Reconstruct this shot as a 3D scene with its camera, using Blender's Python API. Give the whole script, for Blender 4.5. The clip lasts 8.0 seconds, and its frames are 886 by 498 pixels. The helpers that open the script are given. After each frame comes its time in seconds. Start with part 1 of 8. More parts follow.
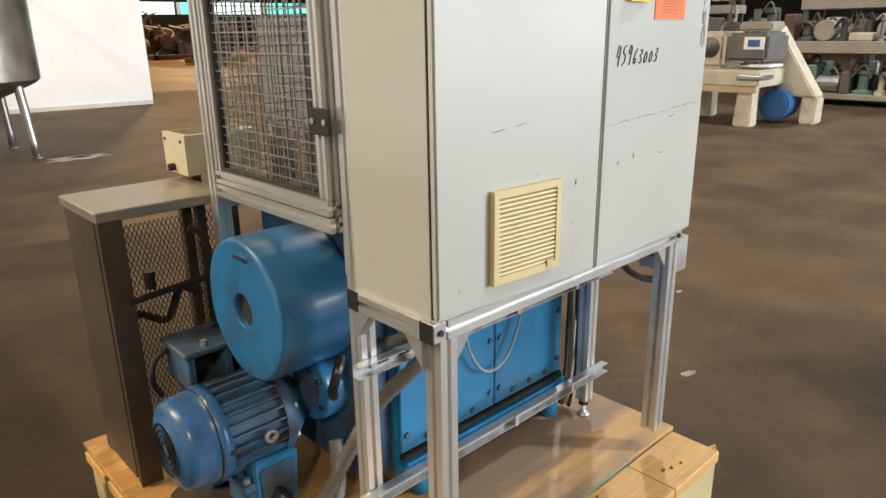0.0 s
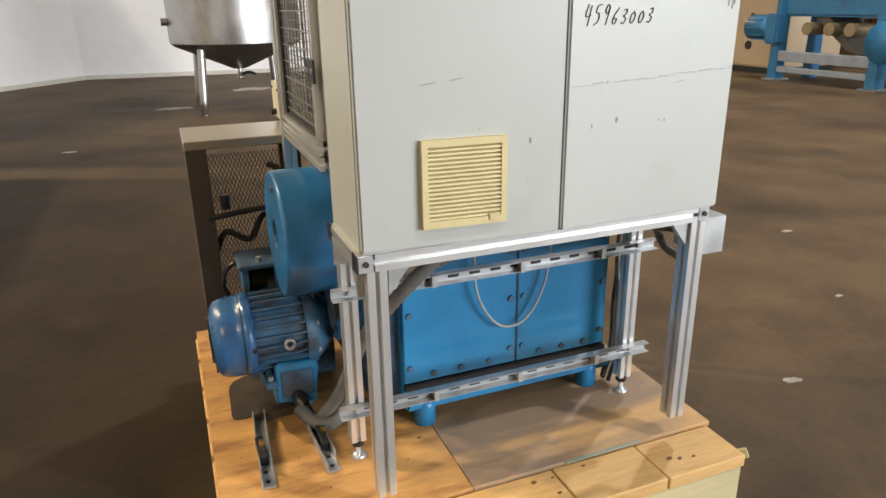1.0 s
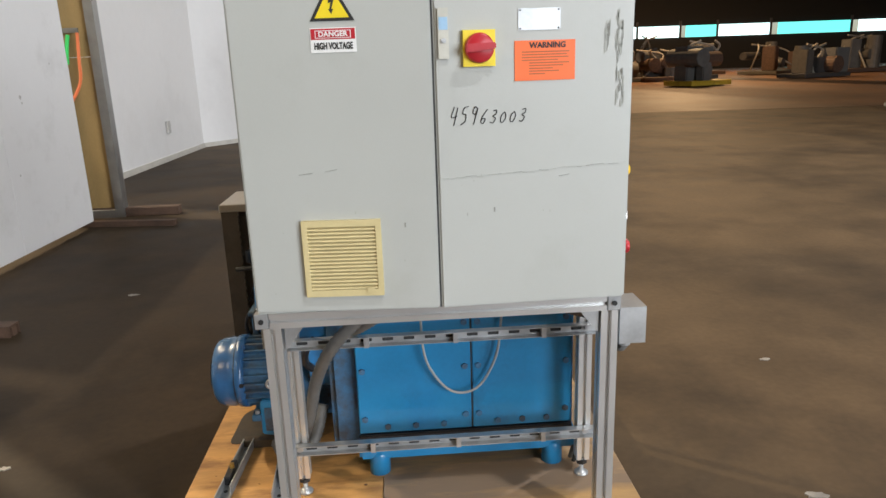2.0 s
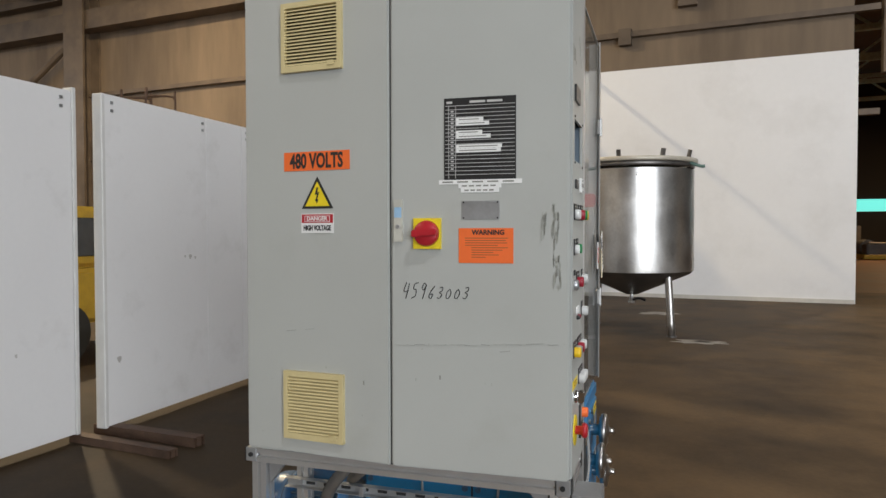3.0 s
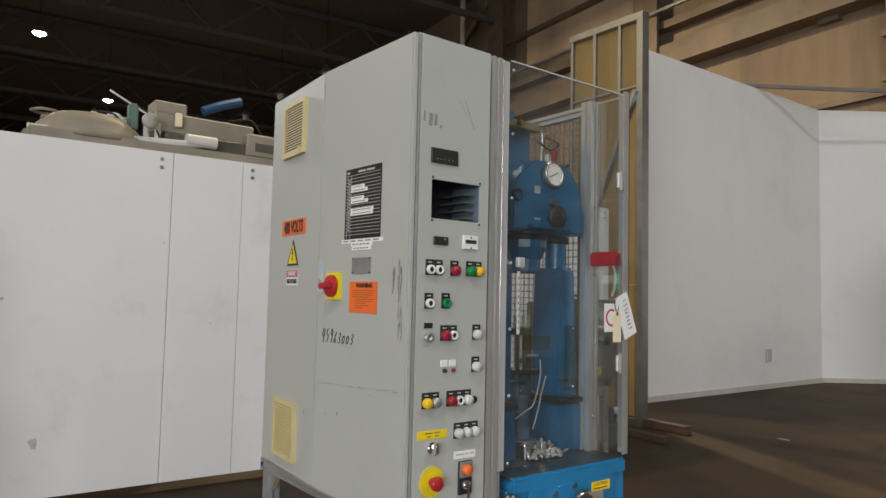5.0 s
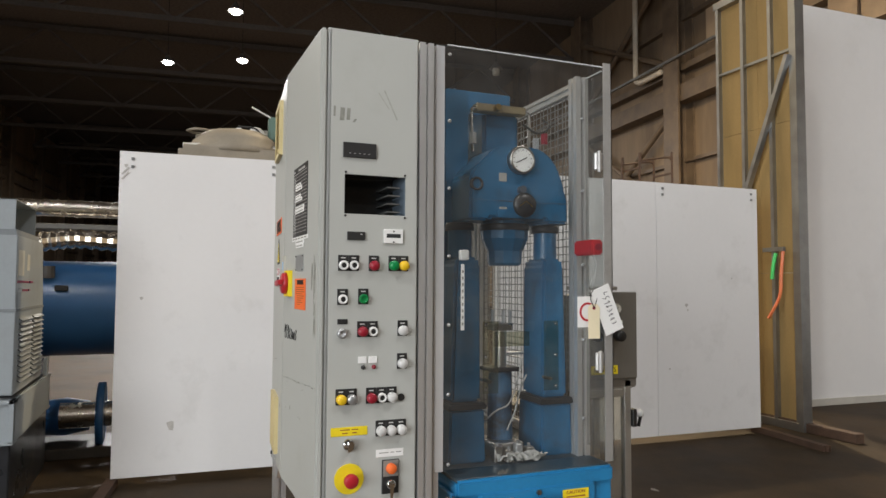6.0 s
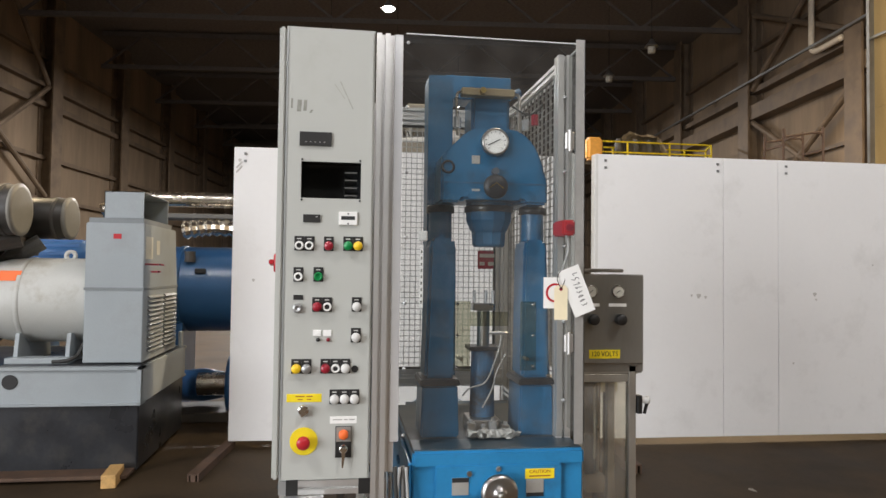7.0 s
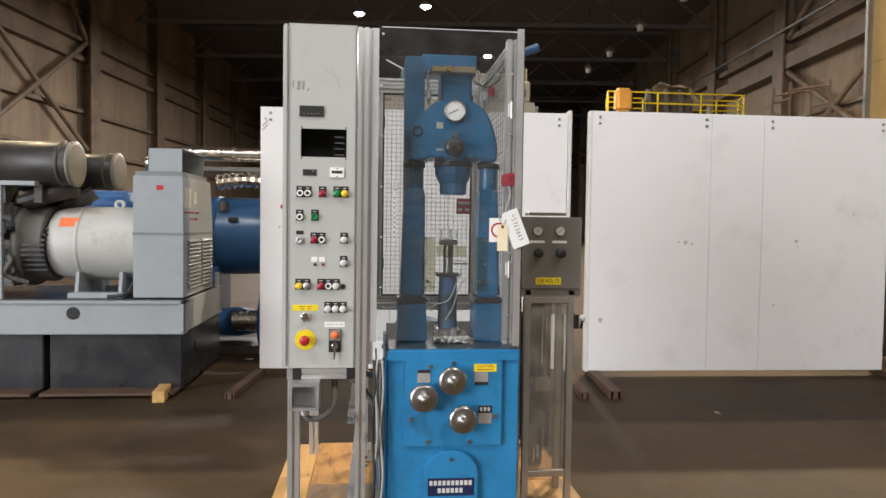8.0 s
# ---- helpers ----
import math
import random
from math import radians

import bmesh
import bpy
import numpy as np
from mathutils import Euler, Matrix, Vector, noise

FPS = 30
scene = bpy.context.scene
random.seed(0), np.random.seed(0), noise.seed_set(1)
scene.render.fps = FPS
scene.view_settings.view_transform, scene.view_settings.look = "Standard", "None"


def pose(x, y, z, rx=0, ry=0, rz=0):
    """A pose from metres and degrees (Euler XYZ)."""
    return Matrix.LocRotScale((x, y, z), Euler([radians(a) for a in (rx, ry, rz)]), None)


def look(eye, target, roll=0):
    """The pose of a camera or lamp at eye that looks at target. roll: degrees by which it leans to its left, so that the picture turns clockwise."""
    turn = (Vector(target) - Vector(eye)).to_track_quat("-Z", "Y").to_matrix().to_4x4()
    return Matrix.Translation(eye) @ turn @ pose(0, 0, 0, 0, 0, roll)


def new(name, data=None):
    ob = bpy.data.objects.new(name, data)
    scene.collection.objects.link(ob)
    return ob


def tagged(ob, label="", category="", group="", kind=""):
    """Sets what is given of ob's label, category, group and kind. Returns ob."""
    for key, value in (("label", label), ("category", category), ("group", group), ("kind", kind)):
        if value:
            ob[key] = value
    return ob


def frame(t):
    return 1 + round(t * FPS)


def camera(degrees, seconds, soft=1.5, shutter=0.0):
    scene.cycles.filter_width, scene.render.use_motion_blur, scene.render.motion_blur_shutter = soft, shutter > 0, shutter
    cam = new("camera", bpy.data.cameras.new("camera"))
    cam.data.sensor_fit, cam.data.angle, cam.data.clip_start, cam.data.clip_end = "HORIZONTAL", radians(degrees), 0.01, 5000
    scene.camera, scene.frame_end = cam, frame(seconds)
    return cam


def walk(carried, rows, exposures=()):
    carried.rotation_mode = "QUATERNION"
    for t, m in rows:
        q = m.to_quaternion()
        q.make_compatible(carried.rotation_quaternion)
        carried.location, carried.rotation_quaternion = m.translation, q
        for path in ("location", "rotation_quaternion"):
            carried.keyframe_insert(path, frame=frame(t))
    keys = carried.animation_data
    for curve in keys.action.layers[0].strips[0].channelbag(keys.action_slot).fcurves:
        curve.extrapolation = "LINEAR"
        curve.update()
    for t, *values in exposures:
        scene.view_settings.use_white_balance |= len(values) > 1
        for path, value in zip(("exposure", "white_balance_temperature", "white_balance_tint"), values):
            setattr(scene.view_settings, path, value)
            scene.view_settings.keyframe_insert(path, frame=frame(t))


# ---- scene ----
cam = camera(65.7, 8.0)
EXPOSURES = [(0, 0.42, 6450, 10), (1.2, 0.42, 6350, 10), (2.5, -0.06, 6180, 10), (3.0, -0.41, 6250, 10), (3.5, -0.52, 6400, 10), (4.5, -0.46, 6500, 10),
             (5.2, -0.40, 6500, 10), (6.3, -0.03, 6550, 11), (7, 0.20, 6560, 12), (8, 0.26, 6580, 13)]
PATH = [
    (0, (-0.849, -0.939, 1.514), (0.453, 0.451, 0.905), -0.9),
    (0.3, (-0.743, -1.122, 1.514), (0.379, 0.396, 0.852), -1.7),
    (0.5, (-0.654, -1.235, 1.511), (0.337, 0.36, 0.821), -1.4),
    (1, (-0.352, -1.416, 1.482), (0.34, 0.335, 0.806), -0.9),
    (1.2, (-0.218, -1.48, 1.503), (0.363, 0.309, 0.823), -0.8),
    (2.3, (0.661, -1.803, 1.59), (0.576, 0.16, 1.218), -1.2),
    (2.5, (0.828, -1.809, 1.597), (0.597, 0.161, 1.346), -0.1),
    (3, (1.229, -1.835, 1.617), (0.623, 0.07, 1.565), -0.1),
    (3.5, (1.583, -1.805, 1.624), (0.64, -0.043, 1.701), -0.1),
    (4, (1.913, -1.612, 1.626), (0.69, -0.033, 1.73), 1.1),
    (4.5, (2.304, -1.396, 1.614), (0.886, 0.008, 1.753), 1.4),
    (5, (2.57, -1.11, 1.592), (0.989, 0.107, 1.724), 1.3),
    (5.2, (2.653, -0.984, 1.606), (1.008, 0.149, 1.703), 1.3),
    (6.3, (2.972, -0.211, 1.606), (1.061, 0.37, 1.725), 0.2),
    (6.5, (3.01, -0.099, 1.584), (1.071, 0.379, 1.695), 0.3),
    (7, (3.146, 0.185, 1.587), (1.168, 0.47, 1.653), 0.7),
    (7.5, (3.445, 0.352, 1.561), (1.454, 0.546, 1.561), 1.1),
    (8, (3.823, 0.359, 1.547), (1.834, 0.551, 1.473), 0.8),
]
walk(cam, [(t, look(eye, target, roll)) for t, eye, target, roll in PATH], exposures=EXPOSURES)

# ---- world and light ----
world = bpy.data.worlds.new("world")
scene.world = world
world.use_nodes = True
wn = world.node_tree.nodes
wl = world.node_tree.links
sky = wn.new("ShaderNodeTexSky")
sky.sky_type = "NISHITA"
sky.sun_disc = False
sky.sun_elevation = radians(35)
sky.sun_rotation = radians(120)
wl.new(sky.outputs[0], wn["Background"].inputs[0])
wn["Background"].inputs[1].default_value = 0.1


def area_lamp(name, place, target, sx, sy, power, colour=(1, 1, 1)):
    data = bpy.data.lights.new(name, "AREA")
    data.shape, data.size, data.size_y = "RECTANGLE", sx, sy
    data.energy, data.color = power, colour
    ob = new(name, data)
    ob.matrix_world = look(place, target)
    return ob


# daylight through the wide gate at the hall's end, behind the camera
area_lamp("gate_daylight", (18.7, -23.3, 5.5), (16.7, -3.3, 5.0), 20, 11, 9200, (0.93, 0.965, 1.0))


# ---- materials ----
def nodes_of(name):
    m = bpy.data.materials.new(name)
    m.use_nodes = True
    t = m.node_tree
    return m, t, t.nodes["Principled BSDF"]


def mat(name, colour, rough=0.5, metal=0.0, vary=0.12, scale=6.0, fine=90.0, bump=0.05, stain=None, stain_amount=0.0,
        stain_scale=2.0, coat=0.0, rough_vary=0.12, stretch=(1, 1, 1), stain_edge=(0.5, 0.72), spots=0.0, spec=0.5):
    """Base colour with broad and fine variation, stains of a shape of their own, and fine relief."""
    m, t, b = nodes_of(name)
    n, l = t.nodes, t.links
    co = n.new("ShaderNodeTexCoord")
    mp = n.new("ShaderNodeMapping")
    mp.inputs["Scale"].default_value = stretch
    l.new(co.outputs["Object"], mp.inputs[0])
    big = n.new("ShaderNodeTexNoise")
    big.inputs["Scale"].default_value, big.inputs["Detail"].default_value = scale, 5
    sm = n.new("ShaderNodeTexNoise")
    sm.inputs["Scale"].default_value, sm.inputs["Detail"].default_value = fine, 3
    l.new(mp.outputs[0], big.inputs[0])
    l.new(mp.outputs[0], sm.inputs[0])
    mix = n.new("ShaderNodeMix")
    mix.data_type = "RGBA"
    dark = tuple(c * (1 - vary) for c in colour)
    light = tuple(min(1, c * (1 + vary)) for c in colour)
    mix.inputs[6].default_value, mix.inputs[7].default_value = (*dark, 1), (*light, 1)
    add = n.new("ShaderNodeMath")
    add.operation = "MULTIPLY_ADD"
    l.new(sm.outputs[0], add.inputs[0])
    add.inputs[1].default_value = 0.35
    l.new(big.outputs[0], add.inputs[2])
    ramp = n.new("ShaderNodeMapRange")
    ramp.inputs[1].default_value, ramp.inputs[2].default_value = 0.4, 0.95
    l.new(add.outputs[0], ramp.inputs[0])
    l.new(ramp.outputs[0], mix.inputs[0])
    out = mix.outputs[2]
    if stain:
        st = n.new("ShaderNodeTexNoise")
        st.inputs["Scale"].default_value, st.inputs["Detail"].default_value, st.inputs["Roughness"].default_value = stain_scale, 8, 0.65
        l.new(mp.outputs[0], st.inputs[0])
        r = n.new("ShaderNodeMapRange")
        r.inputs[1].default_value, r.inputs[2].default_value = stain_edge
        r.inputs[4].default_value = stain_amount
        l.new(st.outputs[0], r.inputs[0])
        mx = n.new("ShaderNodeMix")
        mx.data_type = "RGBA"
        l.new(r.outputs[0], mx.inputs[0])
        l.new(out, mx.inputs[6])
        mx.inputs[7].default_value = (*stain, 1)
        out = mx.outputs[2]
    l.new(out, b.inputs["Base Color"])
    rr = n.new("ShaderNodeMapRange")
    rr.inputs[3].default_value, rr.inputs[4].default_value = max(0.02, rough - rough_vary), min(1, rough + rough_vary)
    l.new(big.outputs[0], rr.inputs[0])
    l.new(rr.outputs[0], b.inputs["Roughness"])
    b.inputs["Metallic"].default_value = metal
    b.inputs["Coat Weight"].default_value = coat
    b.inputs["Specular IOR Level"].default_value = spec
    if bump:
        bp = n.new("ShaderNodeBump")
        bp.inputs["Strength"].default_value, bp.inputs["Distance"].default_value = min(1, bump * 4), 0.004
        l.new(add.outputs[0], bp.inputs["Height"])
        l.new(bp.outputs[0], b.inputs["Normal"])
    return m


def glow(name, colour, strength):
    m, t, b = nodes_of(name)
    b.inputs["Base Color"].default_value = (*colour, 1)
    b.inputs["Emission Color"].default_value = (*colour, 1)
    b.inputs["Emission Strength"].default_value = strength
    return m


def clear(name, tint=(1, 1, 1), rough=0.02, haze=0.0):
    """A thin clear sheet: mostly see-through, with gloss that grows towards grazing."""
    m, t, b = nodes_of(name)
    n, l = t.nodes, t.links
    tr = n.new("ShaderNodeBsdfTransparent")
    tr.inputs[0].default_value = (*tint, 1)
    gl = n.new("ShaderNodeBsdfGlossy")
    gl.inputs["Roughness"].default_value = rough
    lw = n.new("ShaderNodeLayerWeight")
    lw.inputs[0].default_value = 0.5
    pw = n.new("ShaderNodeMath")
    pw.operation, pw.inputs[1].default_value = "POWER", 4.0
    l.new(lw.outputs["Facing"], pw.inputs[0])
    fr = n.new("ShaderNodeMath")
    fr.operation, fr.inputs[1].default_value, fr.inputs[2].default_value = "MULTIPLY_ADD", 0.35, 0.03
    l.new(pw.outputs[0], fr.inputs[0])
    mx = n.new("ShaderNodeMixShader")
    l.new(fr.outputs[0], mx.inputs[0])
    l.new(tr.outputs[0], mx.inputs[1])
    l.new(gl.outputs[0], mx.inputs[2])
    out = mx.outputs[0]
    if haze:
        # dust and fine scratches in the plastic
        df = n.new("ShaderNodeBsdfDiffuse")
        df.inputs[0].default_value = (0.75, 0.74, 0.72, 1)
        tc = n.new("ShaderNodeTexCoord")
        ns = n.new("ShaderNodeTexNoise")
        ns.inputs["Scale"].default_value, ns.inputs["Detail"].default_value = 9, 6
        l.new(tc.outputs["Object"], ns.inputs[0])
        rg = n.new("ShaderNodeMapRange")
        rg.inputs[1].default_value, rg.inputs[2].default_value = 0.3, 0.75
        rg.inputs[3].default_value, rg.inputs[4].default_value = haze * 0.5, haze * 1.6
        l.new(ns.outputs[0], rg.inputs[0])
        dm = n.new("ShaderNodeMixShader")
        l.new(rg.outputs[0], dm.inputs[0])
        l.new(out, dm.inputs[1])
        l.new(df.outputs[0], dm.inputs[2])
        out = dm.outputs[0]
    l.new(out, n["Material Output"].inputs[0])
    return m


M = {}
M["grey_paint"] = mat("grey_paint", (0.455, 0.465, 0.437), 0.42, vary=0.03, scale=3, fine=300, bump=0.04, stain=(0.36, 0.36, 0.315), stain_amount=0.35, stain_scale=4, stain_edge=(0.58, 0.8))
M["grille"] = mat("grille", (0.62, 0.52, 0.27), 0.5, vary=0.08, scale=12, bump=0.02)
M["dark_gap"] = mat("dark_gap", (0.02, 0.02, 0.02), 0.7)
M["alu"] = mat("alu", (0.72, 0.72, 0.71), 0.30, metal=0.72, vary=0.04, scale=8, fine=200, bump=0, rough_vary=0.05)
M["zinc"] = mat("zinc", (0.47, 0.48, 0.485), 0.38, metal=0.65, vary=0.15, scale=14, bump=0.05)
M["steel"] = mat("steel", (0.5, 0.48, 0.45), 0.3, metal=1.0, vary=0.15, scale=5, bump=0.03, stain=(0.22, 0.18, 0.13), stain_amount=0.4, stain_scale=7)
M["chrome"] = mat("chrome", (0.72, 0.72, 0.72), 0.12, metal=1.0, vary=0.06, rough_vary=0.06, bump=0)
M["blue"] = mat("blue", (0.02, 0.205, 0.43), 0.36, vary=0.14, scale=4, fine=60, bump=0.05, stain=(0.03, 0.07, 0.12), stain_amount=0.6, stain_scale=5, stain_edge=(0.55, 0.75), coat=0.2)
M["blue_dusty"] = mat("blue_dusty", (0.05, 0.15, 0.28), 0.55, vary=0.2, scale=9, bump=0.06, stain=(0.05, 0.045, 0.04), stain_amount=0.85, stain_scale=9, stain_edge=(0.42, 0.60))
M["black"] = mat("black", (0.018, 0.018, 0.018), 0.45, vary=0.2, bump=0.02)
M["rubber"] = mat("rubber", (0.03, 0.03, 0.028), 0.7, vary=0.2, bump=0.05)
M["white"] = mat("white", (0.8, 0.8, 0.78), 0.5, vary=0.03)
M["cream"] = mat("cream", (0.62, 0.58, 0.42), 0.5, vary=0.1, stain=(0.25, 0.2, 0.12), stain_amount=0.5)
M["yellow"] = mat("yellow", (0.85, 0.66, 0.02), 0.45, vary=0.08)
M["orange"] = mat("orange", (0.86, 0.16, 0.03), 0.5, vary=0.06)
M["red"] = mat("red", (0.46, 0.02, 0.03), 0.35, vary=0.1)
M["dark_red"] = mat("dark_red", (0.25, 0.015, 0.03), 0.3, vary=0.1)
M["green"] = mat("green", (0.0, 0.28, 0.06), 0.3, vary=0.1)
M["amber"] = mat("amber", (0.85, 0.55, 0.02), 0.35, vary=0.05)
M["paper"] = mat("paper", (0.82, 0.82, 0.80), 0.7, vary=0.03)
M["manila"] = mat("manila", (0.83, 0.74, 0.52), 0.7, vary=0.05)
M["ink"] = mat("ink", (0.02, 0.02, 0.02), 0.6, vary=0.1)
M["smudge"] = mat("smudge", (0.24, 0.24, 0.21), 0.6, vary=0.3, scale=30)
M["partition"] = mat("partition", (0.78, 0.77, 0.76), 0.55, vary=0.025, scale=1.2, fine=25, bump=0.02, stain=(0.50, 0.485, 0.455), stain_amount=0.42, stain_scale=1.9, stain_edge=(0.56, 0.80))
M["floor"] = mat("floor", (0.086, 0.057, 0.031), 0.66, vary=0.32, scale=1.7, fine=26, bump=0.10, stain=(0.030, 0.021, 0.013), stain_amount=0.82, stain_scale=0.62, stain_edge=(0.46, 0.66), rough_vary=0.10, spec=0.2)


def floor_light_falloff(m):
    """Light falloff put into the floor's colour: brighter towards +x, darker beyond the machine."""
    n, l = m.node_tree.nodes, m.node_tree.links
    b = n["Principled BSDF"]
    old = b.inputs["Base Color"].links[0].from_socket
    co = n.new("ShaderNodeTexCoord")
    sep = n.new("ShaderNodeSeparateXYZ")
    l.new(co.outputs["Object"], sep.inputs[0])
    ns = n.new("ShaderNodeTexNoise")
    ns.inputs["Scale"].default_value, ns.inputs["Detail"].default_value = 0.7, 6
    l.new(co.outputs["Object"], ns.inputs[0])
    shade_axis = n.new("ShaderNodeMath")
    shade_axis.operation, shade_axis.inputs[1].default_value = "MULTIPLY_ADD", -0.9
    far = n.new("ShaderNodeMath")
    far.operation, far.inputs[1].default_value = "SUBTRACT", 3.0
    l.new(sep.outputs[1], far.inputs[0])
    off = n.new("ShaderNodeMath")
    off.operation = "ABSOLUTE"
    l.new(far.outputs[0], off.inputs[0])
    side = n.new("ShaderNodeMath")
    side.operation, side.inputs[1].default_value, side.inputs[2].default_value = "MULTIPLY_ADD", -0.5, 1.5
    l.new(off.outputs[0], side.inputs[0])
    l.new(sep.outputs[0], shade_axis.inputs[0])
    l.new(side.outputs[0], shade_axis.inputs[2])
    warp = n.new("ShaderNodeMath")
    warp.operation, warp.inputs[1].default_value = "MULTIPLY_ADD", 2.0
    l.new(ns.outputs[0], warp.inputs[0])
    l.new(shade_axis.outputs[0], warp.inputs[2])
    shade_factor = n.new("ShaderNodeMapRange")
    shade_factor.interpolation_type = "SMOOTHSTEP"
    shade_factor.inputs[1].default_value, shade_factor.inputs[2].default_value = 0.1, 2.4
    shade_factor.inputs[3].default_value, shade_factor.inputs[4].default_value = 1.12, 0.60
    l.new(warp.outputs[0], shade_factor.inputs[0])
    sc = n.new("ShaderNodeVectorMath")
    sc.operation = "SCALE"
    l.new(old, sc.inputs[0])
    l.new(shade_factor.outputs[0], sc.inputs["Scale"])
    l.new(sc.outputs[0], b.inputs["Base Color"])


floor_light_falloff(M["floor"])
M["pine"] = mat("pine", (0.60, 0.365, 0.135), 0.6, vary=0.25, scale=5, fine=40, stretch=(0.4, 3.5, 3.5), bump=0.08, stain=(0.3, 0.15, 0.05), stain_amount=0.6, stain_scale=6, stain_edge=(0.58, 0.75))
M["ply"] = mat("ply", (0.57, 0.34, 0.135), 0.6, vary=0.2, scale=3, fine=30, stretch=(0.5, 2.5, 2.5), bump=0.05, stain=(0.23, 0.165, 0.115), stain_amount=0.88, stain_scale=1.9, stain_edge=(0.40, 0.54))
M["hall_wall"] = mat("hall_wall", (0.215, 0.158, 0.105), 0.75, vary=0.3, scale=0.4, fine=4, stretch=(1, 1, 0.15), bump=0.08, stain=(0.07, 0.05, 0.035), stain_amount=0.7, stain_scale=0.3)
M["hall_steel"] = mat("hall_steel", (0.15, 0.11, 0.075), 0.6, vary=0.3, scale=1.5, stain=(0.06, 0.045, 0.035), stain_amount=0.6, stain_scale=1)
M["roof"] = mat("roof", (0.12, 0.105, 0.10), 0.9, vary=0.3)
M["stud"] = mat("stud", (0.36, 0.365, 0.36), 0.4, metal=0.9, vary=0.15)
M["yellow_ply"] = mat("yellow_ply", (0.37, 0.245, 0.095), 0.6, vary=0.25, scale=2, stretch=(2, 2, 0.3), bump=0.03)
M["rust"] = mat("rust", (0.088, 0.050, 0.031), 0.7, vary=0.4, scale=8, bump=0.1)
M["gen_grey"] = mat("gen_grey", (0.31, 0.345, 0.365), 0.45, vary=0.08, scale=2, stain=(0.2, 0.2, 0.19), stain_amount=0.4)
M["gen_white"] = mat("gen_white", (0.47, 0.475, 0.45), 0.45, vary=0.1, scale=3, stain=(0.24, 0.19, 0.13), stain_amount=0.75, stain_scale=2.5)
M["deep_blue"] = mat("deep_blue", (0.028, 0.095, 0.22), 0.33, vary=0.15, scale=2)
M["tan"] = mat("tan", (0.42, 0.32, 0.2), 0.55, vary=0.1, scale=1)
M["clear"] = clear("clear", (0.87, 0.88, 0.875), 0.02, 0.018)
M["lens"] = clear("lens", (0.97, 0.97, 0.97))


# ---- mesh helpers ----
def mesh_of(name, bm, material, smooth=False):
    me = bpy.data.meshes.new(name)
    bm.normal_update()
    bm.to_mesh(me)
    bm.free()
    me.materials.append(material)
    if smooth:
        for p in me.polygons:
            p.use_smooth = True
    return me


def part(name, bm, material, parent=None, label="", smooth=False):
    ob = new(name, mesh_of(name, bm, material, smooth))
    if parent is not None:
        ob.parent = parent
    if label:
        ob["label"] = label
    return ob


def thing(name, place, label, category, group="", kind="", turn=0.0):
    ob = new(name)
    ob.matrix_world = pose(*place, 0, 0, turn)
    ob.empty_display_size = 0.1
    return tagged(ob, label, category, group, kind)


def box(lo, hi, bevel=0.0, seg=1):
    bm = bmesh.new()
    add_box(bm, lo, hi)
    if bevel:
        bmesh.ops.bevel(bm, geom=bm.edges[:], offset=bevel, segments=seg, affect="EDGES")
    return bm


def add_box(bm, lo, hi):
    c = [(a + b) / 2 for a, b in zip(lo, hi)]
    s = [b - a for a, b in zip(lo, hi)]
    return bmesh.ops.create_cube(bm, size=1, matrix=Matrix.Translation(c) @ Matrix.Diagonal((*s, 1)))["verts"]


AX = {"z": Matrix.Identity(4), "x": Matrix.Rotation(radians(90), 4, "Y"), "y": Matrix.Rotation(radians(-90), 4, "X"),
      "-y": Matrix.Rotation(radians(90), 4, "X"), "-x": Matrix.Rotation(radians(-90), 4, "Y")}


def add_cyl(bm, centre, r, length, axis="z", seg=24, r2=None, cap=True):
    """A cylinder or cone about its middle; r2 is the radius at the positive end."""
    m = Matrix.Translation(centre) @ AX[axis]
    return bmesh.ops.create_cone(bm, cap_ends=cap, segments=seg, radius1=r, radius2=r if r2 is None else r2, depth=length, matrix=m)["verts"]


def cyl(centre, r, length, axis="z", seg=24, r2=None, bevel=0.0):
    bm = bmesh.new()
    add_cyl(bm, centre, r, length, axis, seg, r2)
    if bevel:
        rim = [e for e in bm.edges if any(len(f.verts) > 4 for f in e.link_faces)]
        bmesh.ops.bevel(bm, geom=rim, offset=bevel, segments=2, affect="EDGES")
    return bm


def lathe(profile, axis="z", seg=32, place=(0, 0, 0)):
    """Turns a profile of (radius, height) about an axis."""
    bm = bmesh.new()
    rings = []
    for r, h in profile:
        if r < 1e-6:
            rings.append([bm.verts.new((0, 0, h))])
        else:
            rings.append([bm.verts.new((r * math.cos(2 * math.pi * k / seg), r * math.sin(2 * math.pi * k / seg), h)) for k in range(seg)])
    for a, b in zip(rings, rings[1:]):
        for k in range(seg):
            j = (k + 1) % seg
            if len(a) == 1 and len(b) > 1:
                bm.faces.new((a[0], b[j], b[k]))
            elif len(b) == 1 and len(a) > 1:
                bm.faces.new((a[k], a[j], b[0]))
            elif len(a) > 1:
                bm.faces.new((a[k], a[j], b[j], b[k]))
    bmesh.ops.transform(bm, matrix=Matrix.Translation(place) @ AX[axis], verts=bm.verts)
    bmesh.ops.recalc_face_normals(bm, faces=bm.faces)
    return bm


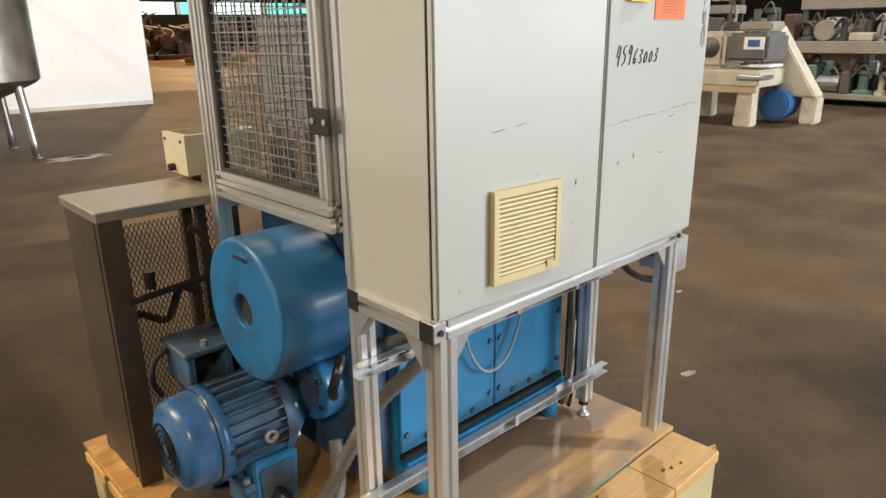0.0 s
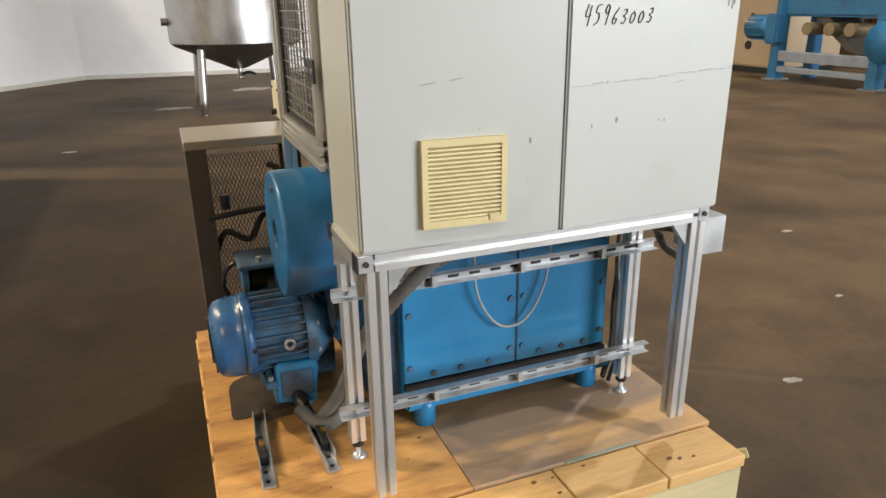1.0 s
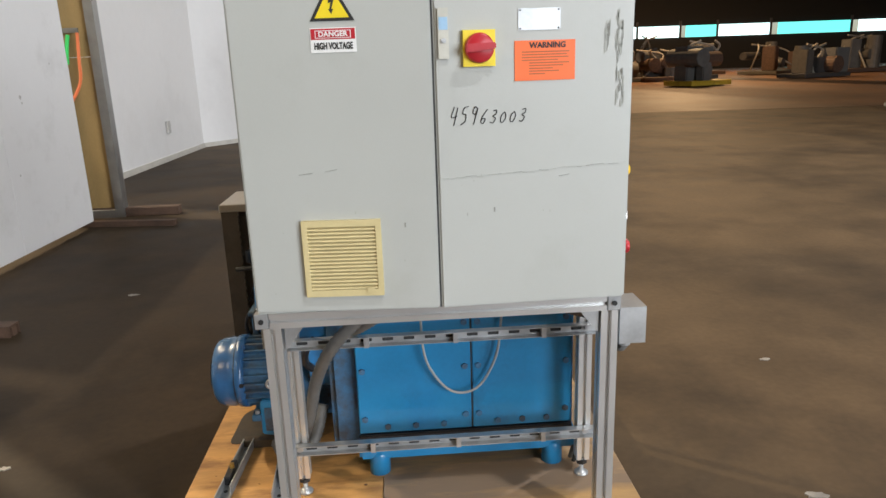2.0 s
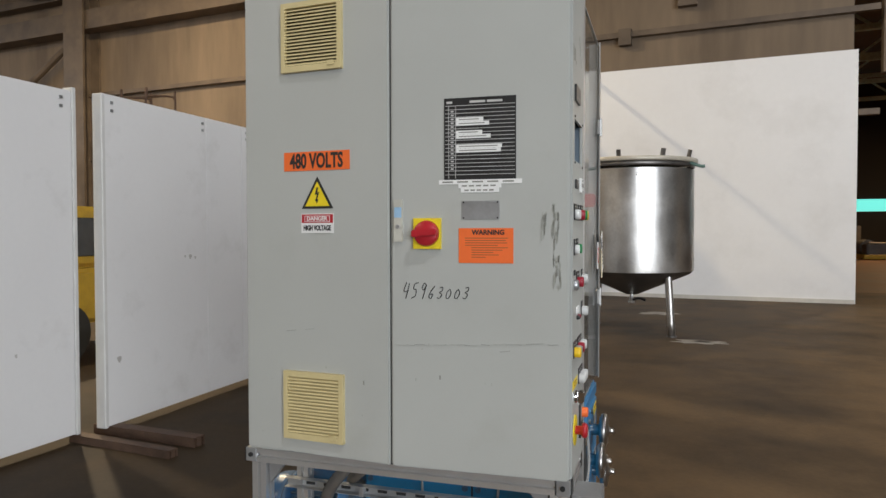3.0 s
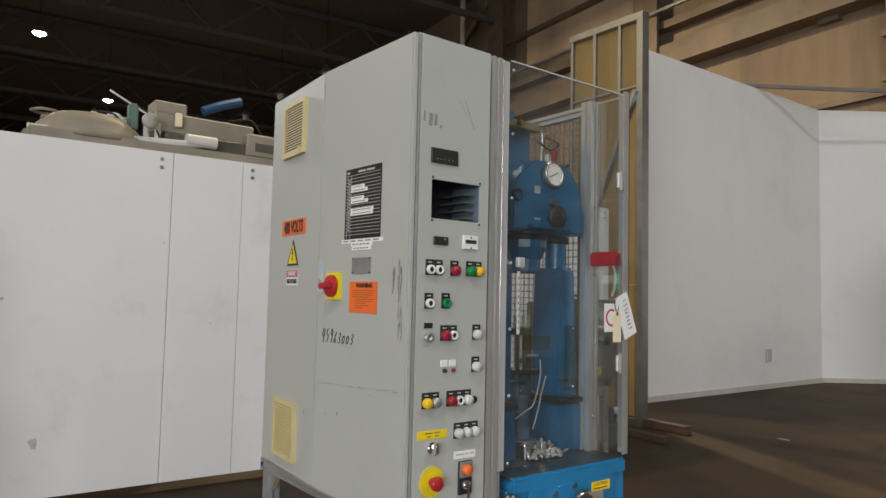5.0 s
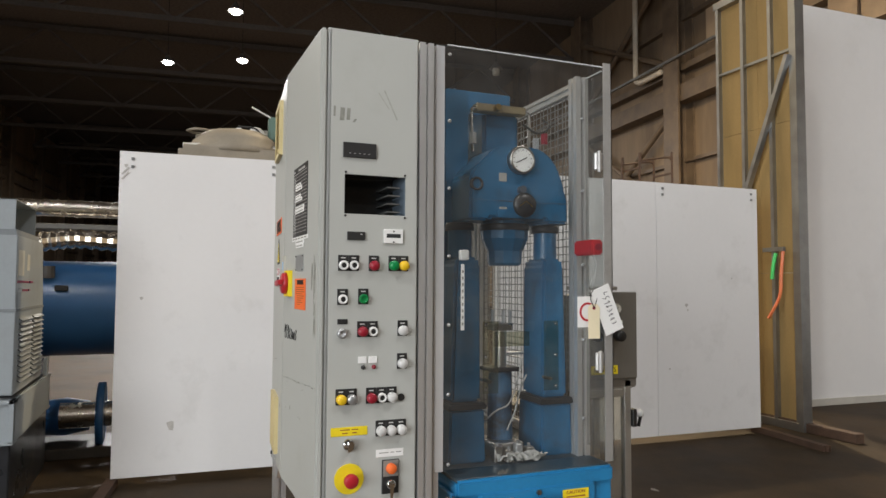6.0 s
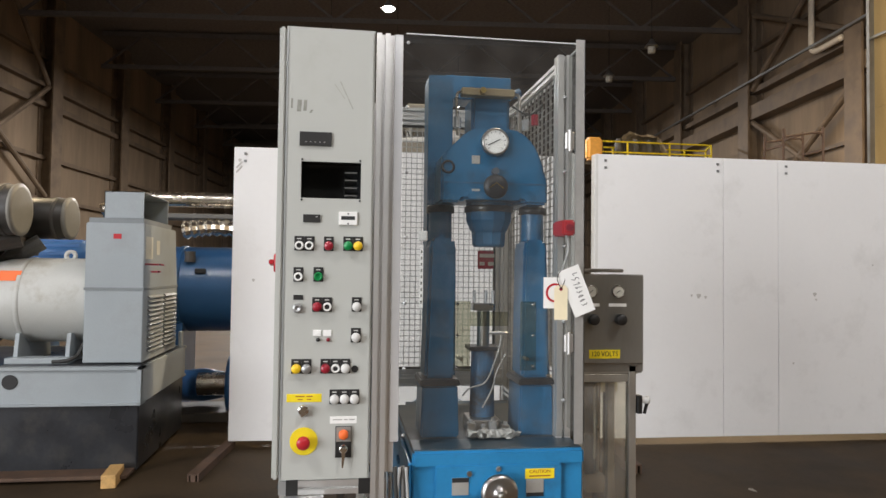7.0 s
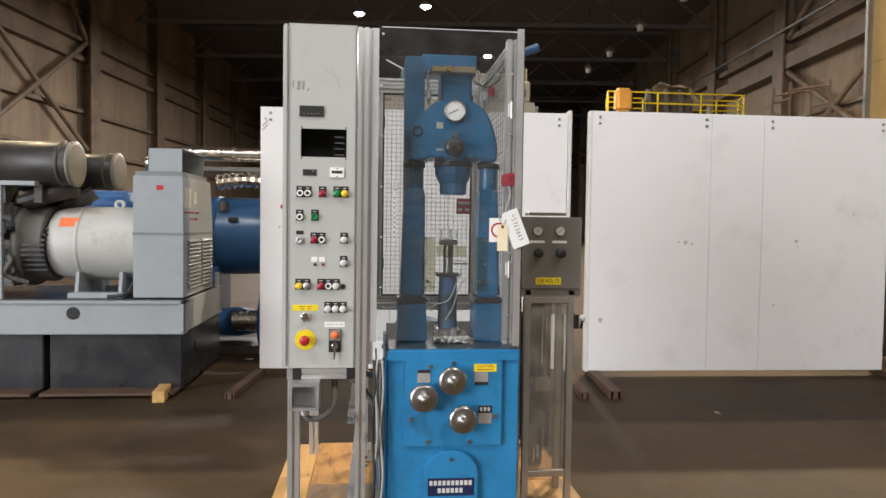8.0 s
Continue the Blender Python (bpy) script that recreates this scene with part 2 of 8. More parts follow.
def prism(outline, lo, hi, axis="x", bevel=0.0):
    """A plate of the given outline, (u, v) pairs, from lo to hi along an axis. u, v: y, z for x; x, z for y; x, y for z."""
    bm = bmesh.new()

    def at(u, v, w):
        return (w, u, v) if axis == "x" else (u, w, v) if axis == "y" else (u, v, w)

    a = [bm.verts.new(at(u, v, lo)) for u, v in outline]
    b = [bm.verts.new(at(u, v, hi)) for u, v in outline]
    k = len(outline)
    bm.faces.new(a)
    bm.faces.new(b[::-1])
    for i in range(k):
        bm.faces.new((a[i], b[i], b[(i + 1) % k], a[(i + 1) % k]))
    bmesh.ops.recalc_face_normals(bm, faces=bm.faces)
    if bevel:
        bmesh.ops.bevel(bm, geom=[e for e in bm.edges], offset=bevel, segments=2, affect="EDGES")
    return bm


def add_bar(bm, a, b, w, d=None, up=(0, 0, 1)):
    """A straight bar of rectangular section between two points."""
    a, b = Vector(a), Vector(b)
    d = w if d is None else d
    way = (b - a).normalized()
    side = way.cross(Vector(up))
    side = side.normalized() if side.length > 1e-4 else Vector((1, 0, 0))
    top = side.cross(way).normalized()
    m = Matrix((side, way, top)).transposed().to_4x4()
    m.translation = (a + b) / 2
    return bmesh.ops.create_cube(bm, size=1, matrix=m @ Matrix.Diagonal((w, (b - a).length, d, 1)))["verts"]


def bar(a, b, w, d=None, up=(0, 0, 1)):
    bm = bmesh.new()
    add_bar(bm, a, b, w, d, up)
    return bm


def smooth_line(points, steps=8):
    """A smooth line through points."""
    p = [Vector(q) for q in points]
    p = [p[0] * 2 - p[1], *p, p[-1] * 2 - p[-2]]
    out = []
    for i in range(1, len(p) - 2):
        for k in range(steps):
            t = k / steps
            out.append(0.5 * (2 * p[i] + (p[i + 1] - p[i - 1]) * t + (2 * p[i - 1] - 5 * p[i] + 4 * p[i + 1] - p[i + 2]) * t * t
                              + (3 * p[i] - p[i - 1] - 3 * p[i + 1] + p[i + 2]) * t ** 3))
    return out + [p[-2]]


def add_tube(bm, line, r, seg=10, ribs=0.0):
    rings = []
    line = [Vector(q) for q in line]
    side = None
    for i, q in enumerate(line):
        way = (line[min(i + 1, len(line) - 1)] - line[max(i - 1, 0)]).normalized()
        if side is None:
            side = way.orthogonal().normalized()
        side = (side - way * side.dot(way)).normalized()
        other = way.cross(side)
        rr = r * (1 + (ribs if i % 2 else -ribs))
        rings.append([bm.verts.new(q + side * rr * math.cos(2 * math.pi * k / seg) + other * rr * math.sin(2 * math.pi * k / seg)) for k in range(seg)])
    for a, b in zip(rings, rings[1:]):
        for k in range(seg):
            j = (k + 1) % seg
            bm.faces.new((a[k], a[j], b[j], b[k]))
    bm.faces.new(rings[0][::-1])
    bm.faces.new(rings[-1])


def tube(points, r, seg=10, steps=8, ribs=0.0):
    bm = bmesh.new()
    add_tube(bm, smooth_line(points, steps) if steps else points, r, seg, ribs)
    return bm


def profile_bar(a, b, size=0.04, up=(0, 0, 1), wide=None):
    """A slotted aluminium extrusion between two points, open T-slots on all four sides."""
    h, w = size / 2, (wide or size) / 2
    s, d = 0.0055, min(size, wide or size) * 0.36 if size > 0.02 else 0.004
    out = [(-h, -w), (-s, -w), (-s, -w + d), (s, -w + d), (s, -w), (h, -w)]
    out += [(h, -s), (h - d, -s), (h - d, s), (h, s), (h, w)]
    out += [(s, w), (s, w - d), (-s, w - d), (-s, w), (-h, w)]
    out += [(-h, s), (-h + d, s), (-h + d, -s), (-h, -s)]
    a, b = Vector(a), Vector(b)
    way = (b - a).normalized()
    side = way.cross(Vector(up))
    side = side.normalized() if side.length > 1e-4 else Vector((1, 0, 0))
    top = side.cross(way).normalized()
    bm = bmesh.new()
    ra = [bm.verts.new(a + side * u + top * v) for u, v in out]
    rb = [bm.verts.new(b + side * u + top * v) for u, v in out]
    k = len(out)
    bm.faces.new(ra)
    bm.faces.new(rb[::-1])
    for i in range(k):
        bm.faces.new((ra[i], rb[i], rb[(i + 1) % k], ra[(i + 1) % k]))
    bmesh.ops.recalc_face_normals(bm, faces=bm.faces)
    return bm


def text_mesh(words, size, depth=0.0006, squeeze=1.0, bold=0.0):
    """The built-in font as a mesh, centred, in the x-y plane."""
    cu = bpy.data.curves.new("lettering", "FONT")
    cu.body, cu.size, cu.extrude, cu.resolution_u, cu.offset = words, size, depth, 3, bold
    cu.align_x, cu.align_y = "CENTER", "CENTER"
    ob = bpy.data.objects.new("lettering", cu)
    me = bpy.data.meshes.new_from_object(ob)
    bpy.data.objects.remove(ob)
    bm = bmesh.new()
    bm.from_mesh(me)
    bmesh.ops.scale(bm, vec=(squeeze, 1, 1), verts=bm.verts)
    return bm


FRONT = Matrix.Rotation(radians(90), 4, "X")            # flat drawing to a face that looks to -y
SIDE = Matrix.Rotation(radians(90), 4, "Z") @ FRONT     # flat drawing to a face that looks to +x


def lettering(words, size, m, material, parent, squeeze=1.0, bold=0.0, name="lettering", label=""):
    bm = text_mesh(words, size, 0.0005, squeeze, bold)
    bmesh.ops.transform(bm, matrix=m, verts=bm.verts)
    return part(name, bm, material, parent, label)

M["pipe_white"] = mat("pipe_white", (0.6, 0.54, 0.45), 0.5, vary=0.1)
M["sheet_pale"] = mat("sheet_pale", (0.5, 0.38, 0.26), 0.35, vary=0.3, scale=0.6, stretch=(1, 1, 0.2), stain=(0.2, 0.13, 0.08), stain_amount=0.6, stain_scale=0.5)
M["yellow_dull"] = mat("yellow_dull", (0.55, 0.36, 0.03), 0.5, vary=0.15, stain=(0.15, 0.09, 0.03), stain_amount=0.5)
M["roof_steel"] = mat("roof_steel", (0.085, 0.075, 0.070), 0.7, vary=0.2)
M["beam_yellow"] = mat("beam_yellow", (0.11, 0.062, 0.009), 0.6, vary=0.3, scale=0.6, stain=(0.06, 0.04, 0.02), stain_amount=0.7, stain_scale=0.5)
M["truss_green"] = mat("truss_green", (0.50, 0.62, 0.57), 0.6, vary=0.2)
# near-black base colour for the next bay's walls and the east end wall
M["wall_near_black"] = mat("wall_near_black", (0.022, 0.019, 0.016), 0.85, vary=0.3, scale=0.4)
M["bay_floor"] = mat("bay_floor", (0.125, 0.058, 0.022), 0.6, vary=0.45, scale=0.5, fine=5, stain=(0.05, 0.03, 0.016), stain_amount=0.8, stain_scale=0.25)
M["brace_grey"] = mat("brace_grey", (0.2, 0.18, 0.155), 0.6, vary=0.2)
M["lamp_metal"] = mat("lamp_metal", (0.3, 0.3, 0.3), 0.4, metal=0.8)
M["lamp_white"] = glow("lamp_white", (1.0, 0.95, 0.88), 60)
M["lamp_orange"] = glow("lamp_orange", (1.0, 0.55, 0.25), 40)
M["window_white"] = glow("window_white", (0.72, 1.0, 0.98), 1.9)
M["window_glow"] = glow("window_glow", (0.16, 0.80, 0.70), 1.3)
M["edge_white"] = mat("edge_white", (0.66, 0.65, 0.62), 0.5, vary=0.08)
M["panel_scuff"] = mat("panel_scuff", (0.50, 0.48, 0.45), 0.6, vary=0.2, scale=20)
M["wall_white"] = mat("wall_white", (0.80, 0.785, 0.77), 0.6, vary=0.03, scale=0.5, fine=8, bump=0.02, stain=(0.62, 0.6, 0.57), stain_amount=0.4, stain_scale=0.6)
M["skirting"] = mat("skirting", (0.55, 0.52, 0.46), 0.6, vary=0.1)
M["tape_green"] = mat("tape_green", (0.05, 0.6, 0.12), 0.4)
M["tape_orange"] = mat("tape_orange", (0.85, 0.22, 0.08), 0.4)
M["tank_steel"] = mat("tank_steel", (0.60, 0.585, 0.56), 0.34, metal=0.95, vary=0.2, scale=2.6, fine=30, bump=0.26, stretch=(1, 1, 0.8), rough_vary=0.14, stain=(0.36, 0.33, 0.29), stain_amount=0.5, stain_scale=4)
M["tank_dark"] = mat("tank_dark", (0.22, 0.21, 0.2), 0.4, metal=0.9, vary=0.2)
M["tank_rim"] = mat("tank_rim", (0.56, 0.51, 0.42), 0.45, metal=0.25, vary=0.15, scale=5)
M["verdigris"] = mat("verdigris", (0.12, 0.2, 0.17), 0.5, vary=0.2)
M["black_tank"] = mat("black_tank", (0.022, 0.024, 0.028), 0.30, vary=0.4, scale=2.5, fine=30, bump=0.12, stain=(0.062, 0.058, 0.052), stain_amount=0.75, stain_scale=3, stain_edge=(0.50, 0.72), rough_vary=0.14)
M["cap_grey"] = mat("cap_grey", (0.20, 0.19, 0.165), 0.5, vary=0.15, scale=6)
M["gen_seam"] = mat("gen_seam", (0.2, 0.22, 0.23), 0.5, vary=0.1)
M["engine_grey"] = mat("engine_grey", (0.12, 0.117, 0.108), 0.5, vary=0.25, scale=4, stain=(0.07, 0.06, 0.05), stain_amount=0.6)
M["engine_dark"] = mat("engine_dark", (0.06, 0.055, 0.05), 0.5, vary=0.25, scale=5)
M["filter_dark"] = mat("filter_dark", (0.035, 0.032, 0.029), 0.45, vary=0.2)
M["foil"] = mat("foil", (0.68, 0.63, 0.55), 0.25, metal=1.0, vary=0.15, scale=12, bump=0.15)
M["motor_blue"] = mat("motor_blue", (0.03, 0.12, 0.32), 0.4, vary=0.15)
M["dusty_steel"] = mat("dusty_steel", (0.3, 0.265, 0.21), 0.6, vary=0.2, scale=4, stain=(0.12, 0.1, 0.075), stain_amount=0.5)
M["dusty_dark"] = mat("dusty_dark", (0.09, 0.08, 0.065), 0.6, vary=0.25, scale=4)
M["gauge_pale"] = mat("gauge_pale", (0.4, 0.39, 0.35), 0.4)
M["orange_pale"] = mat("orange_pale", (0.8, 0.4, 0.08), 0.5)
M["cloth"] = mat("cloth", (0.35, 0.27, 0.17), 0.85, vary=0.2)
M["beige"] = mat("beige", (0.5, 0.45, 0.34), 0.5, vary=0.12, stain=(0.2, 0.16, 0.1), stain_amount=0.5)
M["machine_blue"] = mat("machine_blue", (0.03, 0.15, 0.3), 0.45, vary=0.2, stain=(0.05, 0.06, 0.07), stain_amount=0.5)
M["machine_grey"] = mat("machine_grey", (0.25, 0.28, 0.32), 0.45, vary=0.15)
M["spot_pale"] = mat("spot_pale", (0.3, 0.27, 0.23), 0.6, vary=0.25, scale=8)


# ---- the hall ----
# The hall's long axis runs a little off the machine's: along HA, with HN to its wall by the white partitions.
HA = Vector((-0.9945, 0.1045, 0))
HN = Vector((0.1045, 0.9945, 0))


def hall(a, n, z=0.0):
    """A point of the hall from its distance along the axis, across it and its height."""
    p = HA * a + HN * n
    return Vector((p.x, p.y, z))


N_RIGHT, N_LEFT, ROOF = 18.6, -21.0, 17.0

bm = bmesh.new()
bmesh.ops.create_grid(bm, x_segments=1, y_segments=1, size=150)
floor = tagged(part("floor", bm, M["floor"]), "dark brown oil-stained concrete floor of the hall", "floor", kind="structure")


def hall_wall(name, a0, a1, n, z0, z1, thick, label):
    out = thick if n > 0 else -thick
    p, q = hall(a0, n), hall(a1, n)
    pb, qb = hall(a0, n + out), hall(a1, n + out)
    bmw = prism([(p.x, p.y), (q.x, q.y), (qb.x, qb.y), (pb.x, pb.y)], z0, z1, "z")
    return tagged(part(name, bmw, M["wall_near_black" if name == "wall_far" else "hall_wall"]), label, "wall", kind="structure")


wall_right = hall_wall("wall_north", -3.95, 130, N_RIGHT, 0, ROOF, 0.4, "tall dusty brown sheet-clad hall wall")
# the other long wall, with the wide gate that lets the daylight in
GATE = (-31.0, -11.0, 11.0)
for a0, a1, z0 in ((-60, GATE[0], 0), (GATE[1], 130, 0), (GATE[0], GATE[1], GATE[2])):
    hall_wall("wall_south", a0, a1, N_LEFT, z0, ROOF, 0.4, "tall dusty brown sheet-clad hall wall")


# ---- the control cabinet ----
def shifted(m, x, y, z):
    return Matrix.Translation((x, y, z)) @ m


def cabinet():
    c = thing("control_cabinet", (0, 0, 0.947), "light grey steel control cabinet with two doors and push buttons", "cabinet")
    h, d = 1.395, 0.272
    # body: five sheets with a folded edge
    for name, lo, hi in (("side_sheet", (0.010, 0.018, 0.0), (0.013, d, h)), ("floor_sheet", (0.013, 0.0, 0.0), (0.996, d, 0.003)), ("roof_sheet", (0.013, 0.0, h - 0.003), (0.996, d, h)),
                         ("rear_sheet", (0.013, d - 0.003, 0.003), (0.996, d, h - 0.003)), ("folded_edge", (0.994, 0.0, 0.003), (0.9965, 0.012, h - 0.003)), ("folded_edge", (0.994, 0.262, 0.003), (0.9965, d - 0.003, h - 0.003))):
        part(name, box(lo, hi), M["grey_paint"], c)
    doors = []
    for x0, x1 in ((0.010, 0.4995), (0.5035, 1.001)):
        bm = box((x0, -0.022, 0.004), (x1, -0.002, h - 0.003), 0.005, 2)
        doors.append(part("door", bm, M["grey_paint"], c))
    part("door_seal", box((0.4985, -0.033, 0.006), (0.5045, -0.016, h - 0.006)), M["dark_gap"], c)
    left, right = doors
    # both doors are sprung: they stand out a little where they meet
    left.matrix_basis = Matrix.Translation((0.011, -0.004, 0)) @ Matrix.Rotation(radians(-4.0), 4, "Z") @ Matrix.Translation((-0.011, 0.022, 0))
    right.matrix_basis = Matrix.Translation((1.001, -0.022, 0)) @ Matrix.Rotation(radians(1.95), 4, "Z") @ Matrix.Translation((-1.001, 0.022, 0))
    f = -0.022
    # filter grilles
    for k, z in enumerate((0.050, 1.139)):
        x0, w = 0.1515, 0.203
        bm = bmesh.new()
        add_box(bm, (x0, f - 0.014, z), (x0 + 0.014, f + 0.001, z + w))
        add_box(bm, (x0 + w - 0.014, f - 0.014, z), (x0 + w, f + 0.001, z + w))
        add_box(bm, (x0 + 0.014, f - 0.014, z), (x0 + w - 0.014, f + 0.001, z + 0.018))
        add_box(bm, (x0 + 0.014, f - 0.014, z + w - 0.016), (x0 + w - 0.014, f + 0.001, z + w))
        add_box(bm, (x0 + 0.160, f - 0.0175, z + 0.010), (x0 + 0.180, f - 0.0145, z + 0.024))
        part("filter_grille", bm, M["grille"], left, "yellowed plastic ventilation grille with slats")
        # dark sheet standing in for the shade behind the slats
        part("grille_shade_sheet", box((x0 + 0.013, f - 0.003, z + 0.017), (x0 + w - 0.013, f - 0.001, z + w - 0.015)), M["grille_shade"], left)
        n = 17
        for i in range(n):
            zz = z + 0.0235 + i * (w - 0.045) / (n - 1)
            bm = prism([(f - 0.0125, zz - 0.0042), (f - 0.0115, zz - 0.0002), (f - 0.002, zz + 0.0042), (f - 0.002, zz + 0.001)], x0 + 0.012, x0 + w - 0.012, "x")
            part("slat", bm, M["grille"], left)
    e = f - 0.001
    Z = 0.947

    def flat(name, x0, x1, z0, z1, material, parent, t=0.0012, label="", lift=0.0):
        x0, x1 = (x0 + 0.007, x1 + 0.007) if parent is right else (x0, x1)
        return part(name, box((x0, e - t - lift, z0 - Z), (x1, e + 0.0004 - lift, z1 - Z)), material, parent, label)

    def words(s, x, z, size, material, parent, squeeze=1.0, lift=0.0018, bold=0.0):
        x = x + 0.007 if parent is right else x
        return lettering(s, size, shifted(FRONT, x, e - lift, z - Z), material, parent, squeeze, bold)

    # left door: voltage and danger labels
    flat("voltage_label", 0.152, 0.375, 1.796, 1.852, M["orange"], left, label="orange label with black lettering 480 VOLTS")
    words("480 VOLTS", 0.2635, 1.8225, 0.060, M["ink"], left, 0.63, bold=0.0019)
    bm = prism([(0.213, 1.684 - Z), (0.320, 1.684 - Z), (0.2665, 1.778 - Z)], e - 0.0012, e, "y")
    part("warning_triangle", bm, M["ink"], left)
    bm = prism([(0.2255, 1.691 - Z), (0.3075, 1.691 - Z), (0.2665, 1.763 - Z)], e - 0.002, e - 0.0013, "y")
    part("triangle_field", bm, M["yellow"], left)
    bolt = [(0.262, 1.744), (0.256, 1.722), (0.263, 1.724), (0.259, 1.708), (0.256, 1.709), (0.263, 1.697), (0.268, 1.709), (0.264, 1.709), (0.271, 1.731), (0.264, 1.729), (0.268, 1.744)]
    part("lightning_mark", prism([(x + 0.003, z + 0.002 - Z) for x, z in bolt], e - 0.0027, e - 0.002, "y"), M["ink"], left)
    flat("danger_label", 0.211, 0.321, 1.612, 1.669, M["white"], left, label="white and red danger label")
    flat("danger_field", 0.213, 0.319, 1.642, 1.667, M["red"], left, t=0.0006, lift=0.0012)
    flat("danger_oval", 0.223, 0.309, 1.645, 1.663, M["white"], left, t=0.0005, lift=0.0017)
    flat("danger_inner", 0.225, 0.307, 1.6465, 1.6615, M["red"], left, t=0.0005, lift=0.0021)
    words("DANGER", 0.266, 1.654, 0.0165, M["white"], left, 1.05, 0.0032, 0.0005)
    words("HIGH VOLTAGE", 0.266, 1.6265, 0.021, M["ink"], left, 0.62, 0.0022, 0.0008)
    # right door: chart, plate, warning label, lock, main switch
    flat("chart", 0.653, 0.852, 1.757, 1.979, M["black"], right, label="black function chart with white rules and taped strips")
    for i in range(19):
        z = 1.958 - i * 0.0104
        flat("rule", 0.656, 0.849, z - 0.0007, z + 0.0007, M["chart_line"], right, t=0.0005, lift=0.0012)
    for x in (0.6655, 0.685):
        flat("rule", x, x + 0.0012, 1.76, 1.958, M["chart_line"], right, t=0.0005, lift=0.0012)
    bars = [(0.660, 0.676, 1.9672), (0.725, 0.768, 1.9672), (0.773, 0.815, 1.9672)]
    for x0, x1, z in bars:
        flat("printed_bar", x0, x1, z - 0.003, z + 0.003, M["chart_line"], right, t=0.0005, lift=0.0012)
    for i in range(16):
        z = 1.9425 - i * 0.0104
        flat("printed_bar", 0.672, 0.680, z - 0.002, z + 0.002, M["chart_line"], right, t=0.0005, lift=0.0012)
    for x0, x1, z in ((0.687, 0.763, 1.920), (0.687, 0.779, 1.909), (0.687, 0.760, 1.885), (0.687, 0.783, 1.874), (0.687, 0.814, 1.847), (0.687, 0.811, 1.836)):
        flat("tape_strip", x0, x1, z - 0.0055, z + 0.0052, M["paper"], right, t=0.0009, lift=0.0012)
        flat("printed_bar", x0 + 0.008, x1 - 0.012, z - 0.0012, z + 0.0014, M["smudge"], right, t=0.0004, lift=0.0021)
    for x0, x1, z in ((0.638, 0.868, 1.751), (0.693, 0.812, 1.740), (0.700, 0.806, 1.728)):
        flat("tape_strip", x0, x1, z - 0.006, z + 0.006, M["paper"], right)
        for k in range(5):
            w = (x1 - x0 - 0.02) / 5
            flat("printed_bar", x0 + 0.01 + k * w, x0 + 0.01 + k * w + w * 0.72, z - 0.002, z + 0.002, M["smudge"], right, t=0.0004, lift=0.0012)
    flat("rating_plate", 0.703, 0.807, 1.649, 1.699, M["zinc"], right, label="bare metal rating plate with four rivets")
    for x in (0.715, 0.809):
        for z in (1.653, 1.695):
            part("rivet", cyl((x, e - 0.0022, z - Z), 0.0022, 0.002, "y", 8), M["ink"], right)
    flat("warning_label", 0.694, 0.845, 1.530, 1.625, M["orange"], right, label="orange paper warning label")
    words("WARNING", 0.776, 1.613, 0.0185, M["ink"], right, 1.0, bold=0.0006)
    rng = random.Random(3)
    for i in range(9):
        z = 1.598 - i * 0.0065
        w = (0.118, 0.112, 0.116, 0.09, 0.10, 0.085, 0.06, 0.075, 0.04)[i]
        x0 = 0.712 if i < 4 else 0.73
        flat("printed_bar", x0, x0 + w, z - 0.0011, z + 0.0011, M["warning_ink"], right, t=0.0004, lift=0.0012)
    flat("lock_plate", 0.508, 0.533, 1.588, 1.705, M["paper_grey"], right, t=0.008, label="grey door latch with a small blue sticker")
    flat("latch_sticker", 0.510, 0.531, 1.655, 1.684, M["sticker_blue"], right, t=0.0006, lift=0.008)
    part("latch_cylinder", cyl((0.5275, e - 0.009, 1.63 - Z), 0.006, 0.006, "y", 16), M["zinc"], right)
    flat("switch_plate", 0.567, 0.645, 1.568, 1.653, M["yellow"], right, t=0.012, label="yellow main switch plate")
    cx, cz = 0.613, 1.611 - Z
    part("switch_dial", lathe([(0, 0.028), (0.030, 0.028), (0.034, 0.025), (0.036, 0.0125), (0, 0.0125)], "-y", 28, (cx, e, cz)), M["red"], right, "red rotary main switch", True)
    bm = prism([(cx - 0.036, cz - 0.011), (cx + 0.036, cz - 0.004), (cx + 0.036, cz + 0.012), (cx - 0.036, cz + 0.009)], e - 0.044, e - 0.027, "y", 0.003)
    part("switch_grip", bm, M["red"], right)
    # handwritten number, drawn in marker strokes
    glyphs = {"4": [[(0.1, 1), (0, 0.45), (0.6, 0.5)], [(0.5, 0.95), (0.42, 0)]], "5": [[(0.6, 0.98), (0.15, 0.9), (0.1, 0.6), (0.45, 0.55), (0.5, 0.2), (0.05, 0.02)]],
              "9": [[(0.55, 0.85), (0.25, 0.95), (0.1, 0.65), (0.4, 0.55), (0.58, 0.85), (0.42, 0)]],
              "6": [[(0.5, 1), (0.15, 0.55), (0.1, 0.15), (0.4, 0.05), (0.5, 0.35), (0.15, 0.35)]],
              "3": [[(0.1, 0.85), (0.45, 0.9), (0.5, 0.65), (0.2, 0.5), (0.55, 0.35), (0.4, 0.05), (0.05, 0.1)]],
              "0": [[(0.35, 0.75), (0.08, 0.5), (0.15, 0.1), (0.45, 0.08), (0.6, 0.45), (0.35, 0.75)]]}
    x = 0.543
    for k, ch in enumerate("45963003"):
        for stroke in glyphs[ch]:
            pts = [(x + 0.0225 * u + 0.010 * (v - 0.5), e - 0.0004, 1.428 - Z + (0.046 if k < 3 else 0.036) * v + 0.0004 * k) for u, v in stroke]
            part("marker_stroke", tube(pts, 0.0012, 5, 7), M["ink"], right)
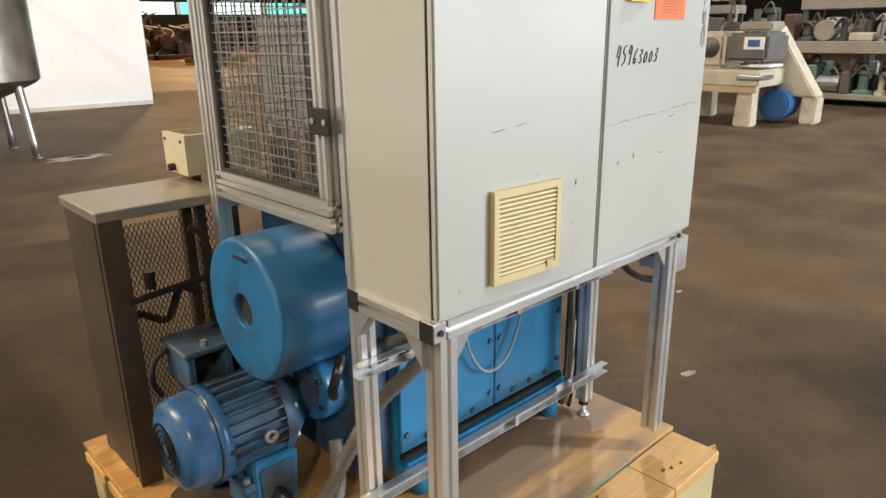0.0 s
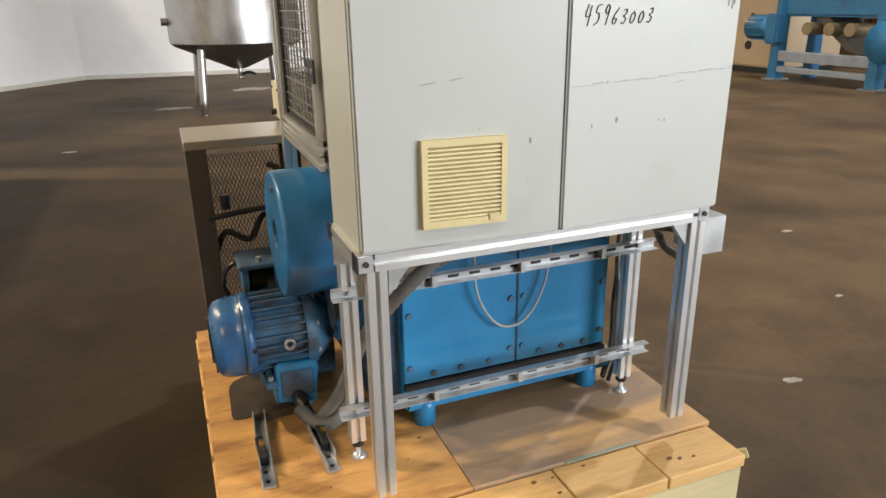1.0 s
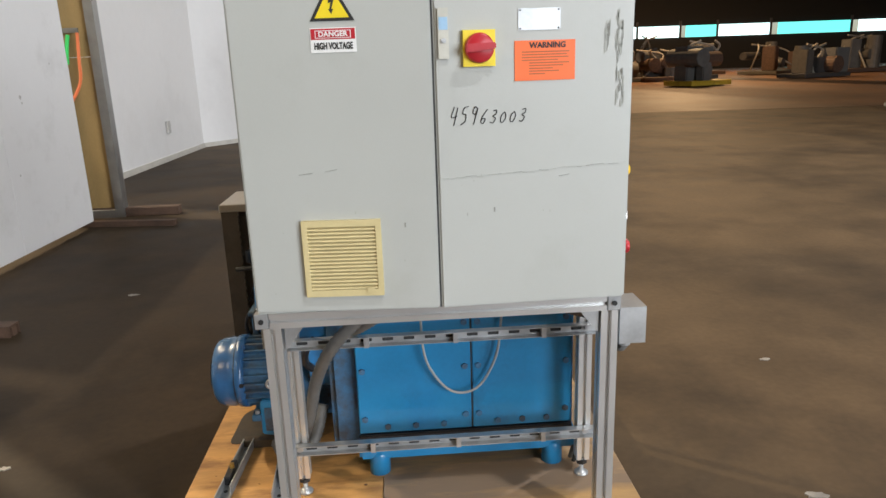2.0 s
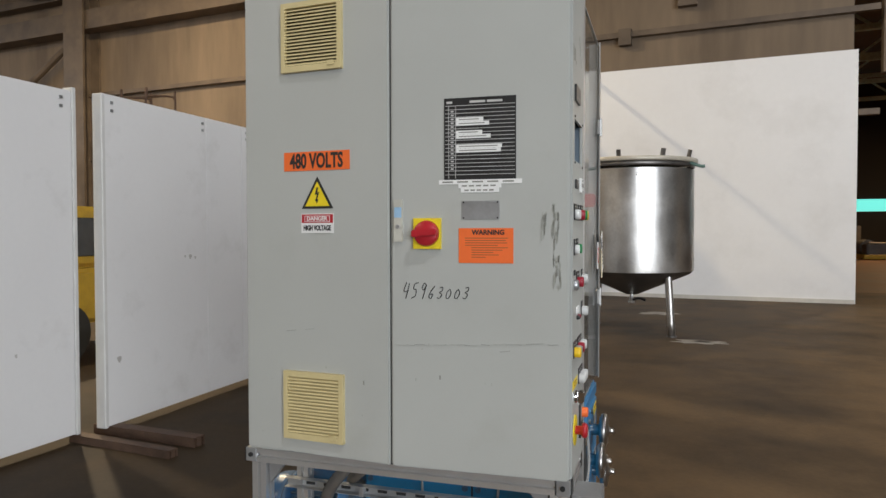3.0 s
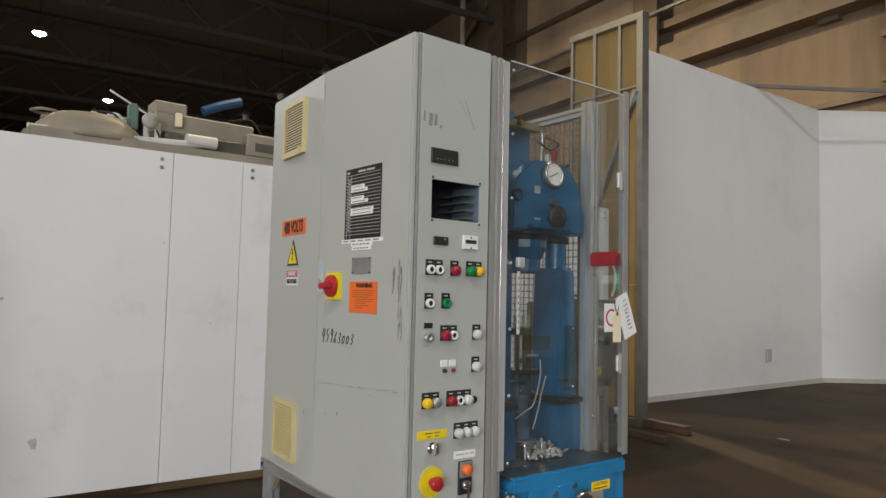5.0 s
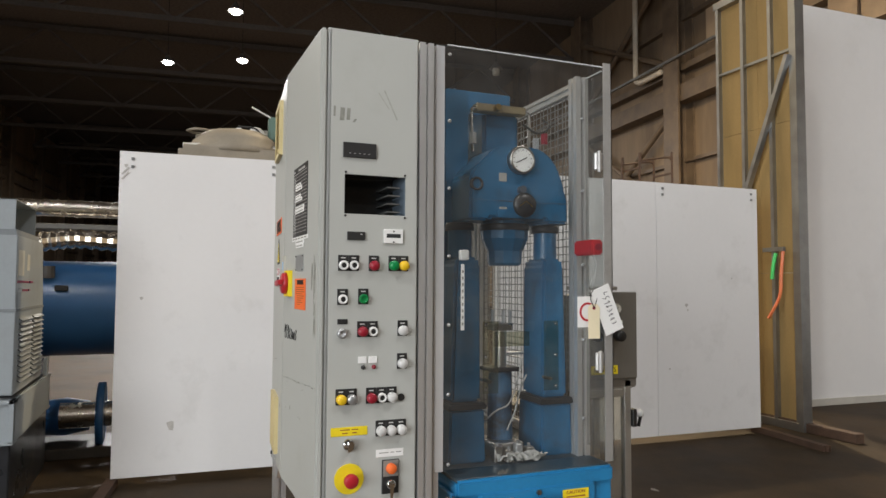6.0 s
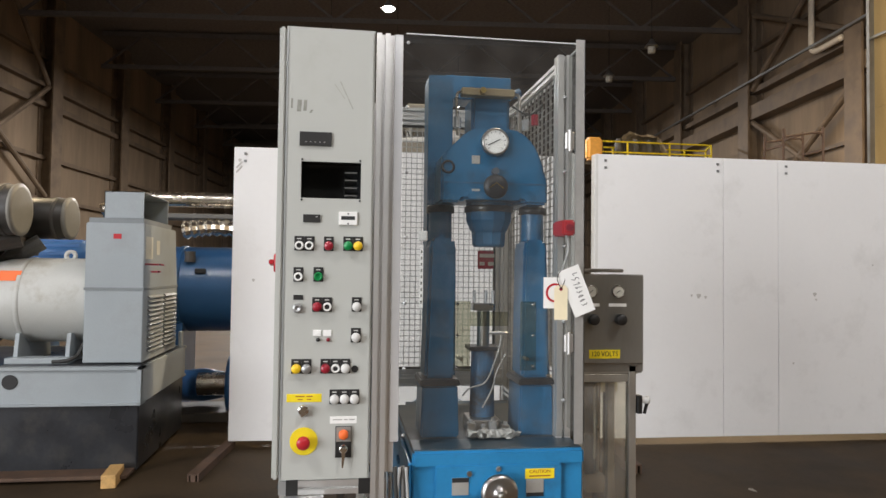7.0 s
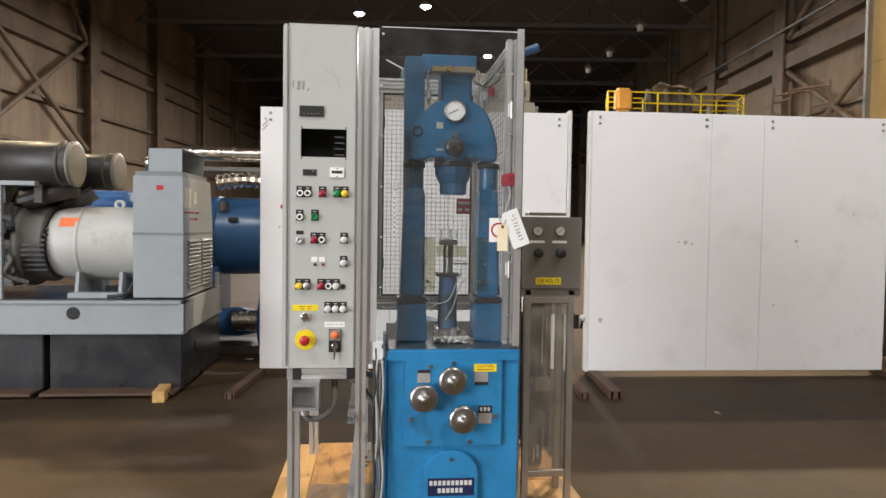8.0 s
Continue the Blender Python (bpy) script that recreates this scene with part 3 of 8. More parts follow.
        x += 0.0245
    # scuffs
    scuffs = [(left, 0.155, 0.190, 1.318, 0.003), (left, 0.222, 0.252, 1.325, 0.0025), (right, 0.815, 0.842, 1.290, 0.003)]
    for p, x0, x1, z, t in scuffs:
        part("scuff", bar((x0, e, z - Z), (x1, e, z + 0.004 - Z), t, 0.0008, (0, 0, 1)), M["scuff"], p)
    # a long broken scratch, darker towards the panel's edge
    rng = random.Random(17)
    x = 0.512
    while x < 0.985:
        w = rng.uniform(0.008, 0.034)
        z = 1.296 + 0.022 * (x - 0.51) / 0.48 + rng.uniform(-0.0018, 0.0018) - Z
        dark = rng.random() < 0.35 + 0.5 * (x > 0.86)
        part("scuff", bar((x, e, z), (min(x + w, 0.99), e, z + rng.uniform(-0.002, 0.0025)), rng.uniform(0.0008, 0.0016) + 0.0012 * dark, 0.0008), M["scuff" if dark else "scuff_light"], right)
        x += w + rng.choice((0.0, 0.0, 0.002, 0.012))
    # rubbed marks in upright columns
    for x0, x1, z0, z1, count in ((0.927, 0.938, 1.57, 1.685, 14), (0.953, 0.975, 1.56, 1.695, 30), (0.958, 0.978, 1.455, 1.56, 28)):
        for k in range(count):
            x, tall, t = rng.uniform(x0, x1), rng.uniform(0.012, 0.045), rng.uniform(0.0012, 0.0050)
            z = rng.uniform(z0, z1 - tall) - Z
            part("scuff", prism([(x - t * 0.3, z), (x + t * 0.5, z + tall * 0.15), (x + t * 0.5, z + tall), (x - t * 0.5, z + tall * 0.8)], e - 0.0005, e + 0.0003, "y"), M["scuff" if k % 5 == 0 else "scuff_light"], right)
    # faint grime spots and runs
    for k in range(14):
        x, z, t = rng.uniform(0.06, 0.94), rng.uniform(1.0, 1.30), rng.uniform(0.0012, 0.003)
        part("scuff", box((x, e - 0.0006, z - Z), (x + t, e + 0.0003, z + t * rng.uniform(0.8, 4) - Z)), M["scuff_light"], left if x < 0.49 else right)
    for x, z, w in ((0.415, 1.175, 0.004), (0.645, 1.205, 0.004)):
        part("scuff", box((x, e - 0.0006, z - Z), (x + w, e + 0.0003, z + 0.012 - Z)), M["scuff"], left if x < 0.5 else right)

    # ---- the button panel on the cabinet's side ----
    X = 1.004
    oy0, oy1, oz0, oz1 = 0.050, 0.233, 1.809 - Z, 1.922 - Z
    bm = bmesh.new()
    for lo, hi in (((0.997, 0.008, 0.004), (X, 0.266, oz0)), ((0.997, 0.008, oz1), (X, 0.266, h - 0.006)),
                   ((0.997, 0.008, oz0), (X, oy0, oz1)), ((0.997, oy1, oz0), (X, 0.266, oz1))):
        add_box(bm, lo, hi)
    panel = part("control_panel", bm, M["grey_paint"], c, "grey side panel full of push buttons and labels")
    part("panel_trim", bar((0.9985, 0.0035, 0.004), (0.9985, 0.0035, h - 0.006), 0.003, 0.003), M["zinc"], c)
    # the empty display opening: a dark recess with wiring brackets
    bm = bmesh.new()
    for lo, hi in (((0.86, oy0 - 0.01, oz0 - 0.012), (0.863, oy1 + 0.01, oz1 + 0.012)), ((0.863, oy0 - 0.012, oz0 - 0.012), (0.996, oy0 - 0.009, oz1 + 0.012)),
                   ((0.863, oy0 - 0.009, oz0 - 0.014), (0.996, oy1 + 0.009, oz0 - 0.011)), ((0.863, oy0 - 0.009, oz1 + 0.011), (0.996, oy1 + 0.009, oz1 + 0.014))):
        add_box(bm, lo, hi)
    part("display_recess", bm, M["screen"], panel, "dark empty display housing")
    part("recess_plate", box((0.863, oy1 + 0.004, oz0 - 0.01), (0.996, oy1 + 0.007, oz1 + 0.01)), M["recess_blue"], panel)
    for k in range(4):
        z = oz0 + 0.010 + 0.024 * k
        part("bracket", box((0.866, oy1 - 0.050, z), (0.985, oy1 - 0.012, z + 0.004)), M["screen_grey"], panel)
    for y in (oy0 + 0.003, oy1 - 0.003):
        for z in (oz0 - 0.006, oz1 + 0.006):
            part("screw", cyl((X + 0.001, y, z), 0.0032, 0.003, "x", 8), M["ink"], panel)

    def plate(name, y0, y1, z0, z1, material, thick=0.003, label=""):
        return part(name, box((X - 0.0004, y0, z0 - Z), (X + thick, y1, z1 - Z), 0.0008), material, panel, label)

    plate("panel_meter", 0.044, 0.141, 1.97, 2.013, M["meter_black"], 0.006, "small black digital panel meter")
    for k in range(5):
        plate("segment_mark", 0.060 + 0.014 * k, 0.067 + 0.014 * k, 1.9805, 1.9825, M["chart_line"], 0.0065)
    plate("counter", 0.0589, 0.1109, 1.7339, 1.7579, M["meter_black"], 0.005)
    plate("counter_mark", 0.096, 0.103, 1.7492, 1.7522, M["chart_line"], 0.0056)
    plate("hour_meter", 0.1669, 0.2239, 1.727, 1.768, M["white"], 0.006, "white hour meter with a dark window")
    plate("hour_window", 0.174, 0.217, 1.7431, 1.7551, M["screen"], 0.0066)
    for z in (1.731, 1.762):
        part("screw", cyl((X + 0.0065, 0.1955, z - Z), 0.0026, 0.002, "x", 8), M["ink"], panel)

    def button(y, z, kind):
        dark = {"ring": "white", "white": "cap_white", "red": "cap_red", "green": "cap_green", "yellow": "amber", "greenring": "cap_green", "sel": "zinc"}[kind]
        if kind in ("ring", "greenring"):
            bm = lathe([(0.0075, 0.004), (0.0075, 0.014), (0.0125, 0.014), (0.0135, 0.011), (0.0135, 0.002), (0.0075, 0.002), (0.0075, 0.004)], "x", 22, (X, y, z - Z))
            part("button_ring", bm, M[dark], panel, "", True)
            part("button_cap", cyl((X + 0.006, y, z - Z), 0.0074, 0.010, "x", 18), M["cap_green"] if kind == "greenring" else M["black"], panel)
        else:
            bm = lathe([(0.0142, 0.002), (0.0142, 0.016), (0.0125, 0.0195), (0, 0.0205)], "x", 22, (X, y, z - Z))
            part("push_button", bm, M[dark], panel, "", True)

    def group_of(y0, z0, kinds, w=0.0302, hgt=0.0445):
        """A row of push buttons on one black legend plate each, the first at y0, top at z0."""
        for k, kind in enumerate(kinds):
            ya = y0 + k * w
            plate("legend_plate", ya, ya + w - 0.0004, z0 - hgt, z0, M["black"])
            part("legend_bar", box((X + 0.003, ya + 0.008, z0 - 0.0095 - Z), (X + 0.0034, ya + w - 0.009, z0 - 0.0065 - Z)), M["chart_line"], panel)
            button(ya + w / 2, z0 - hgt + 0.0155, kind)

    group_of(0.0338, 1.6909, ("ring", "ring"))
    group_of(0.1228, 1.6909, ("red",))
    group_of(0.1818, 1.6919, ("green", "yellow"))
    group_of(0.0328, 1.5953, ("ring",))
    group_of(0.0929, 1.5963, ("greenring",))
    plate("legend_plate", 0.0339, 0.0629, 1.4958, 1.5108, M["black"])
    part("key_switch", lathe([(0.0145, 0.0), (0.0145, 0.010), (0.011, 0.013), (0.006, 0.013), (0.006, 0.010), (0, 0.010)], "x", 22, (X, 0.0473, 1.4703 - Z)), M["zinc"], panel, "", True)
    group_of(0.0909, 1.5038, ("red", "ring"))
    group_of(0.211, 1.5048, ("white",))
    group_of(0.21, 1.4103, ("white",))
    for y in (0.107, 0.138):
        plate("lamp_label", y - 0.0125, y + 0.0125, 1.385, 1.404, M["paper"])
        part("pilot_lamp", lathe([(0.0062, 0), (0.0062, 0.004), (0.0045, 0.009), (0, 0.010)], "x", 14, (X, y + 0.003, 1.374 - Z)), M["dark_red"] if y > 0.13 else M["ink"], panel, "", True)
    group_of(0.0316, 1.3158, ("yellow", "sel"))
    group_of(0.1191, 1.3158, ("red", "ring", "white"))
    part("hole_plug", cyl((X + 0.001, 0.2234, 1.2843 - Z), 0.0105, 0.004, "x", 18), M["ink"], panel)
    group_of(0.1481, 1.2222, ("white", "white", "white"))
    plate("yellow_label", 0.0196, 0.1246, 1.1848, 1.2098, M["yellow"], 0.0012, "yellow printed label")
    for y0, y1, z in ((0.046, 0.074, 1.202), (0.078, 0.098, 1.202), (0.052, 0.068, 1.193), (0.080, 0.094, 1.193)):
        plate("printed_bar", y0, y1, z - 0.0018, z + 0.0018, M["warning_ink"], 0.0017)
    part("selector_base", lathe([(0.0175, 0), (0.0175, 0.006), (0.013, 0.009), (0, 0.009)], "x", 22, (X, 0.0708, 1.1602 - Z)), M["chrome"], panel, "", True)
    part("selector_knob", prism([(0.0625, 1.1419 - Z), (0.0796, 1.1491 - Z), (0.0792, 1.1785 - Z), (0.0661, 1.1745 - Z)], X + 0.007, X + 0.026, "x", 0.003), M["chrome"], panel)
    plate("white_label", 0.1502, 0.2322, 1.1177, 1.1397, M["paper"], 0.0012)
    for y0, y1 in ((0.159, 0.188), (0.193, 0.205), (0.209, 0.226)):
        plate("printed_bar", y0, y1, 1.1285, 1.1315, M["smudge"], 0.0017)
    part("emergency_plate", cyl((X + 0.001, 0.0729, 1.0667 - Z), 0.042, 0.0025, "x", 40), M["yellow"], panel, "yellow emergency stop disc")
    part("emergency_stop", lathe([(0.012, 0.002), (0.012, 0.018), (0.020, 0.022), (0.020, 0.031), (0.016, 0.035), (0, 0.036)], "x", 26, (X, 0.0729, 1.0667 - Z)), M["red"], panel, "red mushroom button", True)
    plate("switch_station", 0.1678, 0.2168, 1.0157, 1.1107, M["black"], 0.006)
    plate("station_face", 0.1703, 0.2153, 1.064, 1.109, M["station_grey"], 0.0075)
    part("orange_button", lathe([(0.0145, 0.004), (0.0145, 0.020), (0.012, 0.024), (0, 0.024)], "x", 22, (X, 0.1923, 1.0871 - Z)), M["orange"], panel, "", True)
    part("key_lock", lathe([(0.013, 0.004), (0.013, 0.016), (0.009, 0.018), (0, 0.018)], "x", 20, (X, 0.1924, 1.0433 - Z)), M["chrome"], panel, "", True)
    part("key", prism([(0.1865, 1.0454 - Z), (0.1995, 1.0454 - Z), (0.1969, 1.0169 - Z), (0.1933, 0.9885 - Z), (0.1883, 0.9885 - Z), (0.1879, 1.0169 - Z)], X + 0.018, X + 0.021, "x"), M["chrome"], panel)
    # rub marks
    for (y0, z0, y1, z1, w) in ((0.018, 2.085, 0.019, 2.115, 0.006), (0.040, 2.075, 0.042, 2.112, 0.013), (0.058, 2.078, 0.060, 2.112, 0.010), (0.074, 2.072, 0.08, 2.082, 0.007)):
        part("scuff", prism([(y0 - w / 2, z0 - Z), (y0 + w / 2, z0 - Z), (y1 + w / 2, z1 - Z), (y1 - w / 2, z1 - Z)], X, X + 0.0006, "x"), M["scuff"], panel)
    for (y0, z0, y1, z1, w) in ((0.165, 2.175, 0.205, 2.09, 0.004), (0.148, 2.165, 0.18, 2.12, 0.003)):
        part("scuff", bar((X + 0.0003, y0, z0 - Z), (X + 0.0003, y1, z1 - Z), w, 0.0008, (1, 0, 0)), M["scuff_light"], panel)
    return c


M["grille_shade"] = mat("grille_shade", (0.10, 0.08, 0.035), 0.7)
M["chart_line"] = mat("chart_line", (0.55, 0.55, 0.53), 0.6)
M["warning_ink"] = mat("warning_ink", (0.32, 0.10, 0.03), 0.6)
M["paper_grey"] = mat("paper_grey", (0.55, 0.54, 0.47), 0.45)
M["sticker_blue"] = mat("sticker_blue", (0.35, 0.55, 0.75), 0.4)
M["scuff"] = mat("scuff", (0.25, 0.25, 0.22), 0.55, vary=0.3, scale=60)
M["scuff_light"] = mat("scuff_light", (0.37, 0.375, 0.335), 0.5, vary=0.2, scale=60)
M["screen"] = mat("screen", (0.045, 0.047, 0.048), 0.12, vary=0.2, bump=0, rough_vary=0.05)
M["screen_grey"] = mat("screen_grey", (0.09, 0.09, 0.085), 0.5)
M["recess_blue"] = mat("recess_blue", (0.13, 0.17, 0.21), 0.45)
M["meter_black"] = mat("meter_black", (0.03, 0.03, 0.03), 0.35)
M["cap_white"] = mat("cap_white", (0.62, 0.62, 0.60), 0.35)
M["cap_red"] = mat("cap_red", (0.30, 0.015, 0.03), 0.3)
M["cap_green"] = mat("cap_green", (0.0, 0.22, 0.055), 0.3)
M["station_grey"] = mat("station_grey", (0.24, 0.23, 0.21), 0.4)
cabinet()


# ---- the aluminium frame that carries the cabinet ----
PT = 0.200      # top of the pallet


def support_frame():
    c = thing("support_frame", (0, 0, PT), "slotted aluminium profile frame under and behind the cabinet", "frame")
    z = -PT
    zb0, zb1 = 0.9045 + z, 0.9465 + z
    mid = (zb0 + zb1) / 2
    s = 0.042
    # beams under the cabinet
    part("beam", profile_bar((0.04, 0.0185, mid), (0.96, 0.0185, mid), s), M["alu"], c)
    part("beam", profile_bar((0.0185, 0.04, mid), (0.0185, 0.272, mid), s), M["alu"], c)
    part("beam", profile_bar((0.9815, 0.058, mid), (0.9815, 0.255, mid), s), M["alu"], c)
    part("beam", profile_bar((0.04, 0.252, mid), (0.96, 0.252, mid), s), M["alu"], c)
    for x in (0.0185, 0.9815):
        part("corner_block", box((x - 0.0185, -0.001, zb0 - 0.001), (x + 0.0185, 0.039, zb1), 0.002), M["zinc"], c)
        part("cap_screw", cyl((x, -0.003, mid), 0.007, 0.006, "y", 14), M["ink"], c)
    part("end_cap", box((-0.003, 0.0, zb0 - 0.002), (0.0, 0.04, zb1), 0.0005), M["black"], c)
    part("end_cap", box((-0.003, 0.25, zb0 - 0.002), (0.0, 0.29, zb1 + 0.004), 0.0005), M["black"], c)
    for y in (0.022, 0.240):
        part("end_cap", box((0.999, y, zb0 - 0.002), (1.003, y + 0.036, zb1 + 0.003), 0.0008), M["black"], c)
    # front legs
    for x in (0.045, 0.970):
        part("leg", profile_bar((x, 0.026, 0.274 + z), (x, 0.026, zb0 - 0.001), 0.048), M["alu"], c)
    # tall posts behind the cabinet
    for x in (0.020, 0.960):
        part("post", profile_bar((x + 0.0215, 0.298, 0.262 + z), (x + 0.0215, 0.298, 2.336 + z), 0.043), M["alu"], c)
        part("post", profile_bar((x + 0.0215, 0.325, 0.962 + z), (x + 0.0215, 0.325, 2.336 + z), 0.012, wide=0.043), M["alu"], c)
        part("levelling_foot", lathe([(0.0, 0.0), (0.024, 0.0), (0.024, 0.005), (0.012, 0.014), (0.008, 0.016), (0.008, 0.064), (0, 0.064)], "z", 16, (x + 0.0215, 0.298, 0.0)), M["zinc"], c, "", True)
        part("foot_nut", cyl((x + 0.0215, 0.298, 0.048), 0.019, 0.012, "z", 6), M["black"], c)
    for x in (0.075, 0.886):
        part("corner_gusset", prism([(x, zb0), (x + 0.055, zb0), (x + (0.0 if x < 0.5 else 0.055), zb0 - 0.07)], 0.012, 0.030, "y"), M["zinc"], c)
    part("corner_gusset", prism([(0.275, zb0), (0.215, zb0), (0.275, zb0 - 0.075)], 0.004, 0.034, "x"), M["zinc"], c)
    part("corner_gusset", prism([(0.043, zb0), (0.103, zb0), (0.043, zb0 - 0.075)], 0.006, 0.032, "x"), M["zinc"], c)
    # slotted rails across the posts
    for zz in (0.747, 0.379):
        y0, y1 = 0.247, 0.276
        zc = zz + z
        ye = y1 - 0.002
        bm = prism([(y0, zc - 0.016), (ye, zc - 0.016), (ye, zc + 0.016), (y0, zc + 0.016), (y0, zc + 0.0135), (y0 + 0.024, zc + 0.0135), (y0 + 0.024, zc - 0.0135), (y0, zc - 0.0135)], -0.012, 1.045, "x")
        r = part("slotted_rail", bm, M["zinc"], c)
        for k in range(14):
            x = 0.06 + k * 0.067
            bm = box((x, y0 + 0.0225, zc - 0.006), (x + 0.034, y0 + 0.0243, zc + 0.006), 0.002)
            part("slot", bm, M["dark_gap"], r)
        for k in range(3):
            x = 0.27 + 0.28 * k
            part("clip", box((x, y0 - 0.003, zc - 0.018), (x + 0.016, y0 + 0.0235, zc + 0.017), 0.001), M["zinc"], r)
        for x in (0.0415, 0.9815):
            part("rail_bolt", cyl((x, y0 + 0.018, zc), 0.010, 0.012, "y", 6), M["zinc"], r)
    return c


def junction_box():
    c = thing("junction_box", (1.004, 0.076, 0.849), "open galvanised junction box with a hose fitting beside the leg", "junction box")
    w, h, d = 0.059, 0.054, 0.076
    t = 0.003
    part("back_plate", box((0, -w, -h), (t, w, h)), M["zinc"], c)
    for lo, hi in (((t, -w, -h), (d, -w + t, h)), ((t, w - t, -h), (d, w, h)), ((t, -w + t, -h), (d, w - t, -h + t)), ((t, -w + t, h - t), (d, w - t, h))):
        part("side_plate", box(lo, hi), M["zinc"], c)
    for lo, hi in (((d - t, -w + t, -h + 0.010), (d, -w + 0.013, h - 0.013)), ((d - t, w - 0.013, -h + 0.010), (d, w - t, h - 0.013)), ((d - t, -w + t, h - 0.013), (d, w - t, h - t)), ((d - t, -w + t, -h + t), (d, w - t, -h + 0.010))):
        part("folded_rim", box(lo, hi), M["zinc"], c)
    part("gland", cyl((0.035, 0.0, -h - 0.013), 0.018, 0.026, "z", 14), M["zinc"], c)
    part("flexible_hose", tube([(0.035, 0.0, -h - 0.026), (0.03, 0.02, -h - 0.045), (0.02, 0.06, -h - 0.045), (0.0, 0.10, -0.075), (-0.02, 0.118, -0.02), (-0.05, 0.112, 0.04), (-0.07, 0.11, 0.09)], 0.0125, 10, 14, 0.07), M["hose"], c, "grey ribbed flexible conduit")
    return c


M["hose"] = mat("hose", (0.13, 0.125, 0.115), 0.55, vary=0.2, scale=20)


def loose_hose(name, pts, r, label, ribs=0.08, material="hose", steps=14):
    ob = part(name, tube(pts, r, 10, steps, ribs), M[material], None, "", True)
    return tagged(ob, label, "hose" if "hose" in name else "cable")


# ---- the guard round the press ----
def wire_mesh(bm, along, lo, hi, z0, z1, at, pitch=0.027, r=0.0016, axis="x"):
    """Woven wires in a plane: axis x means the plane lies along y at x = at; axis y along x at y = at."""
    n = int((hi - lo) / pitch)
    for i in range(n + 1):
        u = lo + (hi - lo) * i / n
        off = r if i % 2 else -r
        a, b = ((at + off, u, z0), (at + off, u, z1)) if axis == "x" else ((u, at + off, z0), (u, at + off, z1))
        add_bar(bm, a, b, 2 * r, 2 * r, (1, 0, 0) if axis == "y" else (0, 1, 0))
    k = int((z1 - z0) / pitch)
    for j in range(k + 1):
        z = z0 + (z1 - z0) * j / k
        off = -r if j % 2 else r
        a, b = ((at + off, lo, z), (at + off, hi, z)) if axis == "x" else ((lo, at + off, z), (hi, at + off, z))
        add_bar(bm, a, b, 2 * r, 2 * r)


def guard():
    c = thing("machine_guard", (0, 0, 1.05), "guard of profiles, wire mesh and clear sheets round the press", "guard")
    z = -1.05
    top = 2.350 + z
    y1 = 0.958
    # far side (+y) posts and the front edge post
    part("post", profile_bar((0.829, y1 - 0.018, 1.00 + z), (0.829, y1 - 0.018, top), 0.050), M["alu"], c)
    part("mesh_stile", box((0.776, y1 - 0.028, 1.03 + z), (0.797, y1 - 0.008, 2.30 + z), 0.002), M["steel_dark"], c)
    bm = bmesh.new()
    add_box(bm, (0.993, y1 - 0.028, 1.036 + z), (0.996, y1 + 0.004, top + 0.006))
    add_box(bm, (0.952, y1 + 0.001, 1.036 + z), (0.996, y1 + 0.004, top + 0.006))
    part("edge_angle", bm, M["steel_sheet"], c)
    part("post", profile_bar((0.0205, y1 - 0.018, 0.90 + z), (0.0205, y1 - 0.018, 2.33 + z), 0.041), M["alu"], c)
    # bright flat strip beside the tall post; the sheet is bolted next to it
    part("cover_strip", box((0.984, 0.3335, 1.055 + z), (0.990, 0.361, 2.338 + z), 0.001), M["alu_bright"], c)
    for j in range(7):
        part("sheet_bolt", lathe([(0.0058, 0), (0.0058, 0.002), (0.003, 0.005), (0, 0.0055)], "x", 10, (0.990, 0.3765, 1.075 + z + j * 0.2065)), M["zinc"], c, "", True)
    # clear front sheet, with a bevelled bright top edge
    part("clear_sheet", box((0.9845, 0.363, 1.06 + z), (0.9900, 0.936, 2.342 + z)), M["clear"], c, "scratched clear plastic front sheet")
    part("sheet_edge", box((0.984, 0.37, 2.342 + z), (0.9905, 0.936, 2.3455 + z)), M["edge_light"], c)
    part("clear_sheet", box((0.855, y1 - 0.006, 1.06 + z), (0.952, y1 - 0.001, 2.342 + z)), M["clear"], c, "scratched clear plastic side sheet")
    part("sheet_edge", box((0.855, y1 - 0.006, 2.342 + z), (0.952, y1 - 0.001, 2.3455 + z)), M["edge_light"], c)
    part("lower_rail", profile_bar((0.776, y1 - 0.018, 1.045 + z), (0.041, y1 - 0.018, 1.045 + z), 0.036), M["alu"], c)
    for zz in (1.15, 1.42, 1.68, 1.94, 2.20):
        part("post_bolt", lathe([(0.007, 0), (0.007, 0.003), (0.003, 0.006), (0, 0.006)], "x", 10, (0.854, y1 - 0.018, zz + z)), M["zinc"], c, "", True)
    # top bars back to the rear
    part("top_rail", profile_bar((0.803, y1 - 0.018, 2.318 + z), (0.041, y1 - 0.018, 2.318 + z), 0.036), M["alu"], c)
    part("top_rail", profile_bar((0.0205, 0.345, 2.318 + z), (0.0205, y1 - 0.04, 2.318 + z), 0.036), M["alu"], c)
    # mesh on the +y side
    bm = bmesh.new()
    wire_mesh(bm, "x", 0.045, 0.775, 1.065 + z, 2.298 + z, y1 - 0.018, axis="y")
    part("wire_mesh", bm, M["wire"], c, "woven wire mesh infill")
    # hinged mesh door on the motor side (-x)
    door = part("mesh_door", profile_bar((0.0205, 0.352, 1.125 + z), (0.0205, y1 - 0.042, 1.125 + z), 0.036), M["alu"], c, "hinged profile door with woven wire mesh")
    part("door_rail", profile_bar((0.0205, 0.352, 2.275 + z), (0.0205, y1 - 0.042, 2.275 + z), 0.036), M["alu"], door)
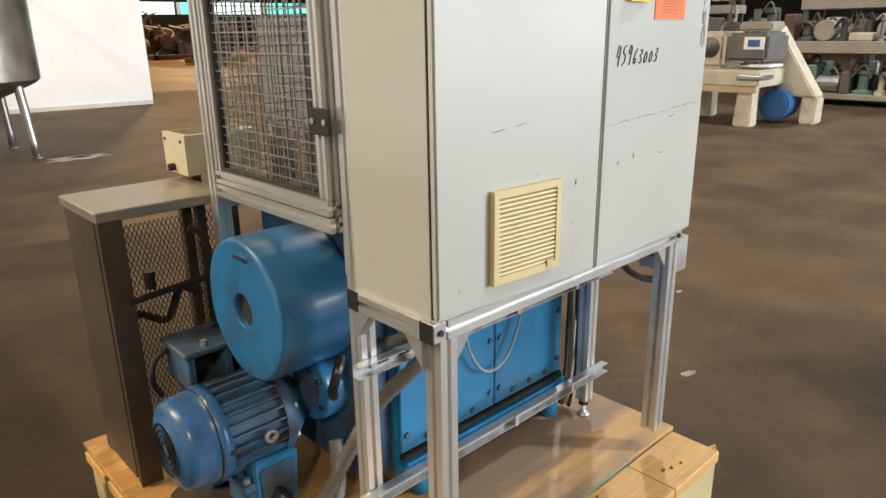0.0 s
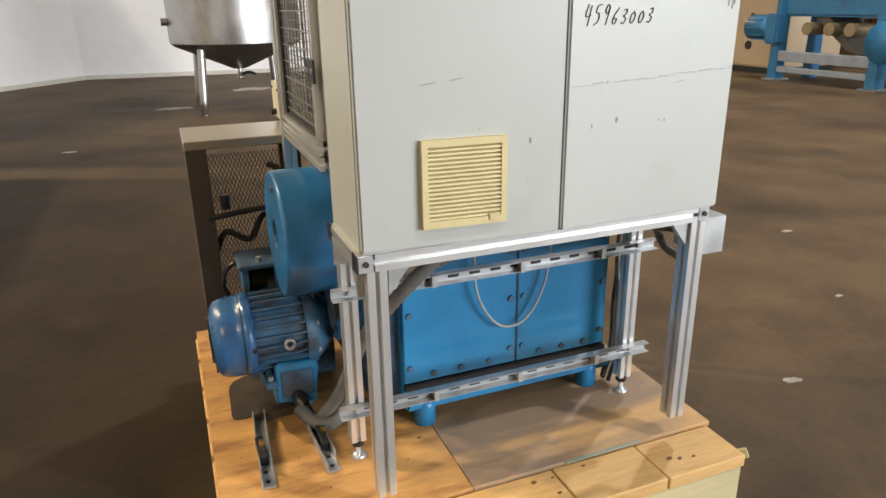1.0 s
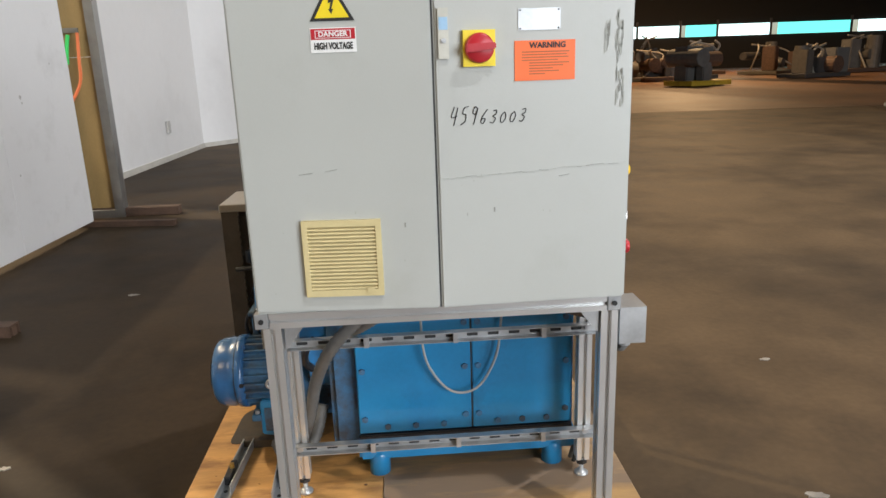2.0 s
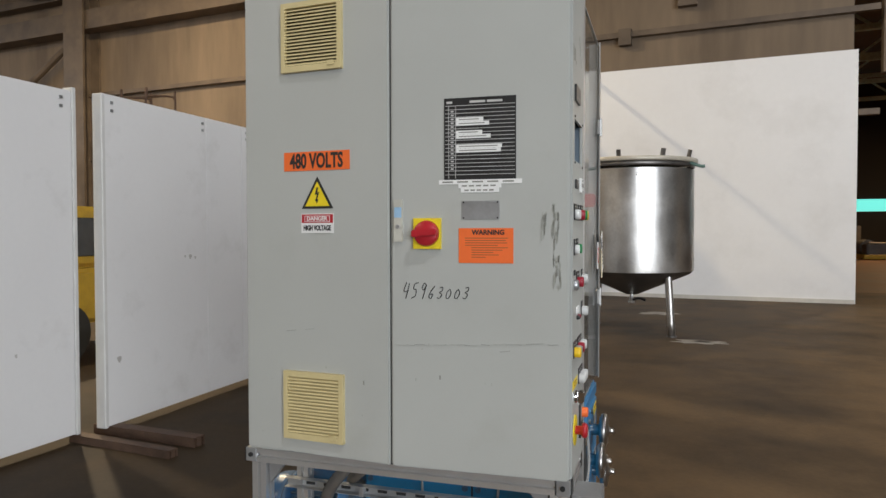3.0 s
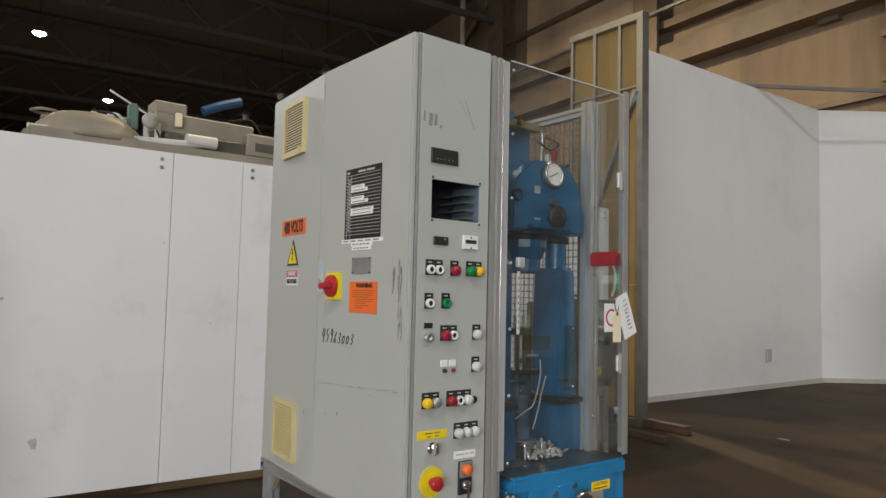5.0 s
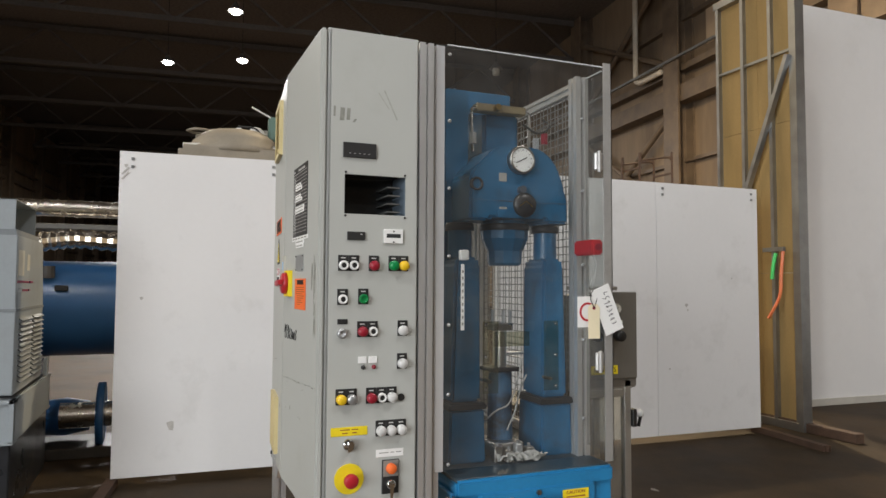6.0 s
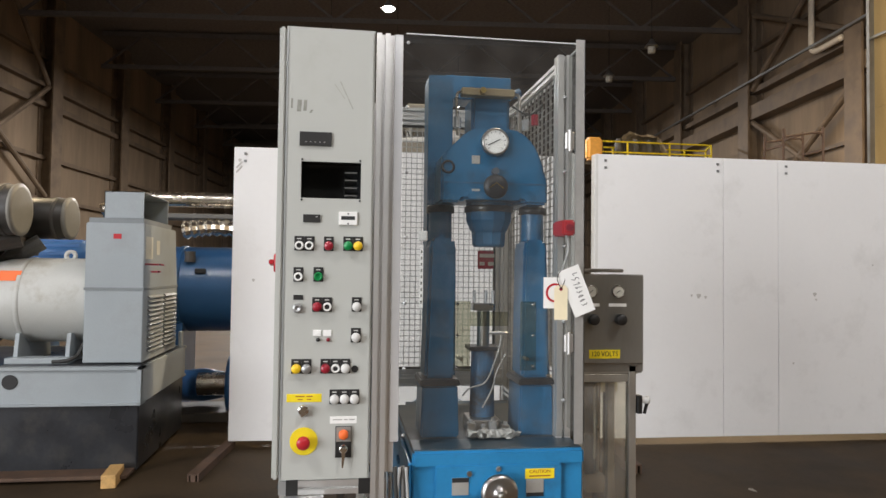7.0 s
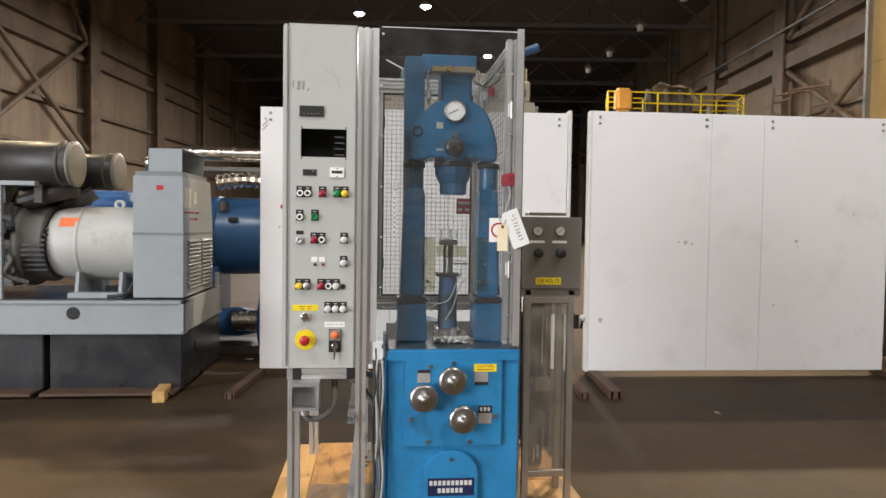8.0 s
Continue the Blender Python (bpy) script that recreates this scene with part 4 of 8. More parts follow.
    part("door_stile", profile_bar((0.0205, 0.368, 1.145 + z), (0.0205, 0.368, 2.256 + z), 0.034), M["alu"], door)
    part("door_stile", profile_bar((0.0205, y1 - 0.06, 1.145 + z), (0.0205, y1 - 0.06, 2.256 + z), 0.034), M["alu"], door)
    bm = bmesh.new()
    wire_mesh(bm, "y", 0.386, y1 - 0.078, 1.145 + z, 2.256 + z, 0.0205, 0.0245, axis="x")
    part("wire_mesh", bm, M["wire"], door)
    for lo, hi in (((0.012, 0.3855, 1.1435 + z), (0.029, 0.394, 2.2575 + z)), ((0.012, y1 - 0.086, 1.1435 + z), (0.029, y1 - 0.0775, 2.2575 + z)),
                   ((0.012, 0.394, 1.1435 + z), (0.029, y1 - 0.086, 1.153 + z)), ((0.012, 0.394, 2.248 + z), (0.029, y1 - 0.086, 2.2575 + z))):
        part("gasket", box(lo, hi, 0.001), M["rubber"], door)
    for zz in (1.325, 2.10):
        part("hinge", box((-0.004, 0.318, zz - 0.03 + z), (0.002, 0.398, zz + 0.03 + z), 0.003), M["black"], c)
        for yy in (0.335, 0.381):
            part("hinge_screw", cyl((-0.005, yy, zz + z), 0.007, 0.004, "x", 10), M["zinc"], c)
    part("lower_rail", profile_bar((0.0205, 0.345, 1.085 + z), (0.0205, y1 - 0.04, 1.085 + z), 0.036), M["alu"], c)
    # hinges on the front post
    for zz in (2.02, 1.36):
        hg = part("hinge", box((0.988, 0.895, zz - 0.03 + z), (1.0, 0.925, zz + 0.03 + z), 0.004), M["steel_sheet"], c)
        part("hinge_pin", cyl((1.001, 0.909, zz + z), 0.006, 0.07, "z", 10), M["steel_sheet"], hg)
    # red interlock switch with its cable
    sw = part("interlock_switch", box((0.868, 0.893, 1.711 + z), (0.981, 0.937, 1.762 + z), 0.006, 2), M["red"], c, "red plastic interlock switch")
    part("switch_face", cyl((0.982, 0.915, 1.737 + z), 0.012, 0.003, "x", 16), M["dark_red"], sw)
    part("switch_cable", tube([(0.965, 0.905, 1.727 + z), (0.972, 0.915, 1.68 + z), (0.976, 0.908, 1.64 + z), (0.974, 0.895, 1.60 + z)], 0.005, 8, 8), M["cable_grey"], c)
    # printed white strip and small latch by the post
    part("sheet_label", box((0.9715, 0.424, 1.47 + z), (0.9735, 0.435, 1.672 + z)), M["paper"], c, "narrow white printed strip")
    for k in range(9):
        part("printed_bar", box((0.9735, 0.427, 1.485 + 0.02 * k + z), (0.9738, 0.432, 1.494 + 0.02 * k + z)), M["smudge"], c)
    part("latch", box((0.966, 0.418, 1.684 + z), (0.984, 0.447, 1.716 + z), 0.003), M["cap_white"], c)
    # dark plate on the rear mesh
    pl = part("mesh_plate", box((0.024, 0.797, 1.602 + z), (0.028, 0.886, 1.686 + z), 0.002), M["dark_red"], c, "dark plate with pale bars tied to the mesh")
    part("printed_bar", box((0.028, 0.806, 1.655 + z), (0.029, 0.877, 1.672 + z)), M["plate_pale"], pl)
    part("printed_bar", box((0.028, 0.806, 1.618 + z), (0.029, 0.830, 1.634 + z)), M["plate_pale"], pl)
    part("printed_bar", box((0.028, 0.845, 1.618 + z), (0.029, 0.872, 1.634 + z)), M["plate_pale"], pl)
    return c


M["alu_bright"] = mat("alu_bright", (0.76, 0.77, 0.78), 0.22, metal=0.5, vary=0.06, scale=5, stretch=(1, 1, 0.2))
M["steel_sheet"] = mat("steel_sheet", (0.46, 0.455, 0.44), 0.40, metal=0.5, vary=0.12, scale=6, stain=(0.2, 0.18, 0.15), stain_amount=0.4, stain_scale=6)
M["plate_pale"] = mat("plate_pale", (0.4, 0.34, 0.31), 0.5)
M["steel_dark"] = mat("steel_dark", (0.23, 0.21, 0.18), 0.45, metal=0.7, vary=0.15, scale=5)
M["edge_light"] = mat("edge_light", (0.6, 0.62, 0.62), 0.3)
M["wire"] = mat("wire", (0.42, 0.42, 0.41), 0.38, metal=0.85, vary=0.15, scale=30)
M["cable_grey"] = mat("cable_grey", (0.35, 0.35, 0.34), 0.5)
M["cable_light"] = mat("cable_light", (0.34, 0.34, 0.33), 0.45)


def hang_tags():
    """The paper tags and the round sign that hang on the guard's front post."""
    s = thing("prohibition_sign", (0.997, 0.858, 1.518), "small white sign with a red ring on the guard post", "sign")
    part("sign_plate", box((0, -0.034, -0.045), (0.0015, 0.040, 0.055)), M["paper"], s)
    part("sign_ring", lathe([(0.024, 0.0015), (0.024, 0.0025), (0.031, 0.0025), (0.031, 0.0015)], "x", 28, (0, 0.004, 0.005)), M["red"], s)
    a = thing("inventory_tag", (1.006, 0.932, 1.530), "white paper tag with a handwritten number on the guard post", "tag")
    bm = prism([(-0.0365, -0.079), (0.0365, -0.079), (0.0365, 0.079), (-0.0365, 0.079)], 0, 0.0012, "x")
    bmesh.ops.rotate(bm, cent=(0, 0, 0), matrix=Matrix.Rotation(radians(22), 3, "X"), verts=bm.verts)
    part("tag_paper", bm, M["paper"], a)
    turn = Matrix.Rotation(radians(22), 4, "X") @ Matrix.Rotation(radians(-90), 4, "X")
    glyph = [[(0.1, 1), (0, 0.45), (0.6, 0.5)], [(0.6, 0.98), (0.15, 0.9), (0.1, 0.6), (0.5, 0.4), (0.05, 0.02)], [(0.55, 0.85), (0.1, 0.65), (0.58, 0.85), (0.42, 0)],
             [(0.5, 1), (0.1, 0.15), (0.5, 0.35), (0.15, 0.35)], [(0.1, 0.85), (0.5, 0.65), (0.2, 0.5), (0.55, 0.35), (0.05, 0.1)], [(0.35, 0.75), (0.08, 0.4), (0.45, 0.08), (0.35, 0.75)],
             [(0.35, 0.75), (0.08, 0.4), (0.45, 0.08), (0.35, 0.75)], [(0.1, 0.85), (0.5, 0.65), (0.2, 0.5), (0.55, 0.35), (0.05, 0.1)]]
    for k, g in enumerate(glyph):
        pts = [turn @ Vector((0.0018, -0.056 + 0.0145 * k + 0.013 * u, -0.004 + 0.026 * v)) for u, v in g]
        part("marker_stroke", tube(pts, 0.0009, 5, 4), M["ink"], a)
    b = thing("manila_tag", (1.010, 0.878, 1.492), "cream cardboard tag tied with a wire loop", "tag")
    bm = prism([(-0.022, -0.055), (0.022, -0.055), (0.022, 0.045), (0.013, 0.056), (-0.013, 0.056), (-0.022, 0.045)], 0, 0.0012, "x")
    part("tag_paper", bm, M["manila"], b)
    part("eyelet", cyl((0.001, 0, 0.044), 0.006, 0.002, "x", 14), M["dark_red"], b)
    part("wire_loop", tube([(0.002, 0, 0.044), (0.0, -0.012, 0.075), (-0.004, 0.0, 0.10), (-0.004, 0.014, 0.075), (0.002, 0.001, 0.046)], 0.0015, 6, 8), M["rubber"], b)


support_frame()
junction_box()
guard()
hang_tags()
loose_hose("flexible_hose", [(0.34, 0.16, 0.93), (0.27, 0.17, 0.86), (0.17, 0.22, 0.74), (0.10, 0.34, 0.58), (0.06, 0.42, 0.42), (0.02, 0.46, 0.31), (-0.03, 0.48, 0.245), (-0.07, 0.50, 0.24)], 0.020, "dark grey ribbed hose hanging from the cabinet to the pallet")
loose_hose("flexible_hose", [(0.40, 0.15, 0.93), (0.34, 0.17, 0.87), (0.26, 0.24, 0.80), (0.20, 0.34, 0.74), (0.2, 0.42, 0.7)], 0.017, "dark grey ribbed hose under the cabinet")
loose_hose("hanging_cable", [(0.460, 0.36, 0.93), (0.453, 0.365, 0.75), (0.470, 0.365, 0.61), (0.545, 0.368, 0.505), (0.635, 0.368, 0.51), (0.700, 0.367, 0.62), (0.720, 0.366, 0.76), (0.730, 0.36, 0.93)], 0.0042, "thin grey cable hanging in a loop before the blue cover", 0, "cable_light", 8)
loose_hose("flexible_hose", [(0.80, 0.16, 0.93), (0.86, 0.10, 0.885), (0.93, 0.06, 0.872), (0.975, 0.05, 0.868)], 0.012, "short dark hose into the leg's fitting")



for k, (x, y, r, sway, tone) in enumerate(((0.998, 0.352, 0.007, 0.010, "rubber"), (1.004, 0.366, 0.005, -0.010, "cable_light"), (0.992, 0.376, 0.008, 0.008, "hose"), (1.006, 0.386, 0.005, 0.012, "cable_grey"), (0.996, 0.392, 0.005, -0.008, "rubber"))):
    loose_hose("hanging_cable", [(x, y, 0.98), (x + sway * 0.4, y + 0.5 * sway, 0.86), (x - sway, y - 0.3 * sway, 0.68), (x + sway, y + 0.6 * sway, 0.50), (x, y - 0.4 * sway, 0.34), (x - 0.03, y, 0.206 + r)], r, "cable hanging beside the press down to the pallet", 0.0, tone, 6)


# ---- the press ----
def rounded(y0, y1, z0, z1, r, n=5):
    out = []
    for cy, cz, a0 in ((y1 - r, z1 - r, 0), (y0 + r, z1 - r, 90), (y0 + r, z0 + r, 180), (y1 - r, z0 + r, 270)):
        for k in range(n + 1):
            a = radians(a0 + 90 * k / n)
            out.append((cy + r * math.cos(a), cz + r * math.sin(a)))
    return out


def hex_bolt(name, place, r, length, axis, material, parent):
    bm = bmesh.new()
    add_cyl(bm, place, r, length, axis, 6)
    return part(name, bm, material, parent)


def press():
    c = thing("forming_press", (0, 0, PT), "blue painted upright press with a shouldered head and handwheels", "press")
    z = -PT
    B = M["blue"]
    # base casting
    body = part("base", prism(rounded(0.410, 0.966, 0.262 + z, 1.014 + z, 0.022), 0.225, 0.975, "x", 0.004), B, c, "blue cast base")
    for x in (0.29, 0.90):
        for y in (0.395, 0.93):
            part("foot", lathe([(0.0, 0.0), (0.036, 0.0), (0.036, 0.07), (0.03, 0.085), (0, 0.085)], "z", 18, (x, y, 0.0)), B, body, "", True)
    part("base_skirt", box((0.222, 0.366, 0.258 + z), (0.985, 0.97, 0.321 + z), 0.010, 2), B, body)
    part("base_lip", box((0.955, 0.408, 0.966 + z), (0.984, 0.969, 1.019 + z), 0.008, 2), B, body)
    part("base_top", box((0.225, 0.411, 1.010 + z), (0.97, 0.965, 1.022 + z), 0.003), M["table_grime"], body)
    # two bolted cover plates on the side that faces the cabinet
    for x0, x1 in ((0.228, 0.617), (0.623, 0.966)):
        p = part("cover_plate", box((x0, 0.396, 0.345 + z), (x1, 0.409, 0.98 + z), 0.003), B, body)
        pts = [(x0 + 0.02, 0.40), (x0 + 0.02, 0.58), (x0 + 0.02, 0.74), (x0 + 0.02, 0.90), (x1 - 0.02, 0.40), (x1 - 0.02, 0.58), (x1 - 0.02, 0.74), (x1 - 0.02, 0.90)]
        pts += [(x0 + (x1 - x0) * k / 4, 0.368) for k in (1, 2, 3)]
        for x, zz in pts:
            hex_bolt("bolt", (x, 0.394, zz + z), 0.011, 0.010, "y", M["blue_dusty"], p)
    part("cover_seam", box((0.6172, 0.400, 0.345 + z), (0.6228, 0.4075, 0.98 + z)), M["dark_gap"], body)
    part("cover_ledge", box((0.225, 0.386, 0.322 + z), (0.97, 0.409, 0.342 + z), 0.004, 2), M["black_oily"], body)
    # panel with three handwheels on the operator's face
    fx = 0.975
    pan = part("gear_cover", prism(rounded(0.480, 0.893, 0.612 + z, 0.976 + z, 0.012), fx, fx + 0.016, "x", 0.004), B, body)
    for y, zz in ((0.682, 0.963), (0.588, 0.950), (0.507, 0.730), (0.862, 0.740), (0.58, 0.634), (0.755, 0.631)):
        hex_bolt("bolt", (fx + 0.019, y, zz + z), 0.009, 0.008, "x", M["steel"], pan)
    for y, zz in ((0.557, 0.829), (0.676, 0.900), (0.7205, 0.738)):
        w = part("handwheel", lathe([(0.020, 0.0), (0.020, 0.030), (0.046, 0.033), (0.0575, 0.040), (0.0595, 0.049), (0.056, 0.057), (0.045, 0.061), (0.024, 0.058), (0.018, 0.064), (0.012, 0.068), (0, 0.069)], "x", 36, (fx + 0.014, y, zz + z)), M["chrome_worn"], pan, "polished steel handwheel", True)
        part("wheel_hub", lathe([(0.011, 0.066), (0.011, 0.080), (0.007, 0.084), (0, 0.084)], "x", 14, (fx + 0.014, y, zz + z)), M["steel"], w, "", True)
    for y0, y1, z0, z1, head in ((0.533, 0.586, 0.884, 0.938, 1), (0.773, 0.830, 0.873, 0.926, 0), (0.792, 0.848, 0.708, 0.785, 2)):
        part("scale_plate", box((fx + 0.016, y0, z0 + z), (fx + 0.0185, y1, z1 + z)), M["plate_grey"], pan)
        if head == 1:
            part("plate_band", box((fx + 0.0185, y0, z1 - 0.014 + z), (fx + 0.0192, y1, z1 + z)), M["ink"], pan)
        if head == 0:
            part("plate_band", box((fx + 0.0185, y0, z0 + z), (fx + 0.0192, y1, z0 + 0.012 + z)), M["ink"], pan)
        if head == 2:
            part("plate_band", box((fx + 0.0185, y0, z1 - 0.032 + z), (fx + 0.0192, y1, z1 + z)), M["ink"], pan)
            for k in range(3):
                part("printed_bar", box((fx + 0.0192, y0 + 0.006 + 0.016 * k, z1 - 0.024 + z), (fx + 0.0196, y0 + 0.016 + 0.016 * k, z1 - 0.008 + z)), M["chart_line"], pan)
    part("caution_label", box((fx + 0.016, 0.770, 0.928 + z), (fx + 0.0175, 0.866, 0.960 + z)), M["yellow"], pan, "yellow caution label")
    lettering("CAUTION", 0.0155, shifted(SIDE, fx + 0.018, 0.818, 0.951 + z), M["warning_ink"], pan)
    part("printed_bar", box((fx + 0.0175, 0.783, 0.935 + z), (fx + 0.018, 0.853, 0.939 + z)), M["warning_ink"], pan)
    # lower arched cover with the maker's plate
    arch = [(0.562, 0.30 + z), (0.796, 0.30 + z), (0.796, 0.495 + z)]
    for k in range(1, 12):
        a = radians(15 * k)
        arch.append((0.679 + 0.117 * math.cos(a), 0.495 + z + 0.10 * math.sin(a)))
    arch.append((0.562, 0.495 + z))
    ac = part("arched_cover", prism(arch, fx, fx + 0.022, "x", 0.005), B, body)
    hex_bolt("bolt", (fx + 0.025, 0.678, 0.560 + z), 0.008, 0.008, "x", M["steel"], ac)
    part("maker_plate", box((fx + 0.022, 0.581, 0.405 + z), (fx + 0.0245, 0.777, 0.480 + z), 0.001), M["navy"], ac, "dark blue maker's plate with bars of lettering")
    for k in range(10):
        part("printed_bar", box((fx + 0.0245, 0.588 + 0.0184 * k, 0.450 + z), (fx + 0.0252, 0.601 + 0.0184 * k, 0.470 + z)), M["cap_white"], ac)
    for k in range(6):
        part("printed_bar", box((fx + 0.0245, 0.623 + 0.0184 * k, 0.418 + z), (fx + 0.0252, 0.636 + 0.0184 * k, 0.438 + z)), M["cap_white"], ac)
    # table casting and columns
    for y0, y1, t0, t1, ym in ((0.464, 0.572, 0.477, 0.569, 0.522), (0.806, 0.908, 0.811, 0.894, 0.859)):
        lo = part("column_base", prism([(y0 - 0.013, 1.022 + z), (y1 + 0.012, 1.022 + z), (y1 + 0.006, 1.198 + z), (y0 - 0.008, 1.198 + z)], 0.645, 0.815, "x", 0.006), M["blue_worn"], c)
        part("column_flange", prism([(y0 - 0.018, 1.198 + z), (y1 + 0.014, 1.198 + z), (y1 + 0.008, 1.220 + z), (y0 - 0.012, 1.220 + z)], 0.635, 0.825, "x", 0.004), M["black_oily"], lo)
        up = part("column", prism([(y0, 1.220 + z), (y1, 1.220 + z), (t1, 1.680 + z), (t1 - 0.008, 1.703 + z), (t0 + 0.008, 1.703 + z), (t0, 1.680 + z)], 0.655, 0.802, "x", 0.010), M["blue_worn"], c, "blue column with rounded edges")
        part("column_neck", lathe([(0.042, 0), (0.041, 0.06), (0.041, 0.10)], "z", 24, (0.73, ym, 1.70 + z)), M["blue_worn"], up, "", True)
        part("column_collar", lathe([(0.0, 0.0), (0.050, 0.0), (0.050, 0.020), (0.045, 0.026), (0, 0.026)], "z", 24, (0.73, ym, 1.796 + z)), M["black_oily"], up, "", True)
    # head
    outline = [(0.505, 1.822), (0.505, 1.972), (0.516, 1.992), (0.590, 2.062), (0.612, 2.076), (0.640, 2.080), (0.750, 2.080), (0.778, 2.073), (0.812, 2.050), (0.838, 2.015), (0.860, 1.965), (0.868, 1.925), (0.877, 1.905), (0.878, 1.822), (0.80, 1.822), (0.79, 1.834), (0.58, 1.834), (0.57, 1.822)]
    head = part("press_head", prism([(y, zz + z) for y, zz in outline], 0.62, 0.858, "x", 0.008), M["blue_worn"], c, "blue cast head with sloping shoulders")
    part("head_ridge", prism([(0.60, 1.834 + z), (0.775, 1.834 + z), (0.775, 1.862 + z), (0.60, 1.862 + z)], 0.858, 0.864, "x", 0.002), M["blue_worn"], head)
    part("head_line", box((0.8582, 0.507, 1.889 + z), (0.8592, 0.876, 1.892 + z)), M["blue_dusty"], head)
    gx = 0.858
    ga = part("pressure_gauge", lathe([(0.0, 0.0), (0.047, 0.0), (0.047, 0.024), (0.043, 0.028), (0.040, 0.026), (0.040, 0.022), (0, 0.022)], "x", 36, (gx, 0.687, 2.030 + z)), M["steel"], head, "round white pressure gauge", True)
    part("gauge_face", cyl((gx + 0.023, 0.687, 2.030 + z), 0.0395, 0.002, "x", 36), M["white"], ga)
    for k in range(11):
        a = radians(-135 + 27 * k)
        d = Vector((0, math.sin(a), math.cos(a)))
        p = Vector((gx + 0.0244, 0.687, 2.030 + z))
        part("gauge_mark", bar(p + d * 0.030, p + d * 0.036, 0.0018, 0.0006, (1, 0, 0)), M["ink"], ga)
    p = Vector((gx + 0.0252, 0.687, 2.030 + z))
    part("gauge_needle", bar(p + Vector((0, 0.016, 0.008)), p - Vector((0, 0.026, 0.013)), 0.003, 0.0008, (1, 0, 0)), M["ink"], ga)
    kn = part("star_knob", lathe([(0.014, 0.0), (0.014, 0.028), (0.036, 0.030), (0.042, 0.036), (0.040, 0.046), (0.02, 0.050), (0, 0.050)], "x", 24, (gx, 0.686, 1.875 + z)), M["black_oily"], head, "black knob with brass marks", True)
    for s in (-1, 1):
        q = Vector((gx + 0.0505, 0.686, 1.887 + z))
        part("knob_mark", bar(q, q + Vector((-0.001, s * 0.024, -0.018)), 0.003, 0.002, (1, 0, 0)), M["brass"], kn)
    part("knob_boss", cyl((gx + 0.01, 0.689, 1.930 + z), 0.012, 0.03, "x", 18), M["blue_dusty"], head)
    for y, zz in ((0.624, 1.970), (0.625, 1.856)):
        part("small_plate", box((gx, y - 0.014, zz - 0.014 + z), (gx + 0.002, y + 0.014, zz + 0.014 + z)), M["plate_grey"], head)
    part("head_port", lathe([(0.023, 0), (0.023, 0.010), (0.016, 0.012), (0.016, 0.002), (0, 0.002)], "x", 20, (0.852, 0.528, 1.943 + z)), M["black_oily"], head, "", True)
    # ram housing and ram
    ram = part("ram_housing", lathe([(0.0, 1.678), (0.054, 1.678), (0.060, 1.686), (0.062, 1.728), (0.070, 1.742), (0.083, 1.772), (0.084, 1.836)], "z", 12, (0.72, 0.700, z)), M["blue_worn"], c)
    part("ram_ring", lathe([(0.085, 1.800), (0.088, 1.803), (0.088, 1.820), (0.085, 1.823)], "z", 30, (0.72, 0.700, z)), M["black_oily"], ram, "", True)
    # rear uprights and the cross beam
    part("rear_upright", prism(rounded(0.478, 0.568, 1.022 + z, 2.300 + z, 0.006, 2), 0.58, 0.70, "x", 0.003), M["blue_worn"], c)
    part("cross_beam", box((0.39, 0.565, 2.262 + z), (0.52, 0.828, 2.356 + z), 0.004), M["blue_worn"], c)
    part("cylinder_cap", box((0.50, 0.645, 2.080 + z), (0.66, 0.790, 2.245 + z), 0.012, 2), M["blue_worn"], c)
    part("pipe", tube([(0.69, 0.588, 2.085 + z), (0.69, 0.585, 2.16 + z), (0.69, 0.583, 2.225 + z), (0.69, 0.60, 2.245 + z), (0.69, 0.70, 2.248 + z), (0.69, 0.80, 2.245 + z), (0.69, 0.818, 2.225 + z), (0.69, 0.816, 2.16 + z), (0.69, 0.812, 2.08 + z)], 0.006, 8, 6), M["steel"], c)
    part("manifold", box((0.66, 0.60, 2.232 + z), (0.70, 0.80, 2.262 + z), 0.004), M["brass_dull"], c)
    part("brass_fitting", cyl((0.705, 0.675, 2.247 + z), 0.012, 0.04, "x", 6), M["brass"], c)
    for y, zz in ((0.84, 2.13), (0.875, 2.15), (0.585, 2.13)):
        part("fitting", cyl((0.70, y, zz + z), 0.014, 0.04, "z", 6), M["zinc"] if y != 0.875 else M["dark_red"], c)
    part("cable_run", tube([(0.69, 0.79, 2.20 + z), (0.7, 0.85, 2.17 + z), (0.70, 0.90, 2.20 + z), (0.6, 0.93, 2.25 + z)], 0.004, 6, 8), M["rubber"], c)
    # tooling on the table between the columns
    part("die_block", box((0.66, 0.625, 1.022 + z), (0.80, 0.735, 1.075 + z), 0.004), M["steel"], c)
    part("die_post", cyl((0.72, 0.682, 1.19 + z), 0.045, 0.24, "z", 22, 0.04, 0.006), M["blue_dusty"], c)
    part("die_holder", box((0.675, 0.625, 1.31 + z), (0.775, 0.735, 1.325 + z), 0.003), M["black_oily"], c)
    part("workpiece", cyl((0.725, 0.682, 1.40 + z), 0.022, 0.15, "z", 18), M["steel"], c)
    part("workpiece_clamp", box((0.70, 0.640, 1.45 + z), (0.75, 0.720, 1.475 + z), 0.004), M["steel"], c)
    for y in (0.648, 0.69, 0.716):
        part("clamp_bolt", cyl((0.73, y, 1.497 + z), 0.006, 0.05, "z", 8), M["zinc"], c)
    part("side_pin", cyl((0.73, 0.735, 1.37 + z), 0.006, 0.07, "y", 8), M["zinc"], c)
